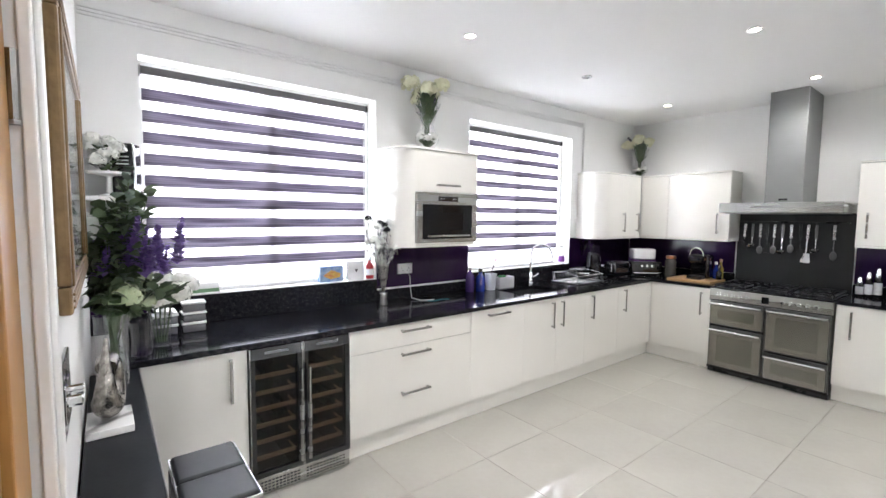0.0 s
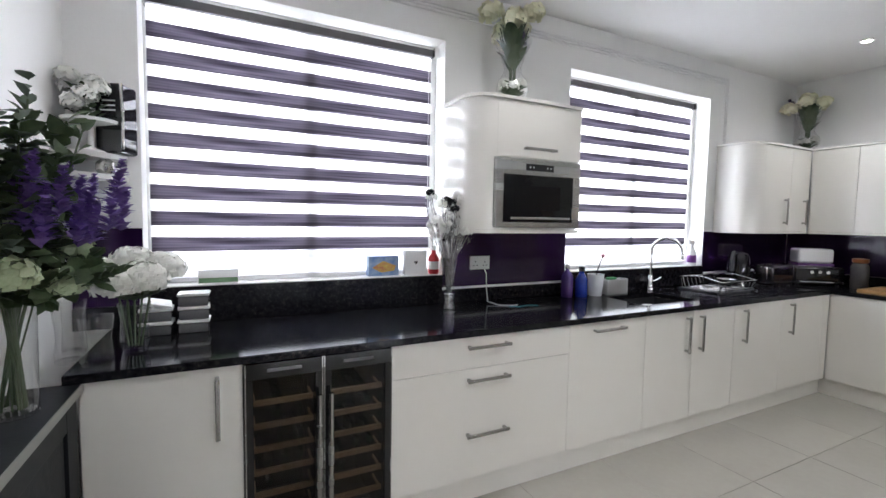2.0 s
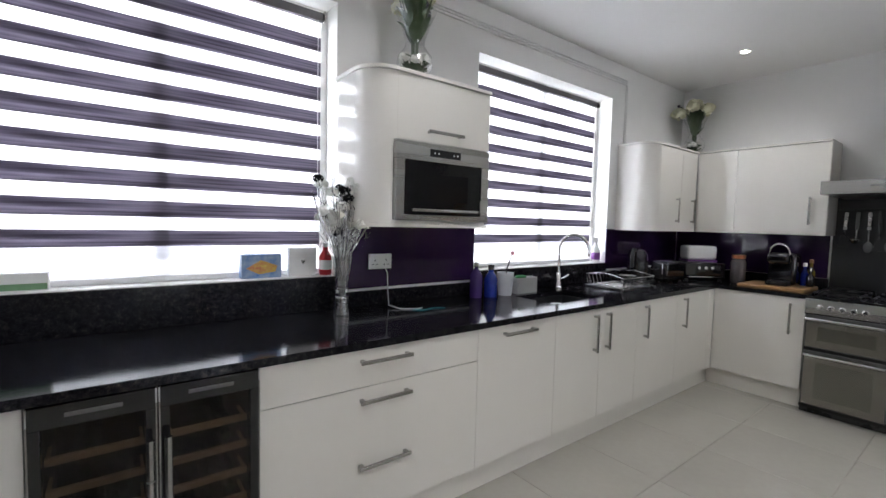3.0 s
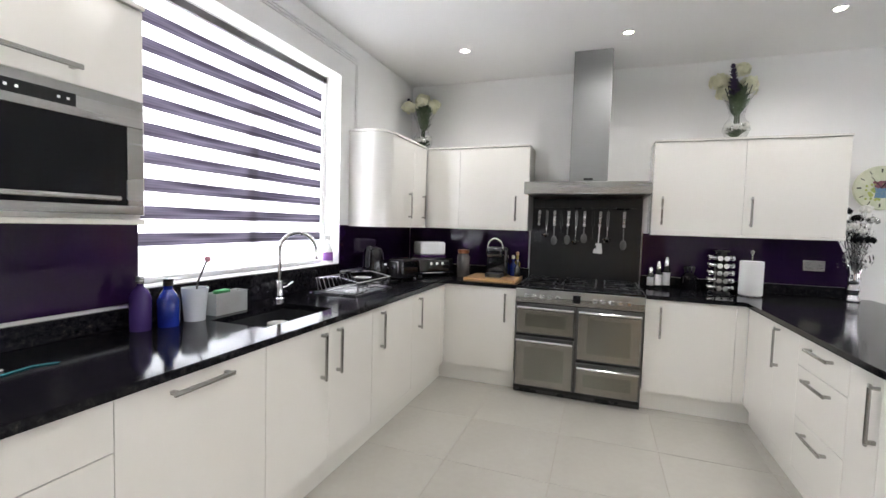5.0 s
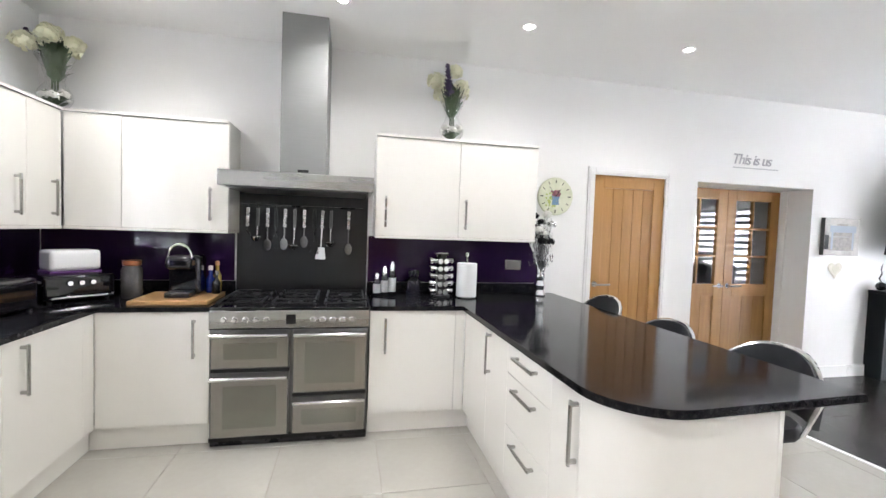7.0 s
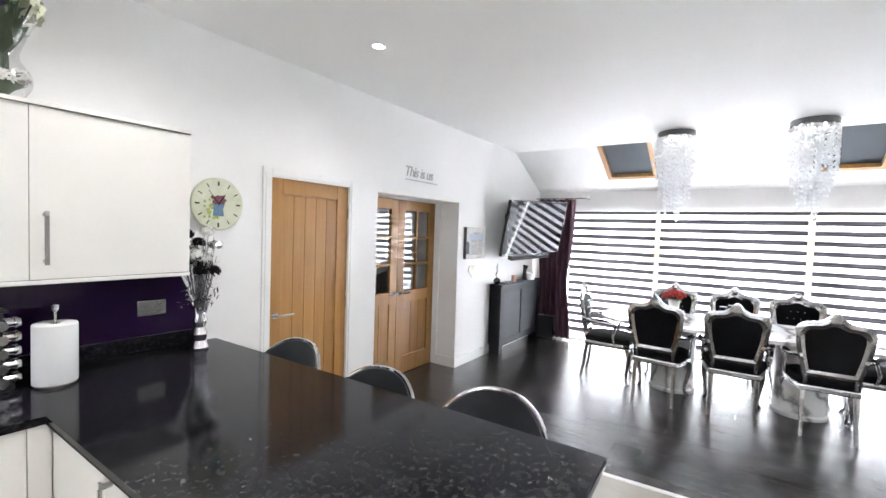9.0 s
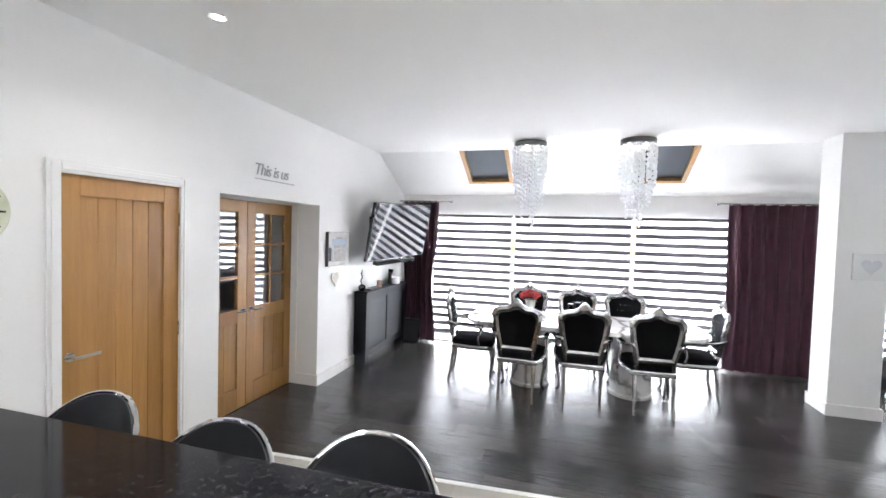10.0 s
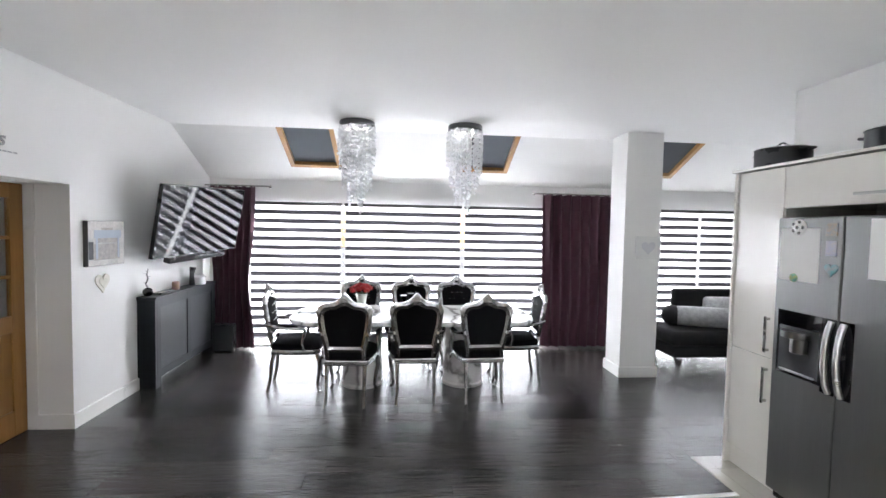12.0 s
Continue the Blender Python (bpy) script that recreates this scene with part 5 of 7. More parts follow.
# chaise sofa in the lounge
so = thing("chaise_sofa", pose(-0.55, -4.95, 0), "black chaise sofa with silver crushed velvet arm", "sofa")
SILVER_VELVET = mat("silver_crushed_velvet", (0.62, 0.62, 0.62), (0.36, 0.36, 0.37), rough=0.55, scale=18, fine=60, bump=0.3)
BLACK_CLOTH = mat("black_chenille", (0.016, 0.016, 0.017), (0.009, 0.009, 0.010), rough=0.85, scale=15, fine=200, bump=0.3)
bm = B()
box(bm, -0.95, 0.70, -0.30, 0.42, 0.11, 0.26, 0.03, 3)
part("base", bm, BLACK_CLOTH, so)
bm = B()
box(bm, -0.95, 0.72, -0.31, 0.44, 0.262, 0.44, 0.06, 4)
part("seat_cushion", bm, BLACK_CLOTH, so, "deep black seat cushion")
bm = B()
tube(bm, [(-0.55, 0.30, 0.57), (-0.2, 0.20, 0.575), (0.25, 0.02, 0.575), (0.40, -0.06, 0.57)], 0.135, 16, [0.9, 1, 1, 0.95])
part("arm_bolster", bm, SILVER_VELVET, so, "silver crushed velvet bolster")
for px, py in ((0.42, -0.07), (-0.58, 0.31)):
    bm = B()
    ball(bm, px, py, 0.57, 0.14, 1.0, 3)
    part("bolster_end", bm, BLACK_CLOTH, so)
bm = B()
box(bm, -0.95, 0.25, -0.42, -0.30, 0.26, 0.90, 0.05, 4)
part("backrest", bm, BLACK_CLOTH, so)
bm = B()
box(bm, -0.90, -0.15, -0.30, -0.16, 0.50, 0.80, 0.06, 4)
part("scatter_cushion", bm, SILVER_VELVET, so, "silver velvet scatter cushion")
for px, py in ((0.58, 0.34), (0.58, -0.22), (-0.85, 0.34), (-0.85, -0.22)):
    bm = B()
    lathe(bm, [(0, 0), (0.03, 0), (0.04, 0.03), (0.05, 0.07), (0.045, 0.109), (0, 0.109)], 14, px, py)
    part("foot", bm, CHROME, so, "turned chrome foot")


# bar stools
def bar_stool(x, y, a, dz):
    t = thing("bar_stool", pose(x, y, 0, 0, 0, a), "chrome bar stool with curved black leather back", "stool", "bar stools at the breakfast bar")
    bm = B()
    lathe(bm, [(0, 0), (0.205, 0), (0.21, 0.006), (0.19, 0.018), (0.06, 0.03), (0.035, 0.05), (0, 0.05)], 32)
    part("base", bm, CHROME, t)
    bm = B()
    lathe(bm, [(0.03, 0.045), (0.03, 0.36), (0.02, 0.365), (0.02, 0.615 + dz - 0.015), (0.05, 0.615 + dz - 0.005), (0, 0.615 + dz)], 16)
    part("column", bm, CHROME, t)
    bm = B()
    tube(bm, [(0.03, 0, 0.28), (0.13, 0.05, 0.28), (0.15, 0.15, 0.28), (0, 0.20, 0.28), (-0.15, 0.15, 0.28), (-0.13, 0.05, 0.28), (-0.03, 0, 0.28)], 0.009, 8)
    part("footrest", bm, CHROME, t)
    bm = B()
    prism(bm, arc(0, 0, 0.19, 0, 180, 14) + arc(-0.09, -0.10, 0.10, 180, 270, 6) + arc(0.09, -0.10, 0.10, 270, 360, 6), 0.615, 0.675, 0.015)
    part("seat", bm, LEATHER, t)
    bm = B()
    n, rows = 20, 8
    vs = {}
    for s in (0, 1):
        for i in range(n + 1):
            for j in range(rows + 1):
                u, v = i / n * 2 - 1, j / rows
                an = math.radians(-90 + 50 * u)
                r = 0.355 - s * 0.024 + 0.012 * v
                top = 0.985 - 0.165 * abs(u) ** 2.4
                z = 0.70 + (top - 0.70) * v
                vs[s, i, j] = bm.verts.new((r * math.cos(an), 0.115 + r * math.sin(an), z))
    for s in (0, 1):
        for i in range(n):
            for j in range(rows):
                bm.faces.new((vs[s, i, j], vs[s, i + 1, j], vs[s, i + 1, j + 1], vs[s, i, j + 1]))
    for i in range(n):
        for j in (0, rows):
            bm.faces.new((vs[0, i, j], vs[0, i + 1, j], vs[1, i + 1, j], vs[1, i, j]))
    for j in range(rows):
        for i in (0, n):
            bm.faces.new((vs[0, i, j], vs[0, i, j + 1], vs[1, i, j + 1], vs[1, i, j]))
    part("backrest", bm, LEATHER, t, "curved black leather back")
    bm = B()
    pts = []
    for i in range(25):
        u = i / 24 * 2 - 1
        an = math.radians(-90 + 51 * u)
        pts.append((0.36 * math.cos(an), 0.115 + 0.36 * math.sin(an), 0.988 - 0.165 * abs(u) ** 2.4))
    pts = [(pts[0][0] * 0.8, pts[0][1] + 0.02, 0.655)] + pts + [(pts[-1][0] * 0.8, pts[-1][1] + 0.02, 0.655)]
    tube(bm, pts, 0.011, 8)
    part("rim", bm, CHROME, t, "bright chrome rim")
    for ch in t.children:
        if ch.name.split(".")[0] in ("seat", "backrest", "rim"):
            ch.location = (0, 0, dz)
    return t


for x, y, a, dz in ((5.54, -0.14, 0, -0.02), (4.92, -0.19, 2, -0.075), (4.29, -0.255, 0, -0.06)):
    bar_stool(x, y, a, dz)


# ---- small kitchen things ----
def petals(bm, c, r, n, rnd, flat=0.8, size=1.0):
    """A flower head: overlapping small petals over a ball."""
    for k in range(n):
        z = 1 - 1.5 * (k + 0.5) / n
        a = k * 2.399963
        d = Vector((math.sqrt(max(0, 1 - z * z)) * math.cos(a), math.sqrt(max(0, 1 - z * z)) * math.sin(a), z * flat))
        p = Vector(c) + d * r * rnd.uniform(0.75, 1.0)
        n1 = (d + Vector((rnd.uniform(-0.4, 0.4), rnd.uniform(-0.4, 0.4), rnd.uniform(-0.2, 0.5)))).normalized()
        s = n1.orthogonal().normalized()
        u = n1.cross(s)
        w = r * rnd.uniform(0.28, 0.4) * size
        bm.faces.new([bm.verts.new(p + s * w), bm.verts.new(p + u * w * 0.8 + n1 * w * 0.25), bm.verts.new(p - s * w), bm.verts.new(p - u * w * 0.8 + n1 * w * 0.25)])


def leaf(bm, p, d, up, length, width):
    d = d.normalized()
    s = d.cross(up)
    s = s.normalized() if s.length > 1e-4 else d.orthogonal().normalized()
    n = s.cross(d)
    p0, p3 = p, p + d * length - n * length * 0.12
    m1, m2 = p + d * length * 0.35 + n * width * 0.12, p + d * length * 0.7 + n * width * 0.05
    v = [bm.verts.new(q) for q in (p0, m1 + s * width / 2, m2 + s * width * 0.42, p3, m2 - s * width * 0.42, m1 - s * width / 2)]
    c1, c2 = bm.verts.new(m1 - n * width * 0.1), bm.verts.new(m2 - n * width * 0.1)
    for q in ((v[0], v[1], c1), (v[1], v[2], c2, c1), (v[2], v[3], c2), (v[3], v[4], c2), (v[4], v[5], c1, c2), (v[5], v[0], c1)):
        bm.faces.new(q)


def flower_vase(x, y, z, seed, label):
    """A bulbous, waisted clear vase with white heads inside, broad leaves, cream roses and a violet spike."""
    rnd = random.Random(seed)
    t = thing("flower_vase", pose(x, y, z, 0, 0, seed * 40), label, "vase of flowers", "flower vases on the wall cabinets")
    bm = B()
    lathe(bm, [(0, 0.004), (0.05, 0.0), (0.07, 0.02), (0.096, 0.075), (0.09, 0.12), (0.055, 0.17), (0.05, 0.2), (0.075, 0.28), (0.112, 0.36)], 28)
    part("vase", bm, CLEAR, t, "waisted clear glass vase")
    for k in range(5):
        a = k * 1.26 + seed
        bm = B()
        petals(bm, (0.05 * math.cos(a), 0.05 * math.sin(a), 0.085 + 0.02 * (k % 2)), 0.040, 60, rnd)
        part("inner_bloom", bm, PETAL_WHITE, t)
    bm = B()
    for k in range(26):
        a, h = k * 2.4, 0.015 + 0.07 * (k % 5) / 5
        leaf(bm, Vector((0.02 * math.cos(a), 0.02 * math.sin(a), h)), Vector((math.cos(a), math.sin(a), 1.0)), Vector((0, 0, 1)), 0.075, 0.05)
    for k in range(30):
        a, h = k * 2.4 + seed, 0.18 + 0.2 * k / 30
        leaf(bm, Vector((0.02 * math.cos(a), 0.02 * math.sin(a), h)), Vector((0.7 * math.cos(a), 0.7 * math.sin(a), rnd.uniform(0.8, 1.8))), Vector((0, 0, 1)), rnd.uniform(0.10, 0.14), rnd.uniform(0.055, 0.075))
    for k in range(8):
        a = k * 0.785
        tube(bm, [(0.02 * math.cos(a), 0.02 * math.sin(a), 0.03), (0.016 * math.cos(a), 0.016 * math.sin(a), 0.2), (0.09 * math.cos(a), 0.09 * math.sin(a), 0.42)], 0.0035, 5)
    part("foliage", bm, LEAF, t)
    for k in range(6):
        a = k * 1.2566 + seed
        r, h = rnd.uniform(0.07, 0.15), rnd.uniform(0.38, 0.50)
        size = rnd.uniform(0.8, 1.1)
        bm = B()
        for ring, (pr, n) in enumerate(((0.030, 16), (0.052, 30), (0.074, 54))):
            petals(bm, (r * math.cos(a), r * math.sin(a), h + 0.02 - 0.006 * ring), pr * size, n, rnd, 0.85)
        part("bloom", bm, PETAL, t)
    bm = B()
    for k in range(110):
        f = k / 110
        p = Vector((0.06 + 0.15 * f, -0.02, 0.34 + 0.19 * f))
        leaf(bm, p, Vector((rnd.uniform(-1, 1), rnd.uniform(-1, 1), 0.5)), Vector((0, 0, 1)), 0.05 * (1.2 - 0.8 * f), 0.024)
    part("flower_spike", bm, VIOLET_SPIKE, t)
    return t


VIOLET_SPIKE = mat("dark_violet_spike", (0.06, 0.03, 0.10), (0.03, 0.03, 0.04), rough=0.7)
flower_vase(2.62, 3.47, 2.129, 1, "glass vase of cream blooms on the oven cabinet")
flower_vase(6.00, 3.49, 2.129, 2, "glass vase of cream blooms on the corner cabinet")
flower_vase(6.02, 0.80, 2.129, 4, "glass vase of cream blooms above purple splashback")

# tall vase of eucalyptus and lavender on the radiator cover
rnd = random.Random(9)
t = thing("eucalyptus_vase", pose(0.55, 2.83, 0.866), "tall glass vase of eucalyptus, lavender and hydrangea", "vase of flowers")
bm = B()
lathe(bm, [(0, 0.012), (0.05, 0.012), (0.052, 0.0), (0.056, 0.004), (0.058, 0.30), (0.062, 0.31)], 28)
part("vase", bm, CLEAR, t)
bm = B()
stems = []
for k in range(34):
    a, sp = rnd.uniform(0, 6.28), rnd.uniform(0.05, 1.0)
    ex, ey = 0.06 + 0.21 * sp * math.cos(a), 0.25 * sp * math.sin(a)
    ex = max(ex, -0.065)
    top = (ex, ey, rnd.uniform(0.48, 0.94) - 0.14 * sp)
    stems.append((Vector((0.03 * math.cos(a + 2.5), 0.03 * math.sin(a + 2.5), 0.02)), Vector((0.2 * ex, 0.18 * ey, 0.31)), Vector(top)))
    tube(bm, stems[-1], 0.0028, 5)
tagged(part("stem", bm, LEAF, t), kind="stuff")
bm = B()
for s0, s1, s2 in stems:
    for k in range(34):
        f = rnd.uniform(0.1, 1.0)
        p = s1.lerp(s2, f)
        d = Vector((rnd.uniform(-1, 1), rnd.uniform(-1, 1), rnd.uniform(-0.5, 0.9)))
        if p.x + d.x * 0.05 > -0.085:
            leaf(bm, p, d, Vector((rnd.uniform(-1, 1), rnd.uniform(-1, 1), 1)), rnd.uniform(0.04, 0.075), rnd.uniform(0.026, 0.05))
part("foliage", bm, LEAF, t)
bm = B()
for s0, s1, s2 in stems[:12]:
    for k in range(14):
        p = s1.lerp(s2, 0.55 + k * 0.04) + Vector((0, 0, 0.01))
        d = Vector((rnd.uniform(-1, 1), rnd.uniform(-1, 1), rnd.uniform(-0.2, 0.9)))
        if p.x + d.x * 0.05 > -0.085:
            leaf(bm, p, d, Vector((0, 0, 1)), 0.045, 0.04)
tagged(part("eucalyptus", bm, LEAF_GREY, t, "grey-green round eucalyptus leaves"), "grey-green round eucalyptus leaves", kind="stuff")
for k in range(22):
    bm = B()
    bx, by, bz = 0.11 + (0.07 + 0.07 * (k % 3) / 2) * math.cos(k * 1.1 + 0.4), (0.10 + 0.09 * (k % 3) / 2) * math.sin(k * 1.1 + 0.4), 0.47 + 0.04 * (k % 4)
    for j in range(60):
        f = j / 60
        leaf(bm, Vector((bx + 0.02 * f, by * (1 + 0.2 * f), bz + 0.13 * f)), Vector((rnd.uniform(-1, 1), rnd.uniform(-1, 1), 0.4)), Vector((0, 0, 1)), 0.046 * (1.15 - f), 0.024)
    part("lavender_spike", bm, LAVENDER, t)
for bx, by, bz in ((0.12, 0.02, 0.36), (0.05, -0.12, 0.40), (0.11, 0.13, 0.45), (0.0, -0.02, 0.52)):
    bm = B()
    petals(bm, (bx, by, bz), 0.055, 80, rnd)
    part("bloom", bm, mat("green_white_petal", (0.50, 0.55, 0.36), (0.26, 0.34, 0.18), rough=0.6), t)

# white hydrangeas in a glass vase on the worktop
t = thing("hydrangea_vase", pose(0.76, 3.27, 0.90), "white hydrangeas in a clear glass vase", "vase of flowers")
bm = B()
lathe(bm, [(0, 0.008), (0.04, 0.0), (0.05, 0.04), (0.045, 0.12), (0.055, 0.19)], 24)
part("vase", bm, CLEAR, t)
bm = B()
for k in range(5):
    tube(bm, [(0.01 * k - 0.02, 0, 0.02), (0.03 * k - 0.06, 0.02, 0.28)], 0.004, 5)
for k in range(20):
    a = k * 0.8
    leaf(bm, Vector((0.03 * math.cos(a), 0.03 * math.sin(a), 0.2)), Vector((math.cos(a), math.sin(a), 0.5)), Vector((0, 0, 1)), 0.08, 0.05)
part("foliage", bm, LEAF, t)
for bx, by, bz in ((0.0, 0.0, 0.34), (0.10, -0.02, 0.32), (-0.085, -0.03, 0.30), (0.05, 0.08, 0.31), (0.05, -0.11, 0.29), (-0.03, -0.13, 0.28)):
    bm = B()
    petals(bm, (bx, by, bz), 0.08, 420, rnd, 0.8, 0.52)
    part("bloom", bm, PETAL_WHITE, t)
for x, y, h, r in ((0.58, 3.20, 0.19, 0.045), (0.67, 3.14, 0.17, 0.05), (0.56, 3.33, 0.2, 0.04)):
    bm = B()
    lathe(bm, [(0, 0.012), (r * 0.9, 0.010), (r * 0.95, 0), (r, 0.01), (r * 0.85, h * 0.5), (r * 1.05, h)], 22)
    single("glass_jug", bm, CLEAR, pose(x, y, 0.90), "clear drinking glass jug on the worktop", "jug", "glass jugs")

# corner shelves with cake stand and pod holder
for z in (1.442, 1.596, 1.684):
    bm = B()
    prism(bm, [(XW + 0.001, YN - 0.001)] + [(XW + 0.001, YN - 0.21)] + arc(XW + 0.02, YN - 0.02, 0.20, 270, 360, 10) + [(XW + 0.22, YN - 0.001)], z - 0.022, z, 0.003)
    single("corner_shelf", bm, mat("pale_shelf", (0.62, 0.62, 0.6), rough=0.35), Matrix(), "pale grey quarter-round corner shelf", "shelf", "corner shelves")
t = thing("cake_stand", pose(0.575, 3.585, 1.685), "white two-tier cake stand carrying white flowers", "cake stand")
bm = B()
lathe(bm, [(0, 0), (0.05, 0), (0.05, 0.006), (0.014, 0.02), (0.012, 0.10), (0.02, 0.112), (0.095, 0.122), (0.10, 0.134), (0.094, 0.13), (0, 0.124)], 30)
part("stand", bm, WHITE, t)
t = thing("flower_bunch", pose(0.565, 3.585, 1.816), "low bunch of white roses with leaves", "flowers")
bm = B()
for k in range(60):
    a = rnd.uniform(0, 6.28)
    leaf(bm, Vector((0.04 * math.cos(a), 0.04 * math.sin(a), rnd.uniform(0, 0.12))), Vector((math.cos(a), math.sin(a), rnd.uniform(-0.2, 1.2))), Vector((0, 0, 1)), rnd.uniform(0.03, 0.055), 0.026)
part("foliage", bm, LEAF, t)
for k in range(9):
    a = k * 0.7
    bm = B()
    petals(bm, (0.06 * math.cos(a) * (k > 0), 0.06 * math.sin(a) * (k > 0), 0.10 + 0.035 * (k % 3) - 0.04 * (k > 5)), 0.046, 110, rnd, 0.85, 0.7)
    part("bloom", bm, PETAL_WHITE, t)
t = thing("coffee_pod_machine", pose(0.655, 3.64, 1.685, 0, 0, -20), "black coffee pod machine with chrome trim", "coffee machine")
bm = B()
prism(bm, [(-0.05, -0.055), (0.05, -0.055), (0.055, 0.05), (-0.055, 0.05)], 0, 0.30, 0.012)
part("body", bm, BLACK_GLOSS, t)
bm = B()
tube(bm, [(0.052, -0.05, 0.02), (0.058, -0.055, 0.15), (0.05, -0.05, 0.30)], 0.006, 8)
part("trim", bm, CHROME, t)
bm = B()
for k in range(3):
    box(bm, -0.03 + 0.004 * k, 0.03, -0.0575, -0.0555, 0.18 + 0.02 * k, 0.186 + 0.02 * k)
part("marking", bm, WHITE, t)
for x, z in ((0.56, 1.443), (0.62, 1.597)):
    bm = B()
    lathe(bm, [(0, 0), (0.03, 0), (0.038, 0.02), (0.034, 0.05), (0.02, 0.06), (0.02, 0.075), (0, 0.08)], 18)
    single("storage_pot", bm, STEEL, pose(x, 3.60, z), "small steel lidded pot on a shelf", "pot", "small pots")

# silver disc ornament on a white slab
bm = B()
box(bm, -0.065, 0.065, -0.095, 0.095, 0, 0.026, 0.003)
single("marble_slab", bm, MARBLE, pose(0.535, 2.42, 0.866), "white marble slab under a silver ornament", "slab")
bm = B()
pts, thick = [], []
for k in range(34):
    f = k / 33
    a = radians(95 + 385 * f)
    r = 0.072 if f > 0.12 else 0.072 + 0.55 * (0.12 - f)
    pts.append((0.0, r * math.cos(a) * 0.9, 0.118 + r * math.sin(a) * (1.0 + 0.15 * (f < 0.3))))
    thick.append(0.15 + 1.0 * min(1, f / 0.35) if f < 0.5 else 1.15 - 0.35 * (f - 0.5) / 0.5)
tube(bm, pts, 0.040, 14, thick)
single("ring_ornament", bm, mat("hammered_pewter", (0.52, 0.49, 0.45), (0.14, 0.13, 0.12), rough=0.24, metal=1, scale=45, fine=120, bump=0.5), pose(0.535, 2.44, 0.8935, 0, 0, -6), "hammered silver ring ornament on a marble slab", "ornament")

# picture and switch on the west wall
t = thing("framed_picture", pose(XW + 0.001, 1.763, 1.38, 0, 0, 90), "gilt framed picture behind reflecting glass", "picture")
for a, c, lo, hi in ((0, 0.99, 0, 0.06), (0, 0.99, 0.63, 0.69), (0, 0.06, 0.06, 0.63), (0.93, 0.99, 0.06, 0.63)):
    bm = B()
    box(bm, a, c, -0.026, -0.001, lo, hi, 0.006)
    for g in range(3):
        if c - a > 0.2:
            box(bm, a + 0.01, c - 0.01, -0.030, -0.025, lo + 0.012 + g * 0.014, lo + 0.018 + g * 0.014, 0.002)
        else:
            box(bm, a + 0.012 + g * 0.014, a + 0.018 + g * 0.014, -0.030, -0.025, lo, hi, 0.002)
    part("moulding", bm, GOLD, t, "carved gilt moulding")
bm = B()
box(bm, 0.055, 0.935, -0.012, -0.006, 0.055, 0.635)
part("mount", bm, PAPER, t)
bm = B()
box(bm, 0.12, 0.87, -0.0145, -0.0125, 0.13, 0.56)
part("print", bm, mat("blue_grey_print", (0.62, 0.66, 0.66), (0.30, 0.36, 0.38), rough=0.6, scale=6, fine=40), t)
bm = B()
box(bm, 0.055, 0.935, -0.022, -0.019, 0.055, 0.635)
part("glass", bm, CLEAR, t)
t = thing("light_switch", pose(XW + 0.001, 1.62, 1.10, 0, 0, 90), "polished dark mirror switch plate with two switches", "light switch")
bm = B()
box(bm, 0.01, 0.255, -0.008, 0.0, 0.04, 0.19, 0.002)
part("plate", bm, mat("dark_mirror", (0.12, 0.12, 0.13), rough=0.06, metal=1, bump=0), t)
for k in range(2):
    bm = B()
    box(bm, 0.065 + 0.07 * k, 0.125 + 0.07 * k, -0.012, -0.0085, 0.08, 0.15, 0.002)
    tube(bm, [(0.095 + 0.07 * k, -0.011, 0.115), (0.095 + 0.07 * k, -0.034, 0.115), (0.095 + 0.07 * k, -0.037, 0.115)], 0.012, 12, [1, 1, 0.7])
    part("rocker", bm, CHROME, t)

# recycling bin
t = thing("pedal_bin", pose(0.70, 2.05, 0), "black recycling bin with chrome rims", "bin")
bm = B()
box(bm, 0, 0.235, 0, 0.43, 0.0, 0.64, 0.02, 3)
part("body", bm, BLACK_PLASTIC, t)
for k in range(2):
    y0 = 0.012 + 0.208 * k
    bm = B()
    box(bm, 0.008, 0.227, y0, y0 + 0.198, 0.642, 0.672, 0.012, 3)
    part("lid", bm, LEATHER, t, "black moulded lid")
    bm = B()
    for a, c, d, e in ((0.0, 0.235, y0 - 0.006, y0 + 0.0), (0.0, 0.235, y0 + 0.198, y0 + 0.204), (0.0, 0.006, y0, y0 + 0.198), (0.229, 0.235, y0, y0 + 0.198)):
        box(bm, a, c, d, e, 0.641, 0.660, 0.002)
    part("rim", bm, CHROME, t)

# food boxes
TUB = mat("clear_food_tub", (0.15, 0.15, 0.16), (0.10, 0.10, 0.11), rough=0.15, bump=0, coat=0.3)
for sx, n in ((0.80, 2), (0.945, 3)):
    for k in range(n):
        t = thing("food_container", pose(sx, 3.52, 0.90 + k * 0.06, 0, 0, 4 * (k % 2) - 2), "stackable plastic food tub with white lid", "container", "stacked food tubs")
        bm = B()
        prism(bm, [(-0.058, -0.045), (0.058, -0.045), (0.058, 0.045), (-0.058, 0.045)], 0, 0.045, 0.008)
        part("tub", bm, TUB, t)
        bm = B()
        box(bm, -0.064, 0.064, -0.05, 0.05, 0.0455, 0.0595, 0.005)
        part("lid", bm, WHITE, t)
bm = B()
box(bm, -0.06, 0.06, -0.04, 0.04, -0.005, 0.005, 0.003)
single("loose_lid", bm, WHITE, pose(0.80, 3.51, 1.042, 12, 14, 10), "white tub lid lying loose on top", "lid")

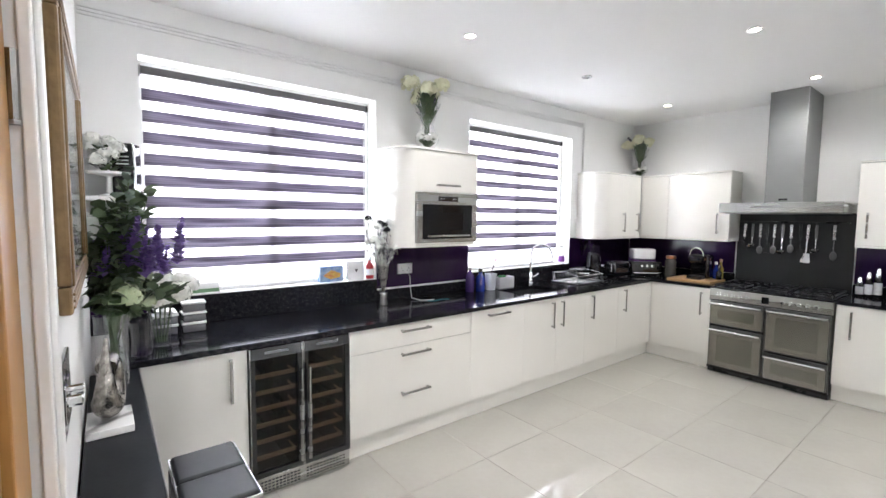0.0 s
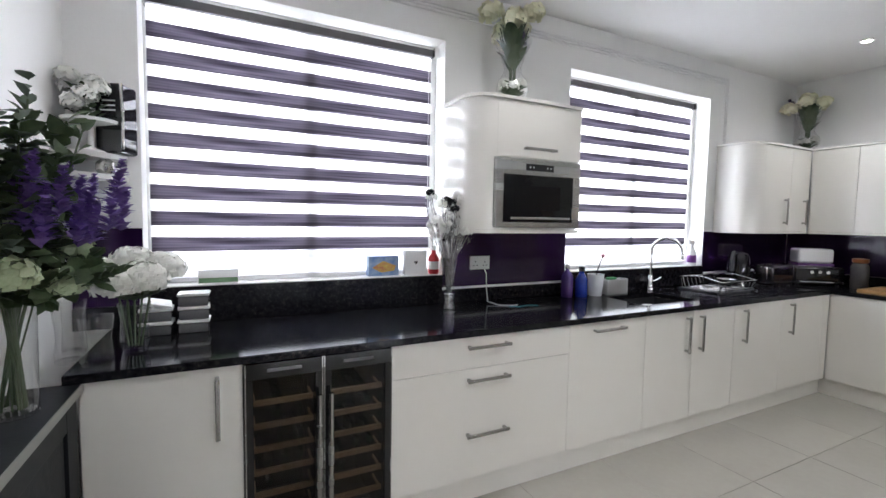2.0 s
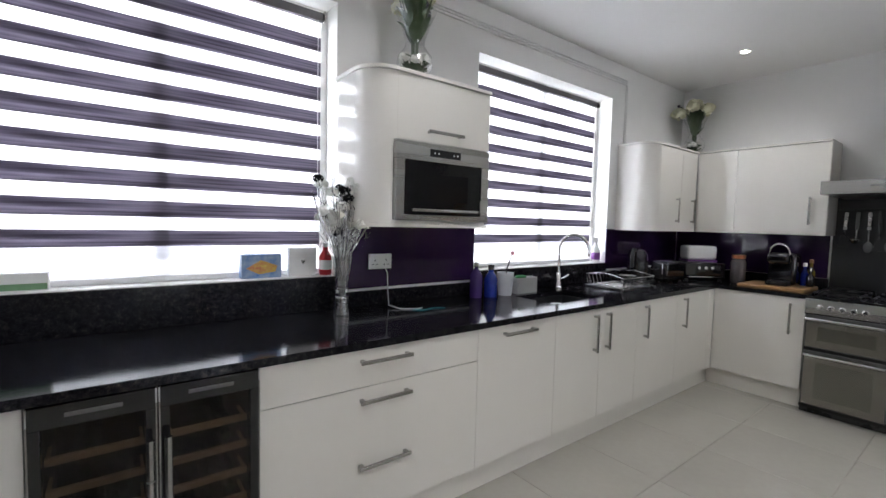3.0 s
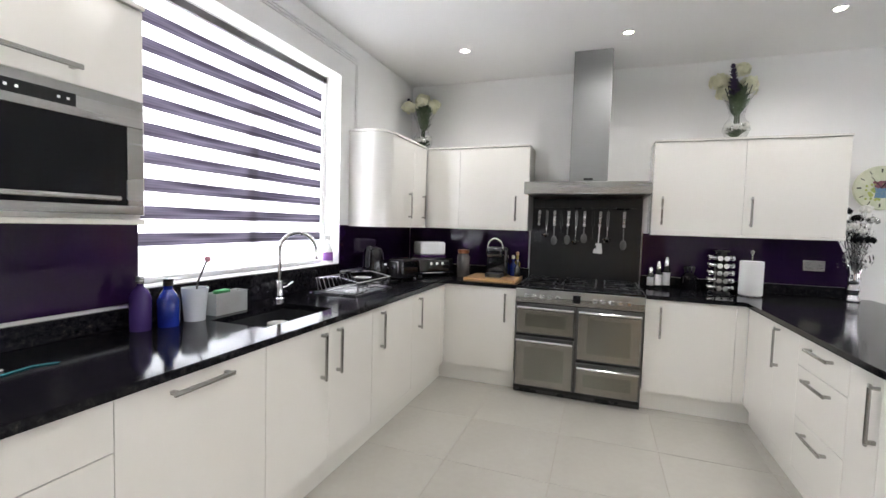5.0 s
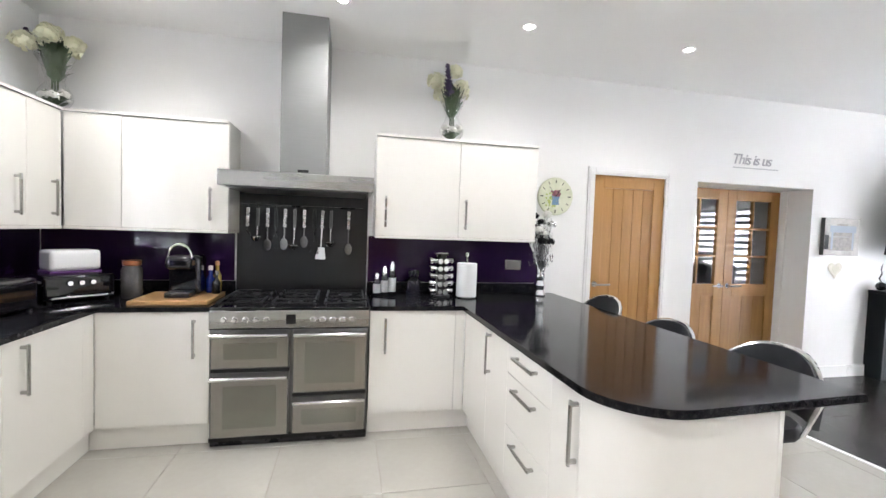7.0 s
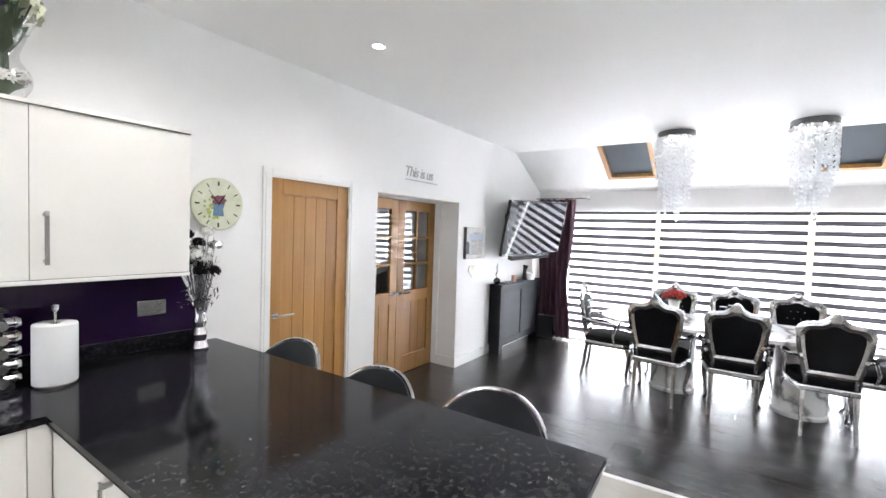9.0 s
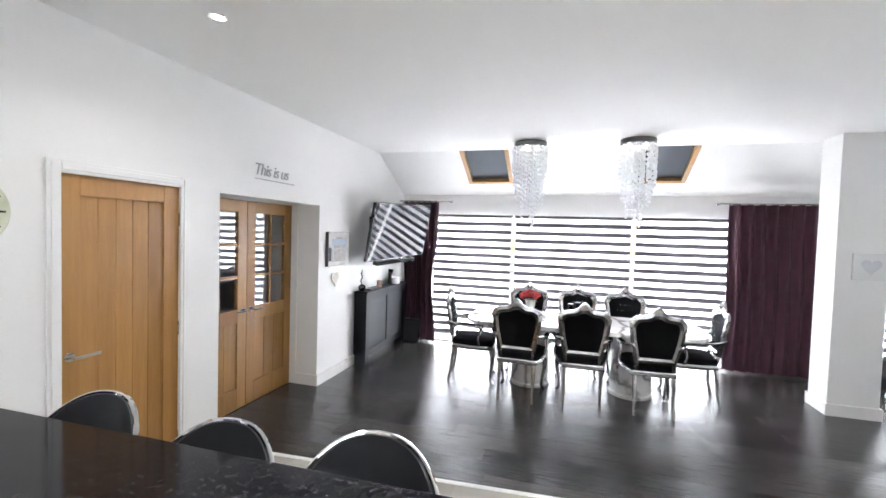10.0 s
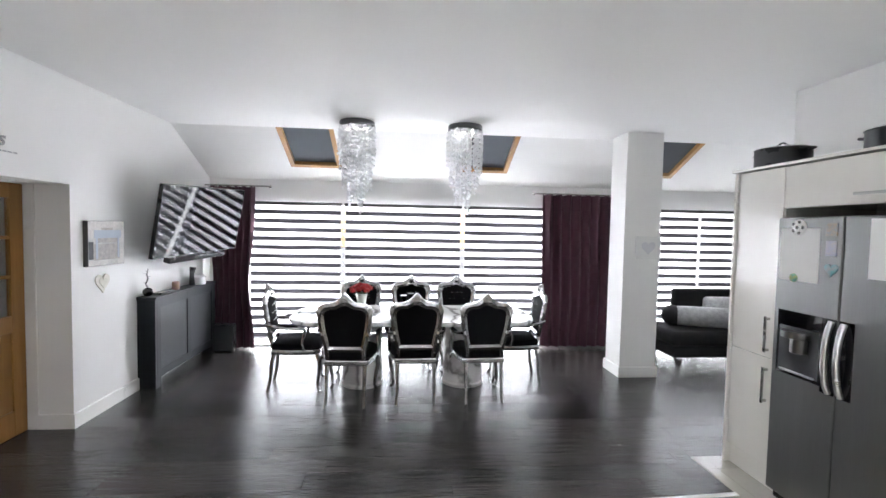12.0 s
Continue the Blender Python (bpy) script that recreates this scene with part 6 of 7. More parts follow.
# things on the sill
t = thing("tissue_box", pose(0.948, 3.735, 1.0845), "flat green and white tissue box on the sill", "box")
bm = B()
box(bm, 0, 0.185, 0, 0.06, 0, 0.068, 0.002)
part("carton", bm, PAPER, t)
bm = B()
box(bm, 0.004, 0.181, -0.0015, -0.0002, 0.004, 0.028)
part("label", bm, mat("green_print", (0.16, 0.30, 0.16), rough=0.5), t)
t = thing("snack_box", pose(1.825, 3.735, 1.0845, 0, 0, 2), "bright blue and yellow printed carton", "box")
bm = B()
box(bm, 0, 0.19, 0, 0.05, 0, 0.118, 0.002)
part("carton", bm, mat("blue_print", (0.05, 0.16, 0.42), (0.35, 0.42, 0.5), rough=0.4, scale=22, fine=60), t)
bm = B()
prism(bm, [(0.02, 0.05), (0.09, 0.09), (0.17, 0.06), (0.16, 0.03), (0.08, 0.02)], 0, 0.001, 0, Matrix(((1, 0, 0, 0), (0, 0, -1, -0.0002), (0, 1, 0, 0), (0, 0, 0, 1))))
part("print", bm, mat("yellow_print", (0.62, 0.48, 0.08), (0.45, 0.10, 0.05), rough=0.4, scale=30), t)
t = thing("white_card_box", pose(2.052, 3.735, 1.0845), "plain white box with a small grey mark", "box")
bm = B()
box(bm, 0, 0.145, 0, 0.04, 0, 0.148, 0.003)
part("carton", bm, PAPER, t)
bm = B()
prism(bm, [(0.06, 0.08), (0.0725, 0.06), (0.085, 0.08), (0.078, 0.086), (0.0725, 0.08), (0.067, 0.086)], 0, 0.001, 0, Matrix(((1, 0, 0, 0), (0, 0, -1, -0.0002), (0, 1, 0, 0), (0, 0, 0, 1))))
part("mark", bm, STEEL, t)
t = thing("red_bottle", pose(2.25, 3.745, 1.0845), "small red bottle with a white label on the sill", "bottle")
bm = B()
lathe(bm, [(0, 0), (0.03, 0), (0.033, 0.01), (0.033, 0.10), (0.014, 0.13), (0.014, 0.15), (0, 0.15)], 18)
part("body", bm, mat("red_plastic", (0.50, 0.02, 0.03), rough=0.3), t)
bm = B()
lathe(bm, [(0.016, 0.15), (0.016, 0.175), (0, 0.178)], 14)
part("cap", bm, WHITE, t)
bm = B()
lathe(bm, [(0.0335, 0.03), (0.0335, 0.08)], 18)
part("label", bm, PAPER, t)

# silver twig arrangement
t = thing("twig_vase", pose(2.25, 3.53, 0.90), "slim silver and glass vase of silvery twigs", "vase of twigs")
bm = B()
lathe(bm, [(0, 0), (0.04, 0), (0.042, 0.01), (0.032, 0.05), (0.04, 0.09), (0.038, 0.10), (0, 0.10)], 20)
part("base", bm, SILVER, t)
bm = B()
lathe(bm, [(0.03, 0.10), (0.034, 0.18), (0.05, 0.30), (0.048, 0.30), (0.03, 0.18)], 20)
part("vase", bm, CLEAR, t)
bm = B()
ends = []
for k in range(70):
    a, s = rnd.uniform(0, 6.28), rnd.uniform(0.05, 1)
    e = Vector((0.19 * s * math.cos(a), min(0.11 * s * math.sin(a), 0.09), rnd.uniform(0.42, 0.68)))
    ends.append(e)
    tube(bm, [(0.01 * math.cos(a), 0.01 * math.sin(a), 0.08), (0.25 * e.x, 0.25 * e.y, 0.30), e], 0.0018, 4)
part("twig", bm, SILVER, t)
bm = B()
for e in ends:
    for k in range(9):
        q = e * rnd.uniform(0.72, 1.0)
        leaf(bm, q, Vector((rnd.uniform(-1, 1), rnd.uniform(-1, 1), rnd.uniform(0, 1.2))), Vector((0, 0, 1)), rnd.uniform(0.02, 0.045), 0.006)
tagged(part("tinsel_leaf", bm, SILVER, t), "fine silvery leaflets", kind="stuff")
for k, e in enumerate(ends[:26]):
    bm = B()
    petals(bm, e, 0.036 if k % 3 else 0.028, 34, rnd)
    part("bloom", bm, PETAL_WHITE if k % 3 else VELVET, t)


def socket(m, label, material):
    t = thing("wall_socket", m, label, "socket", "wall sockets")
    bm = B()
    box(bm, 0, 0.147, -0.012, -0.0005, 0, 0.087, 0.003)
    part("plate", bm, material, t)
    for k in (0, 1):
        bm = B()
        x = 0.02 + 0.072 * k
        box(bm, x + 0.015, x + 0.021, -0.0128, -0.0122, 0.045, 0.055)
        box(bm, x, x + 0.01, -0.0128, -0.0122, 0.024, 0.029)
        box(bm, x + 0.026, x + 0.036, -0.0128, -0.0122, 0.024, 0.029)
        part("pin_hole", bm, FELT, t)
        bm = B()
        box(bm, x + 0.01, x + 0.026, -0.016, -0.0121, 0.062, 0.078, 0.002)
        part("switch", bm, material, t)
    return t


socket(pose(2.485, YN - 0.0095, 1.107), "white double wall socket on purple glass", WHITE)
socket(pose(XE - 0.0095, 0.235, 1.103, 0, 0, -90), "brushed steel double wall socket on purple glass", STEEL)
bm = B()
tube(bm, [(2.585, 3.685, 1.12), (2.59, 3.66, 1.08), (2.575, 3.63, 0.99), (2.555, 3.58, 0.915), (2.585, 3.50, 0.904), (2.665, 3.46, 0.904), (2.705, 3.47, 0.904)], 0.003, 6)
single("charger_cable", bm, WHITE, Matrix(), "thin white charger cable hanging to the worktop", "cable")
bm = B()
tube(bm, [(2.63, 3.45, 0.903), (2.68, 3.42, 0.903), (2.76, 3.44, 0.903), (2.82, 3.41, 0.903)], 0.0025, 6)
single("phone_lead", bm, mat("teal_plastic", (0.03, 0.25, 0.30), rough=0.4), Matrix(), "short teal lead lying on the worktop", "cable")


# round the sink
def bottle(x, y, z, prof, material, cap, label, name="bottle", cat="bottle", group=""):
    t = thing(name, pose(x, y, z), label, cat, group)
    bm = B()
    lathe(bm, prof, 20)
    part("body", bm, material, t)
    bm = B()
    lathe(bm, [(prof[-2][0] + 0.003, prof[-2][1]), (prof[-2][0] + 0.003, prof[-2][1] + 0.03), (0, prof[-2][1] + 0.034)], 14)
    part("cap", bm, cap, t)
    return t


bottle(3.22, 3.60, 0.90, [(0, 0), (0.04, 0), (0.042, 0.01), (0.042, 0.14), (0.03, 0.17), (0.012, 0.19), (0.012, 0.2), (0, 0.2)], mat("purple_plastic", (0.06, 0.03, 0.16), rough=0.25), STEEL, "dark purple drinks bottle by the sink")
bottle(3.325, 3.57, 0.90, [(0, 0), (0.042, 0), (0.045, 0.01), (0.045, 0.12), (0.03, 0.15), (0.018, 0.165), (0.018, 0.18), (0, 0.18)], BLUE_GLASS, BLACK_PLASTIC, "bright blue drinks bottle by the sink")
bm = B()
lathe(bm, [(0, 0.006), (0.045, 0.0), (0.058, 0.155), (0.055, 0.155), (0.042, 0.008), (0, 0.008)], 24)
single("utensil_beaker", bm, mat("frosted_plastic", (0.62, 0.64, 0.68), rough=0.3), pose(3.46, 3.57, 0.90), "frosted white beaker holding a brush", "beaker")
t = thing("washing_brush", pose(3.46, 3.57, 0.91), "thin dish brush leaning in the beaker", "brush")
bm = B()
tube(bm, [(0, 0, 0), (0.03, 0.02, 0.16), (0.10, 0.04, 0.26)], 0.005, 6)
part("handle", bm, BLACK_PLASTIC, t)
bm = B()
ball(bm, 0.11, 0.043, 0.27, 0.016)
part("bristle_head", bm, mat("pink_plastic", (0.5, 0.2, 0.25), rough=0.5), t)
t = thing("sink_caddy", pose(3.56, 3.545, 0.90), "brushed steel caddy holding green sponges", "caddy")
bm = B()
for a, c, d, e, lo, hi in ((0, 0.20, 0, 0.004, 0, 0.11), (0, 0.20, 0.07, 0.074, 0, 0.11), (0, 0.004, 0.004, 0.07, 0, 0.11), (0.196, 0.20, 0.004, 0.07, 0, 0.11), (0.004, 0.196, 0.004, 0.07, 0, 0.005)):
    box(bm, a, c, d, e, lo, hi)
part("box", bm, mat("pale_satin_steel", (0.60, 0.60, 0.60), (0.5, 0.5, 0.5), rough=0.4, metal=0.5, scale=10, fine=120), t)
bm = B()
box(bm, 0.02, 0.1, 0.01, 0.05, 0.006, 0.125, 0.008)
part("sponge", bm, mat("green_sponge", (0.05, 0.22, 0.08), rough=0.9, fine=200, bump=0.5), t)
t = thing("dish_rack", pose(4.40, 3.24, 0.90), "chrome wire dish rack with bowls", "dish rack")
for k in range(9):
    bm = B()
    x = 0.02 + 0.05 * k
    tube(bm, [(x, 0.0, 0.09), (x + 0.003, 0.02, 0.02), (x, 0.30, 0.02), (x, 0.33, 0.10)], 0.0028, 6)
    part("wire", bm, CHROME, t)
for z, y in ((0.09, 0.0), (0.10, 0.33), (0.02, 0.1), (0.02, 0.25)):
    bm = B()
    tube(bm, [(-0.01, y, z), (0.45, y, z)], 0.004, 6)
    part("rail", bm, CHROME, t)
for x in (0.0, 0.44):
    bm = B()
    tube(bm, [(x, 0.02, 0.0), (x, 0.0, 0.09), (x, 0.165, 0.12), (x, 0.33, 0.10), (x, 0.31, 0.0)], 0.004, 6)
    part("end_wire", bm, CHROME, t)
bm = B()
box(bm, -0.02, 0.46, -0.01, 0.34, 0.0, 0.012, 0.005)
part("drip_tray", bm, BLACK_PLASTIC, t)
bm = B()
lathe(bm, [(0, 0), (0.04, 0.004), (0.075, 0.06), (0.072, 0.06), (0.038, 0.01), (0, 0.008)], 24)
single("steel_bowl", bm, STEEL, pose(4.72, 3.40, 0.926), "small upturned steel bowl in the rack", "bowl")
t = thing("spray_bottle", pose(4.80, 3.76, 1.0645), "white and purple cleaning spray on the sill", "spray bottle")
bm = B()
lathe(bm, [(0, 0), (0.035, 0), (0.038, 0.01), (0.038, 0.10), (0.015, 0.15), (0.014, 0.18), (0, 0.18)], 18)
part("body", bm, WHITE, t)
bm = B()
lathe(bm, [(0.0385, 0.02), (0.0385, 0.085)], 18)
part("label", bm, mat("violet_print", (0.20, 0.05, 0.30), rough=0.4), t)
bm = B()
box(bm, -0.055, 0.025, -0.012, 0.012, 0.18, 0.215, 0.006)
box(bm, -0.045, -0.035, -0.006, 0.006, 0.14, 0.18, 0.002)
part("trigger", bm, WHITE, t)

# appliances along the corner
t = thing("kettle", pose(5.09, 3.52, 0.90) @ Matrix.Scale(1.22, 4), "glossy black electric kettle", "kettle")
bm = B()
lathe(bm, [(0, 0), (0.075, 0), (0.078, 0.02), (0.074, 0.024), (0.076, 0.10), (0.066, 0.20), (0.057, 0.225), (0.03, 0.238), (0, 0.242)], 40)
part("body", bm, BLACK_GLOSS, t)
bm = B()
tube(bm, [(-0.05, -0.01, 0.23), (-0.10, -0.02, 0.24), (-0.125, -0.025, 0.18), (-0.11, -0.02, 0.08), (-0.075, -0.012, 0.05)], 0.013, 10)
part("handle", bm, BLACK_PLASTIC, t)
bm = B()
prism(bm, [(0.055, -0.02), (0.105, 0), (0.055, 0.02)], 0.17, 0.22, 0.004)
part("spout", bm, BLACK_GLOSS, t)
bm = B()
lathe(bm, [(0.0785, 0.003), (0.0785, 0.014)], 40)
part("base_ring", bm, CHROME, t)
t = thing("toaster", pose(5.34, 3.37, 0.90, 0, 0, -8), "black and chrome two-slot toaster", "toaster")
bm = B()
box(bm, -0.14, 0.14, -0.085, 0.085, 0.012, 0.19, 0.03, 4)
part("body", bm, BLACK_GLOSS, t)
for s in (-1, 1):
    bm = B()
    box(bm, -0.11, 0.11, s * 0.035 - 0.015, s * 0.035 + 0.015, 0.1885, 0.193, 0.001)
    part("slot", bm, CHROME, t)
for ex in (-0.148, 0.1395):
    bm = B()
    box(bm, ex, ex + 0.0085, -0.05, 0.05, 0.03, 0.17, 0.004)
    part("end_plate", bm, CHROME, t)
bm = B()
box(bm, -0.165, -0.149, -0.018, 0.018, 0.11, 0.125, 0.003)
part("lever", bm, BLACK_PLASTIC, t)
for fx in (-0.1, 0.1):
    for fy in (-0.06, 0.06):
        bm = B()
        lathe(bm, [(0, 0), (0.012, 0), (0.012, 0.013), (0, 0.013)], 10, fx, fy)
        part("foot", bm, BLACK_PLASTIC, t)
t = thing("toaster_oven", pose(5.86, 3.32, 0.90, 0, 0, -42), "black table-top grill with chrome handle", "grill")
bm = B()
box(bm, -0.19, 0.19, -0.13, 0.13, 0.012, 0.17, 0.02, 3)
part("body", bm, BLACK_GLOSS, t)
bm = B()
tube(bm, [(-0.16, -0.131, 0.04), (-0.16, -0.165, 0.035), (0.16, -0.165, 0.035), (0.16, -0.131, 0.04)], 0.009, 8)
part("handle", bm, CHROME, t)
for k in range(3):
    bm = B()
    lathe(bm, [(0, 0.012), (0.014, 0.012), (0.016, 0)], 14)
    o = part("dial", bm, CHROME, t)
    o.matrix_basis = pose(-0.06 + 0.06 * k, -0.1305, 0.12, 90)
for fx in (-0.15, 0.15):
    for fy in (-0.1, 0.1):
        bm = B()
        lathe(bm, [(0, 0), (0.014, 0), (0.014, 0.013), (0, 0.013)], 10, fx, fy)
        part("foot", bm, BLACK_PLASTIC, t)
t = thing("bread_bin", pose(5.88, 3.34, 1.0715, 0, 0, -42), "white box with a purple base on the grill", "storage box")
bm = B()
box(bm, -0.135, 0.135, -0.09, 0.09, 0.021, 0.15, 0.022, 4)
part("lid", bm, WHITE, t)
bm = B()
box(bm, -0.138, 0.138, -0.093, 0.093, 0, 0.02, 0.006)
part("base", bm, mat("plum_plastic", (0.10, 0.02, 0.16), rough=0.3), t)
t = thing("storage_jar", pose(5.91, 3.00, 0.90), "tall dark glass jar with copper lid", "jar")
bm = B()
lathe(bm, [(0, 0), (0.06, 0), (0.065, 0.01), (0.065, 0.19), (0.05, 0.22), (0, 0.22)], 24)
part("jar", bm, mat("dark_jar", (0.04, 0.04, 0.045), (0.09, 0.08, 0.07), rough=0.1, coat=0.3), t)
bm = B()
lathe(bm, [(0.05, 0.221), (0.055, 0.225), (0.055, 0.255), (0, 0.262)], 24)
part("lid", bm, mat("copper_lid", (0.42, 0.16, 0.07), rough=0.3, metal=0.8), t)
bm = B()
box(bm, 5.60, 6.02, 2.445, 2.90, 0.9005, 0.93, 0.006)
single("chopping_board", bm, BOARD, Matrix(), "thick bamboo board under a coffee machine", "chopping board")
t = thing("coffee_machine", pose(5.86, 2.66, 0.9305, 0, 0, -90), "glossy black capsule coffee machine", "coffee machine")
bm = B()
box(bm, -0.10, 0.10, -0.02, 0.14, 0.0, 0.27, 0.03, 4)
part("body", bm, BLACK_GLOSS, t)
bm = B()
box(bm, -0.08, 0.08, -0.14, -0.019, 0.18, 0.27, 0.03, 4)
part("brew_head", bm, BLACK_GLOSS, t)
bm = B()
box(bm, -0.075, 0.075, -0.15, -0.021, 0.0, 0.035, 0.008)
part("drip_tray", bm, BLACK_PLASTIC, t)
bm = B()
tube(bm, [(0.07 * math.cos(math.pi * q / 12), -0.09 - 0.01 * math.sin(math.pi * q / 12), 0.262 + 0.085 * math.sin(math.pi * q / 12)) for q in range(13)], 0.008, 8)
part("lever", bm, CHROME, t)
for k, (yy, h, m_) in enumerate(((2.50, 0.19, mat("olive_oil", (0.30, 0.22, 0.05), rough=0.12)), (2.53, 0.16, BLUE_GLASS), (2.48, 0.13, BLACK_GLOSS))):
    bottle(6.02 - 0.05 * k, yy, 0.9305, [(0, 0), (0.026, 0), (0.028, 0.008), (0.028, h * 0.6), (0.012, h * 0.8), (0.012, h), (0, h)], m_, [BOARD, WHITE, STEEL][k], ["golden oil bottle on the board", "small blue bottle on the board", "small black bottle on the board"][k])

# rail of utensils
t = thing("utensil_rail", pose(XE - 0.013, 2.38, 1.575, 0, 0, -90), "black hanging rail behind the cooker", "rail")
bm = B()
tube(bm, [(0, -0.03, 0), (0.91, -0.03, 0)], 0.007, 10)
part("bar", bm, BLACK_PLASTIC, t)
for x in (0.02, 0.89):
    bm = B()
    tube(bm, [(x, -0.03, 0), (x, 0.0, 0)], 0.006, 8)
    part("bracket", bm, BLACK_PLASTIC, t)
KINDS = ["spatula", "ladle", "spoon", "spatula", "spoon", "ladle", "spoon", "spatula", "slice", "ladle", "spoon"]
UTENSIL_LABELS = {"spatula": "black nylon spatula with a steel handle", "ladle": "round steel ladle hanging from the rail", "spoon": "long steel serving spoon on a hook",
                  "slice": "broad white fish slice hanging low"}
for k, kind in enumerate(KINDS):
    x = [0.05, 0.12, 0.19, 0.25, 0.32, 0.39, 0.46, 0.535, 0.60, 0.665, 0.80][k]
    L = [0.26, 0.27, 0.30, 0.28, 0.29, 0.33, 0.27, 0.32, 0.36, 0.30, 0.32][k]
    t = thing("kitchen_utensil", pose(XE - 0.045, 2.38 - x, 1.57, 0, 2 - k % 4, -90), UTENSIL_LABELS[kind], "utensil", "hanging utensils")
    bm = B()
    tube(bm, [(0, 0.006, 0.012), (0, -0.002, 0.016), (0, -0.008, 0.0), (0, 0, -0.02)], 0.003, 6)
    part("hook", bm, BLACK_PLASTIC, t)
    bm = B()
    box(bm, -0.012, 0.012, -0.005, 0.005, -0.16, -0.018, 0.004)
    part("handle", bm, (STEEL, DARK_STEEL, STEEL, BLACK_PLASTIC)[k % 4], t)
    bm = B()
    tube(bm, [(0, 0, -0.16), (0, 0, -L + 0.04)], 0.005, 6)
    if kind == "ladle":
        lathe(bm, [(0, -0.035), (0.022, -0.030), (0.038, -0.012), (0.042, 0.004), (0.039, 0.004), (0.035, -0.010), (0.02, -0.026), (0, -0.031)], 16, 0, -0.035, -L + 0.03)
    elif kind == "spoon":
        bmesh.ops.create_uvsphere(bm, u_segments=12, v_segments=8, radius=0.034, matrix=Matrix.Translation((0, 0, -L)) @ Matrix.Diagonal((0.85, 0.22, 1.35, 1)))
    else:
        w = 0.034 if kind == "spatula" else 0.04
        prism(bm, [(-w * 0.7, 0.05), (w * 0.7, 0.05), (w, -0.035), (w * 0.9, -0.045), (-w * 0.9, -0.045), (-w, -0.035)], -0.002, 0.002, 0.0015, Matrix.Translation((0, 0, -L)) @ Matrix.Rotation(math.pi / 2, 4, "X"))
    part("head", bm, {"spatula": BLACK_PLASTIC, "slice": WHITE, "spoon": DARK_STEEL}.get(kind, STEEL), t)

# right of the cooker
for k, (yy, h) in enumerate(((1.345, 0.18), (1.285, 0.23), (1.225, 0.27))):
    t = thing("condiment_mill", pose(6.04, yy + 0.008, 0.90), "black condiment bottle with pale label and steel top", "mill", "condiment mills")
    bm = B()
    lathe(bm, [(0, 0), (0.026, 0), (0.028, 0.008), (0.028, h * 0.62), (0.02, h * 0.72), (0, h * 0.72)], 20)
    part("body", bm, BLACK_GLOSS, t)
    bm = B()
    lathe(bm, [(0.0285, h * 0.12), (0.029, h * 0.14), (0.029, h * 0.5), (0.0285, h * 0.52)], 20)
    part("label", bm, mat("silver_label", (0.62, 0.62, 0.62), rough=0.35, metal=0.4), t)
    bm = B()
    lathe(bm, [(0.0205, h * 0.721), (0.021, h * 0.78), (0.017, h * 0.92), (0.01, h), (0, h)], 18)
    part("top", bm, CHROME, t)
t = thing("black_caddy", pose(6.05, 1.06, 0.90), "squat black canister with round lids", "canister")
bm = B()
lathe(bm, [(0, 0), (0.055, 0), (0.06, 0.01), (0.06, 0.12), (0.03, 0.15), (0, 0.15)], 22)
part("body", bm, BLACK_GLOSS, t)
for dy in (-0.03, 0.0, 0.03):
    bm = B()
    lathe(bm, [(0, 0.205), (0.012, 0.20), (0.016, 0.185), (0.012, 0.17), (0.006, 0.15), (0.006, 0.13)], 12, 0, dy)
    part("stopper", bm, BLACK_PLASTIC, t)
t = thing("spice_carousel", pose(6.02, 0.845, 0.90), "black revolving rack of chrome-lidded spice jars", "spice rack")
bm = B()
lathe(bm, [(0, 0), (0.075, 0), (0.075, 0.012), (0, 0.014)], 24)
box(bm, -0.035, 0.035, -0.035, 0.035, 0.013, 0.335, 0.004)
box(bm, -0.05, 0.05, -0.05, 0.05, 0.335, 0.345, 0.003)
part("frame", bm, BLACK_PLASTIC, t)
for r in range(5):
    for k, (dx, dy, rz) in enumerate(((-1, 0, -90), (0, -1, 0), (0, 1, 180), (1, 0, 90))):
        for s in (-1, 1):
            bm = B()
            lathe(bm, [(0.0, 0.055), (0.02, 0.055), (0.022, 0.05), (0.022, 0.035), (0.018, 0.033), (0.018, 0.0), (0, 0)], 14)
            j = part("spice_jar", bm, CHROME, t)
            j.matrix_basis = pose(0, 0, 0.045 + r * 0.06, 0, 0, rz) @ pose(s * 0.022 if k else s * 0.022, -0.036, 0, 90)
t = thing("kitchen_roll", pose(5.93, 0.655, 0.90), "white kitchen roll on a steel stand", "kitchen roll")
bm = B()
lathe(bm, [(0, 0), (0.075, 0), (0.075, 0.008), (0.006, 0.012), (0.006, 0.33), (0.012, 0.335), (0.012, 0.355), (0, 0.36)], 24)
part("stand", bm, STEEL, t)
bm = B()
lathe(bm, [(0.02, 0.0135), (0.078, 0.0135), (0.08, 0.018), (0.08, 0.272), (0.077, 0.276), (0.02, 0.276)], 30)
part("paper_roll", bm, PAPER, t)

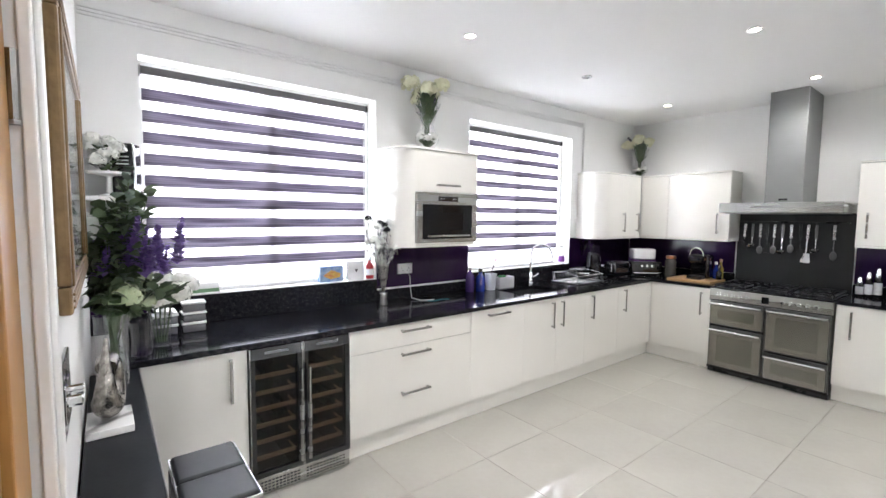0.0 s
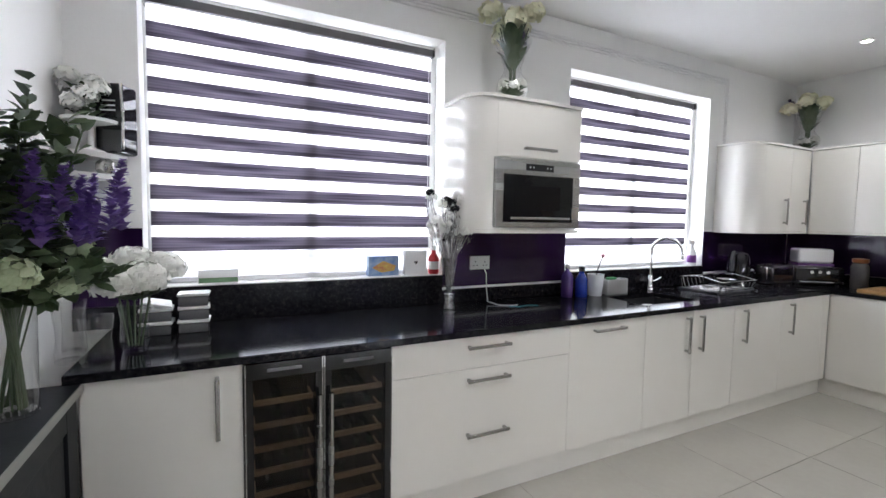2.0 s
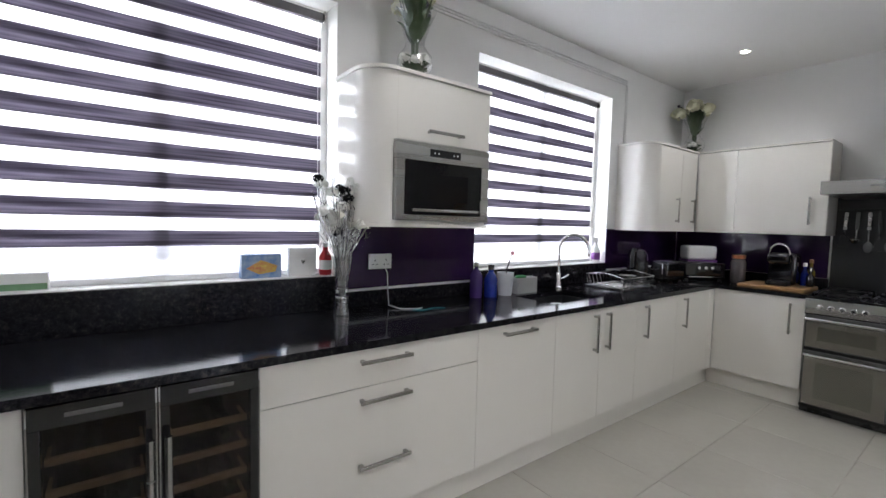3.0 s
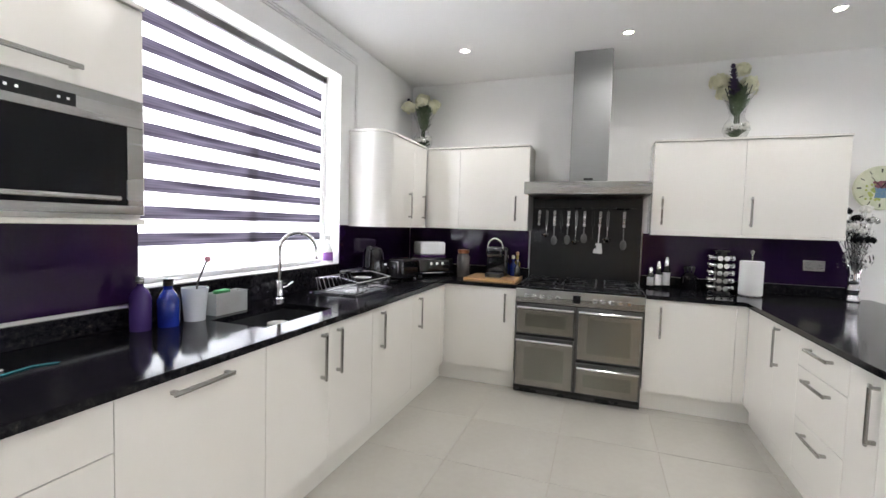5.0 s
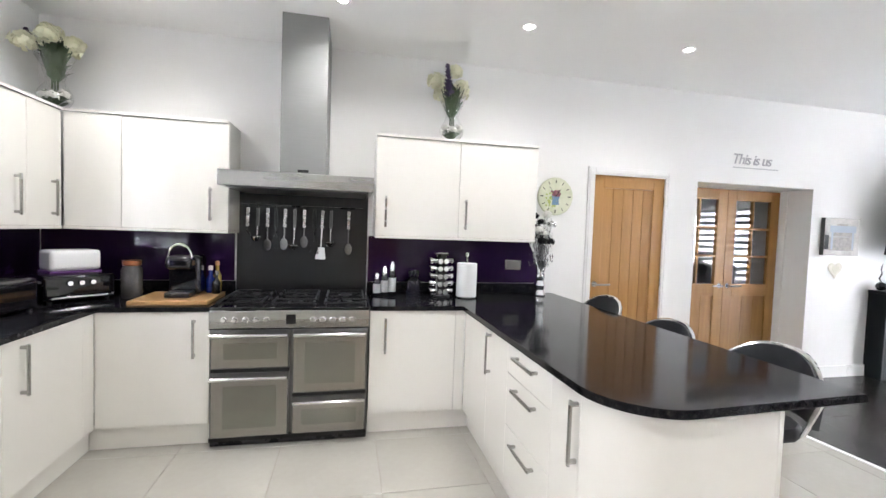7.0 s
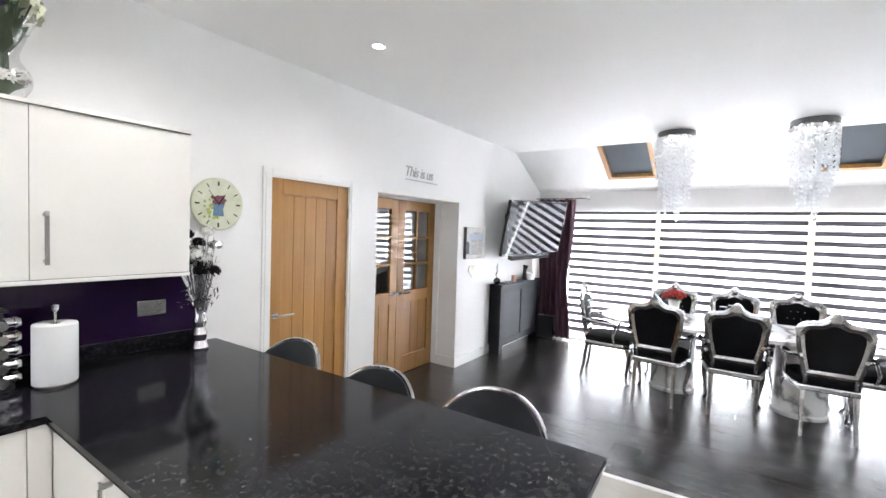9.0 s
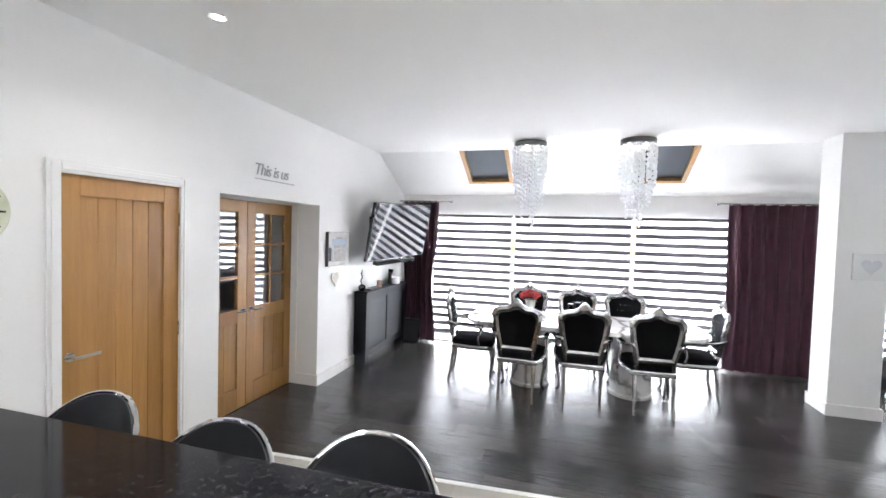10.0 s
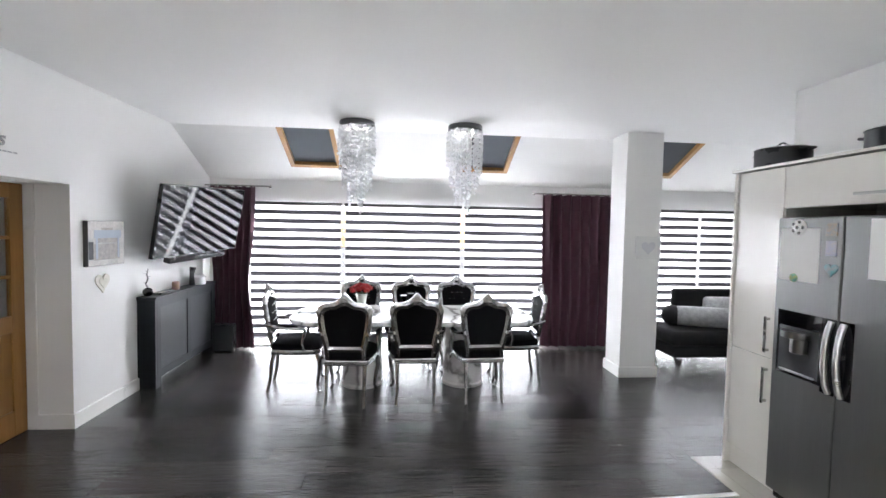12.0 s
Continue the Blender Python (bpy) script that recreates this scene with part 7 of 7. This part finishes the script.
# silver vase with black and white blooms at the end of the bar
t = thing("silver_bloom_vase", pose(6.05, -0.03, 0.90), "mirrored silver vase of tinsel with black and white blooms", "vase of flowers")
bm = B()
lathe(bm, [(0, 0), (0.046, 0), (0.05, 0.01), (0.036, 0.05), (0.047, 0.09), (0.034, 0.13), (0.045, 0.17), (0.036, 0.20), (0.06, 0.29), (0.057, 0.29), (0.034, 0.205), (0, 0.20)], 26)
part("vase", bm, CHROME, t, "rippled mirror-silver vase")
bm = B()
ends = []
for k in range(44):
    a, f = k * 2.4, rnd.uniform(0.1, 1)
    e = Vector((0.085 * f * math.cos(a), 0.10 * f * math.sin(a), rnd.uniform(0.46, 0.70)))
    ends.append(e)
    tube(bm, [(0.005 * math.cos(a), 0.005 * math.sin(a), 0.21), (0.45 * e.x, 0.45 * e.y, 0.32), e], 0.002, 4)
tagged(part("stem", bm, SILVER, t), kind="stuff")
bm = B()
for e in ends:
    for k in range(14):
        q = Vector((e.x * 0.9, e.y * 0.9, 0)) * rnd.uniform(0.3, 1.3) + Vector((0, 0, rnd.uniform(0.24, 0.56)))
        leaf(bm, q, Vector((rnd.uniform(-1, 1), rnd.uniform(-1, 1), rnd.uniform(-0.2, 1.4))), Vector((0, 0, 1)), rnd.uniform(0.03, 0.06), 0.009)
tagged(part("tinsel", bm, CHROME, t), "fine glittering silver tinsel", kind="stuff")
for k, e in enumerate(ends[:15]):
    bm = B()
    petals(bm, e, 0.040, 60, rnd, 0.8, 0.8)
    part("bloom", bm, (VELVET, PETAL_WHITE, SILVER)[k % 3], t)

# wall clock
t = thing("wall_clock", pose(XE - 0.001, -0.215, 1.765, 90, 0, -90), "round wall clock with painted flowers on its dial", "clock")
bm = B()
lathe(bm, [(0, 0), (0.165, 0), (0.168, 0.004), (0.168, 0.016), (0.162, 0.02), (0, 0.02)], 48)
part("face", bm, mat("aged_cream_dial", (0.70, 0.70, 0.57), (0.52, 0.56, 0.38), rough=0.4, scale=9, fine=30), t, "cream and green dial")
bm = B()
for k in range(12):
    a = math.radians(30 * k)
    cx, cy = 0.132 * math.sin(a), 0.132 * math.cos(a)
    w = 0.006 if k % 3 else 0.010
    bmesh.ops.create_cube(bm, size=1, matrix=Matrix.Translation((cx, cy, 0.0208)) @ Matrix.Rotation(-a, 4, "Z") @ Matrix.Diagonal((w, 0.028, 0.001, 1)))
part("numeral", bm, BLACK_PLASTIC, t)
bm = B()
prism(bm, [(-0.036, 0.005), (-0.03, -0.03), (-0.036, -0.075), (0.036, -0.075), (0.03, -0.03), (0.04, 0.005)], 0.0202, 0.0212)
part("painted_pot", bm, mat("blue_paint", (0.12, 0.22, 0.36), rough=0.5), t)
bm = B()
rr_ = random.Random(3)
for k in range(40):
    ball(bm, rr_.uniform(-0.042, 0.042), rr_.uniform(0.005, 0.05), 0.021, 0.011, 0.1, 1)
part("painted_bloom", bm, mat("dusky_red_paint", (0.26, 0.06, 0.08), (0.14, 0.06, 0.08), rough=0.5, scale=60), t)
bm = B()
for k in range(40):
    ball(bm, rr_.uniform(-0.09, 0.02), rr_.uniform(-0.09, 0.03), 0.0205, 0.010, 0.08, 1)
part("painted_leaf", bm, mat("green_paint", (0.20, 0.32, 0.08), (0.5, 0.5, 0.15), rough=0.5, scale=40), t)
bm = B()
bmesh.ops.create_cube(bm, size=1, matrix=Matrix.Translation((0.02, 0.03, 0.024)) @ Matrix.Rotation(-0.6, 4, "Z") @ Matrix.Diagonal((0.006, 0.08, 0.001, 1)))
bmesh.ops.create_cube(bm, size=1, matrix=Matrix.Translation((-0.03, 0.04, 0.026)) @ Matrix.Rotation(0.65, 4, "Z") @ Matrix.Diagonal((0.004, 0.11, 0.001, 1)))
part("clock_hand", bm, BLACK_PLASTIC, t)


# ---- downlights ----
LIT = glow_mat("lit_downlight", (1.0, 0.95, 0.88), 25)
UNLIT = mat("unlit_lamp", (0.5, 0.5, 0.5), rough=0.2)


def downlight(x, y, lit):
    t = thing("downlight", pose(x, y, CEIL), "recessed chrome ceiling downlight, " + ("switched on" if lit else "not lit"), "downlight", "ceiling downlights")
    bm = B()
    lathe(bm, [(0.030, -0.002), (0.036, -0.006), (0.045, -0.004), (0.047, 0.0)], 28)
    part("bezel", bm, CHROME, t)
    bm = B()
    lathe(bm, [(0, -0.003), (0.031, -0.003), (0.031, -0.001)], 24)
    part("lamp", bm, LIT if lit else UNLIT, t)
    if lit:
        ld = bpy.data.lights.new("downlight_lamp", "SPOT")
        ld.energy, ld.spot_size, ld.spot_blend, ld.shadow_soft_size, ld.color = DOWN_W, radians(154), 1.0, 0.09, (1.0, 0.985, 0.975)
        lo = new("downlight_lamp", ld)
        lo.location = (x, y, CEIL - 0.10)
    return t


# row x = 1.19 is unseen, added to brighten the west side
for x in (1.19, 2.565, 3.93, 5.44):
    for y in (2.90, 1.65, 0.415, -0.85):
        # the added lamp at (1.19, -0.85) stays off to dim the fridge end
        downlight(x, y, (x, y) not in ((3.93, 2.90), (1.19, -0.85)))
for x in (4.08, 2.90):
    ld = bpy.data.lights.new("chandelier_lamp", "POINT")
    ld.energy, ld.shadow_soft_size, ld.color = 0.35, 0.03, (1.0, 0.97, 0.93)
    lo = new("chandelier_lamp", ld)
    lo.location = (x, -4.22, CEIL - 0.14)


# ---- small dining and fridge things ----
def lettering(text, size, m, material, name, label):
    cu = bpy.data.curves.new(name, "FONT")
    cu.body, cu.size, cu.extrude, cu.shear, cu.space_character = text, size, 0.003, 0.25, 0.9
    tmp = bpy.data.objects.new("tmp", cu)
    scene.collection.objects.link(tmp)
    me = bpy.data.meshes.new_from_object(tmp)
    bpy.data.objects.remove(tmp)
    me.materials.clear()
    me.materials.append(material)
    ob = new(name, me)
    ob.matrix_basis = m
    return tagged(ob, label, "wall sign")


GREY_INK = mat("grey_vinyl", (0.42, 0.42, 0.43), rough=0.5)
sgn = thing("wall_lettering", pose(XE - 0.004, -2.08, 2.185, 90, 0, -90), "grey script lettering above the double doors", "wall sign")
lt = lettering("This is us", 0.145, Matrix(), GREY_INK, "script", "looping grey script")
del lt["category"]
lt.parent = sgn
bm = B()
for k in range(14):
    box(bm, 0.02 + k * 0.04, 0.05 + k * 0.04, -0.040, -0.030, -0.001, 0.001)
part("small_line", bm, GREY_INK, sgn, "line of tiny grey words")
t = thing("canvas_picture", pose(XE - 0.001, -3.25, 1.31, 0, 0, -90), "pale city street picture on a box canvas", "picture")
bm = B()
box(bm, 0, 0.47, -0.04, 0, 0, 0.39, 0.003)
part("canvas", bm, mat("canvas_edge", (0.10, 0.10, 0.10), rough=0.7), t)
bm = B()
box(bm, 0.003, 0.467, -0.0415, -0.0402, 0.003, 0.387)
part("print", bm, mat("pale_street_print", (0.62, 0.60, 0.57), (0.26, 0.25, 0.25), rough=0.6, scale=7, fine=50), t)
bm = B()
for a, c, lo, hi in ((0.06, 0.40, 0.05, 0.19), (0.10, 0.38, 0.20, 0.24), (0.16, 0.31, 0.25, 0.33)):
    box(bm, a, c, -0.0425, -0.0416, lo, hi)
part("printed_house", bm, mat("buff_print", (0.42, 0.38, 0.33), (0.20, 0.2, 0.2), rough=0.6, scale=30), t)
bm = B()
box(bm, 0.07, 0.42, -0.0435, -0.0426, 0.24, 0.31)
for a in (0.09, 0.37):
    box(bm, a, a + 0.025, -0.0435, -0.0426, 0.06, 0.24)
part("printed_shopfront", bm, mat("blue_grey_shop_print", (0.36, 0.40, 0.48), (0.28, 0.32, 0.40), rough=0.6), t)
bm = B()
box(bm, 0.004, 0.06, -0.0435, -0.0426, 0.06, 0.21)
part("printed_doorway", bm, mat("dark_print", (0.03, 0.03, 0.035), rough=0.6), t)


def heart_shape(s):
    pts = []
    for k in range(28):
        a = 2 * math.pi * k / 28
        pts.append((s * 16 * math.sin(a) ** 3 / 16, s * (13 * math.cos(a) - 5 * math.cos(2 * a) - 2 * math.cos(3 * a) - math.cos(4 * a)) / 16))
    return pts


t = thing("heart_plaque", pose(XE - 0.001, -3.47, 1.16, 90, 0, -90), "cream heart-shaped wall plaque", "plaque")
bm = B()
prism(bm, heart_shape(0.092), 0, 0.012, 0.003)
part("heart", bm, mat("cream_paint", (0.70, 0.67, 0.58), rough=0.5), t)
bm = B()
prism(bm, heart_shape(0.052), 0.0125, 0.016, 0.001)
part("inner_heart", bm, mat("ivory_paint", (0.62, 0.60, 0.50), rough=0.5), t)
t = thing("heart_picture", pose(0.90, -4.189, 1.385, 90, 0, 180), "white square picture with a silver heart on the pillar", "picture")
bm = B()
box(bm, 0, 0.30, 0, 0.26, 0.0, 0.018, 0.003)
part("panel", bm, WHITE, t)
bm = B()
prism(bm, [(x + 0.15, y + 0.135) for x, y in heart_shape(0.085)], 0.0185, 0.022, 0.001)
part("heart", bm, mat("silver_glitter", (0.68, 0.68, 0.71), (0.58, 0.58, 0.61), rough=0.5, fine=300), t)

# on the radiator cover
t = thing("black_figurine", pose(6.14, -4.02, 0.946), "black round figurine with twisted stem", "ornament")
bm = B()
ball(bm, 0, 0, 0.045, 0.048, 0.95, 3)
part("pot", bm, BLACK_GLOSS, t)
bm = B()
tube(bm, [(0, 0, 0.085), (0.015, 0.01, 0.13), (-0.012, 0.02, 0.18), (0.015, -0.01, 0.22), (-0.02, 0.03, 0.29)], 0.008, 8, [1.2, 1, 1, 0.8, 0.4])
for k in range(5):
    leaf(bm, Vector((0, 0.01, 0.13 + 0.03 * k)), Vector((math.cos(k * 2.1), math.sin(k * 2.1), 0.4)), Vector((0, 0, 1)), 0.05, 0.025)
part("stem", bm, SILVER, t)
bm = B()
box(bm, -0.05, 0.05, -0.14, 0.14, 0, 0.018, 0.005)
single("dark_tray", bm, BLACK_PLASTIC, pose(6.12, -4.26, 0.946), "flat dark tray with small coasters", "tray")
t = thing("jar_candle", pose(6.12, -4.52, 0.946), "pink and gold glass jar candle", "candle")
bm = B()
lathe(bm, [(0, 0), (0.035, 0), (0.038, 0.005), (0.038, 0.09), (0.034, 0.09), (0.034, 0.06), (0, 0.06)], 20)
part("jar", bm, mat("pink_gold_glass", (0.55, 0.30, 0.36), (0.45, 0.33, 0.15), rough=0.2, scale=25), t)
t = thing("white_ornament", pose(6.10, -5.02, 0.946), "white lidded ornament with a dark fan", "ornament")
bm = B()
lathe(bm, [(0, 0), (0.08, 0), (0.085, 0.03), (0.085, 0.09), (0.06, 0.11), (0, 0.12)], 24)
part("bowl", bm, WHITE, t)
bm = B()
tube(bm, [(0.03, 0.10, 0), (0.03, 0.11, 0.12), (0.02, 0.10, 0.22)], 0.03, 10, [1.2, 0.8, 1.3])
part("fan", bm, BLACK_PLASTIC, t)

# on the table
t = thing("rose_vase", pose(4.02, -4.28, 0.76), "pale glass vase of red roses on the table", "vase of flowers")
bm = B()
lathe(bm, [(0, 0), (0.035, 0), (0.038, 0.01), (0.05, 0.10), (0.065, 0.19), (0.062, 0.19), (0.045, 0.10), (0, 0.02)], 22)
part("vase", bm, mat("pale_green_glass", (0.60, 0.66, 0.58), rough=0.12, coat=0.3), t)
bm = B()
for k in range(30):
    a = k * 0.7
    leaf(bm, Vector((0.03 * math.cos(a), 0.03 * math.sin(a), 0.17)), Vector((math.cos(a), math.sin(a), rnd.uniform(0.1, 1))), Vector((0, 0, 1)), 0.06, 0.03)
part("foliage", bm, LEAF, t)
for k in range(17):
    a, s = k * 2.4, math.sqrt((k + 0.5) / 17)
    bm = B()
    petals(bm, (0.115 * s * math.cos(a), 0.115 * s * math.sin(a), 0.285 - 0.06 * s * s), 0.036, 34, rnd)
    part("rose", bm, RED, t)
for k, x in enumerate((3.47, 3.55, 3.40)):
    t = thing("glass_lantern", pose(x, -4.33 - 0.05 * (k % 2), 0.76), "black and clear square glass candle lantern", "lantern", "table lanterns")
    bm = B()
    for a in (-0.032, 0.026):
        for c in (-0.032, 0.026):
            box(bm, a, a + 0.006, c, c + 0.006, 0, 0.15 + 0.03 * (k == 0))
    box(bm, -0.034, 0.034, -0.034, 0.034, 0, 0.01)
    box(bm, -0.034, 0.034, -0.034, 0.034, 0.15 + 0.03 * (k == 0), 0.158 + 0.03 * (k == 0))
    part("frame", bm, BLACK_PLASTIC, t)
    bm = B()
    box(bm, -0.028, 0.028, -0.028, 0.028, 0.011, 0.145)
    part("glass", bm, SMOKED, t)

# on the fridge
FM = pose(1.174, -1.965, 0, 0, 0, 90)


def on_fridge(name, x, z, w, h, material, label, cat):
    bm = B()
    box(bm, 0, w, -0.004, 0, 0, h, 0.001)
    return single(name, bm, material, FM @ pose(x, -0.0005, z), label, cat)


on_fridge("note_sheet", 0.025, 1.41, 0.26, 0.32, PAPER, "white sheet of paper held on the fridge", "paper")
on_fridge("whiteboard", 0.555, 1.47, 0.30, 0.31, WHITE, "framed white memo board on the fridge", "memo board")
on_fridge("photo_magnet", 0.315, 1.69, 0.07, 0.07, mat("sunset_print", (0.50, 0.30, 0.10), (0.10, 0.25, 0.40), rough=0.4, scale=20), "orange and blue picture magnet", "magnet")
on_fridge("photo_magnet", 0.32, 1.575, 0.065, 0.085, mat("violet_blue_print", (0.35, 0.38, 0.58), (0.5, 0.45, 0.4), rough=0.4, scale=24), "small lilac picture fridge magnet", "magnet")
bm = B()
prism(bm, heart_shape(0.04), 0, 0.006, 0.001)
single("heart_magnet", bm, mat("teal_print", (0.06, 0.35, 0.40), (0.4, 0.3, 0.3), rough=0.4, scale=30), FM @ pose(0.36, -0.0005, 1.50, 90), "teal heart magnet on the fridge", "magnet")
t = thing("football_magnet", FM @ pose(0.15, -0.0045, 1.735, 90), "black and white football magnet holding paper", "magnet")
bm = B()
ball(bm, 0, 0, 0, 0.05, 0.3, 3)
part("ball", bm, WHITE, t)
bm = B()
for a in range(6):
    r = 0.033 if a else 0
    prism(bm, [(r * math.cos(a * 1.257) + 0.012 * math.cos(k * 1.257), r * math.sin(a * 1.257) + 0.012 * math.sin(k * 1.257)) for k in range(5)], 0.010 if a else 0.0155, 0.0125 if a else 0.0165)
part("patch", bm, BLACK_PLASTIC, t)
bm = B()
ball(bm, 0, 0, 0, 0.028, 0.35, 2)
single("figure_magnet", bm, mat("teal_gold", (0.05, 0.35, 0.36), (0.55, 0.40, 0.06), rough=0.4, scale=40), FM @ pose(0.135, -0.0105, 1.43, 90), "small teal and gold magnet", "magnet")
for y, r, h in ((-2.24, 0.165, 0.13), (-1.50, 0.15, 0.11)):
    t = thing("stock_pot", pose(0.92, y, 2.1485), "black lidded cooking pot on the tall cabinets", "pot", "pots on the cabinets")
    bm = B()
    lathe(bm, [(0, 0), (r * 0.95, 0), (r, 0.012), (r, h), (r + 0.006, h + 0.006), (0, h + 0.006)], 32)
    part("pot", bm, BLACK_PLASTIC, t)
    bm = B()
    lathe(bm, [(r + 0.004, h + 0.0065), (r * 0.8, h + 0.02), (0, h + 0.03)], 32)
    part("lid", bm, CLEAR, t)
    bm = B()
    tube(bm, [(-0.05 + 0.1 * k / 8 * 1.0, 0, h + 0.022 + 0.03 * math.sin(math.pi * k / 8)) for k in range(9)], 0.007, 8)
    part("lid_handle", bm, BLACK_PLASTIC, t)
    for s in (-1, 1):
        bm = B()
        tube(bm, [(0.04, s * (r - 0.002), h - 0.02), (0.035, s * (r + 0.045), h - 0.012), (-0.035, s * (r + 0.045), h - 0.012), (-0.04, s * (r - 0.002), h - 0.02)], 0.008, 8)
        part("side_handle", bm, BLACK_PLASTIC, t)


# ---- floor pieces ----
def clip_line(poly, a, c, d):
    """Keeps of a polygon what satisfies a*x + c*y <= d."""
    out = []
    for (x0, y0), (x1, y1) in zip(poly, poly[1:] + poly[:1]):
        f0, f1 = a * x0 + c * y0 - d, a * x1 + c * y1 - d
        if f0 <= 0:
            out.append((x0, y0))
        if f0 * f1 < 0:
            s = f0 / (f0 - f1)
            out.append((x0 + s * (x1 - x0), y0 + s * (y1 - y0)))
    return out


# the slightly skewed boundary between tiles and planks
def edge_y(x):
    return -1.72 - 0.053 * (5.6 - x)


cache = {}


def floor_piece(name, poly, material, parent, z1, h=0.010, inset=0.0):
    cx, cy = sum(p[0] for p in poly) / len(poly), sum(p[1] for p in poly) / len(poly)
    key = (name, tuple((round(x - cx, 3), round(y - cy, 3)) for x, y in poly))
    if key not in cache:
        bm = B()
        b = 0.0015
        lo = [bm.verts.new((x - cx, y - cy, -h)) for x, y in poly]
        mi = [bm.verts.new((x - cx, y - cy, -b)) for x, y in poly]
        hi = [bm.verts.new(((x - cx) * (1 - b * 3), (y - cy) * (1 - b * 3), 0)) for x, y in poly]
        k = len(poly)
        for i in range(k):
            j = (i + 1) % k
            bm.faces.new((lo[i], lo[j], mi[j], mi[i]))
            bm.faces.new((mi[i], mi[j], hi[j], hi[i]))
        bm.faces.new(hi)
        cache[key] = mesh_of(name, bm, material, False)
    ob = part(name, cache[key], None, parent)
    ob.location = (cx, cy, z1)
    return ob


TS, TG = 0.605, 0.003
i0, j0 = 4.30, 1.975
for i in range(-7, 4):
    for j in range(-8, 4):
        x0, x1, y0, y1 = i0 + i * TS, i0 + (i + 1) * TS, j0 + j * TS, j0 + (j + 1) * TS
        x0, x1, y0, y1 = max(x0, XW - 0.02), min(x1, XE + 0.02), max(y0, -2.43), min(y1, YN)
        if x1 - x0 < 0.03 or y1 - y0 < 0.03:
            continue
        poly = [(x0 + TG / 2, y0 + TG / 2), (x1 - TG / 2, y0 + TG / 2), (x1 - TG / 2, y1 - TG / 2), (x0 + TG / 2, y1 - TG / 2)]
        if y0 < -1.5:
            if x0 < 1.37 < x1:
                left = [(x0 + TG / 2, y0 + TG / 2), (1.365, y0 + TG / 2), (1.365, y1 - TG / 2), (x0 + TG / 2, y1 - TG / 2)]
                floor_piece("tile", left, TILE, floor, 0.0, 0.003)
                poly = [(1.366, y0 + TG / 2), (x1 - TG / 2, y0 + TG / 2), (x1 - TG / 2, y1 - TG / 2), (1.366, y1 - TG / 2)]
                poly = clip_line(poly, 0.053, -1, 1.72 + 0.053 * 5.6)
            elif x0 >= 1.36:
                poly = clip_line(poly, 0.053, -1, 1.72 + 0.053 * 5.6)
        if len(poly) > 2:
            floor_piece("tile", poly, TILE, floor, 0.0, 0.003)
rnd = random.Random(4)
PW, PL = 0.19, 1.29
row = 0
y = -1.60
while y > YS - 0.2:
    off = rnd.uniform(0, PL)
    x = XE + 0.35 + off
    while x > -4.3:
        x0, x1 = max(x - PL, -4.3), min(x, XE + 0.35)
        if x1 - x0 > 0.02:
            poly = [(x0 + 0.0008, y - PW + 0.0008), (x1 - 0.0008, y - PW + 0.0008), (x1 - 0.0008, y - 0.0008), (x0 + 0.0008, y - 0.0008)]
            poly = clip_line(poly, -0.053, 1, -1.75 - 0.053 * 5.6)
            if y > -2.46 and len(poly) > 2:
                poly = clip_line(poly, -1, 0, -1.372)
            if -2.46 < y < -2.30 and x0 < 1.372:
                q = [(x0 + 0.0008, y - PW + 0.0008), (min(x1, 1.372) - 0.0008, y - PW + 0.0008), (min(x1, 1.372) - 0.0008, -2.434), (x0 + 0.0008, -2.434)]
                floor_piece("plank", q, PLANK, floor, -0.001)
            if len(poly) > 2:
                floor_piece("plank", poly, PLANK, floor, -0.001)
        x -= PL
    y -= PW
bm = B()
prism(bm, [(XE, edge_y(XE) - 0.032), (XE, edge_y(XE) + 0.004), (1.37, edge_y(1.37) + 0.004), (1.37, edge_y(1.37) - 0.032)], 0.0005, 0.006)
structure("threshold_strip", bm, TRIM, "pale threshold strip between tiles and planks")
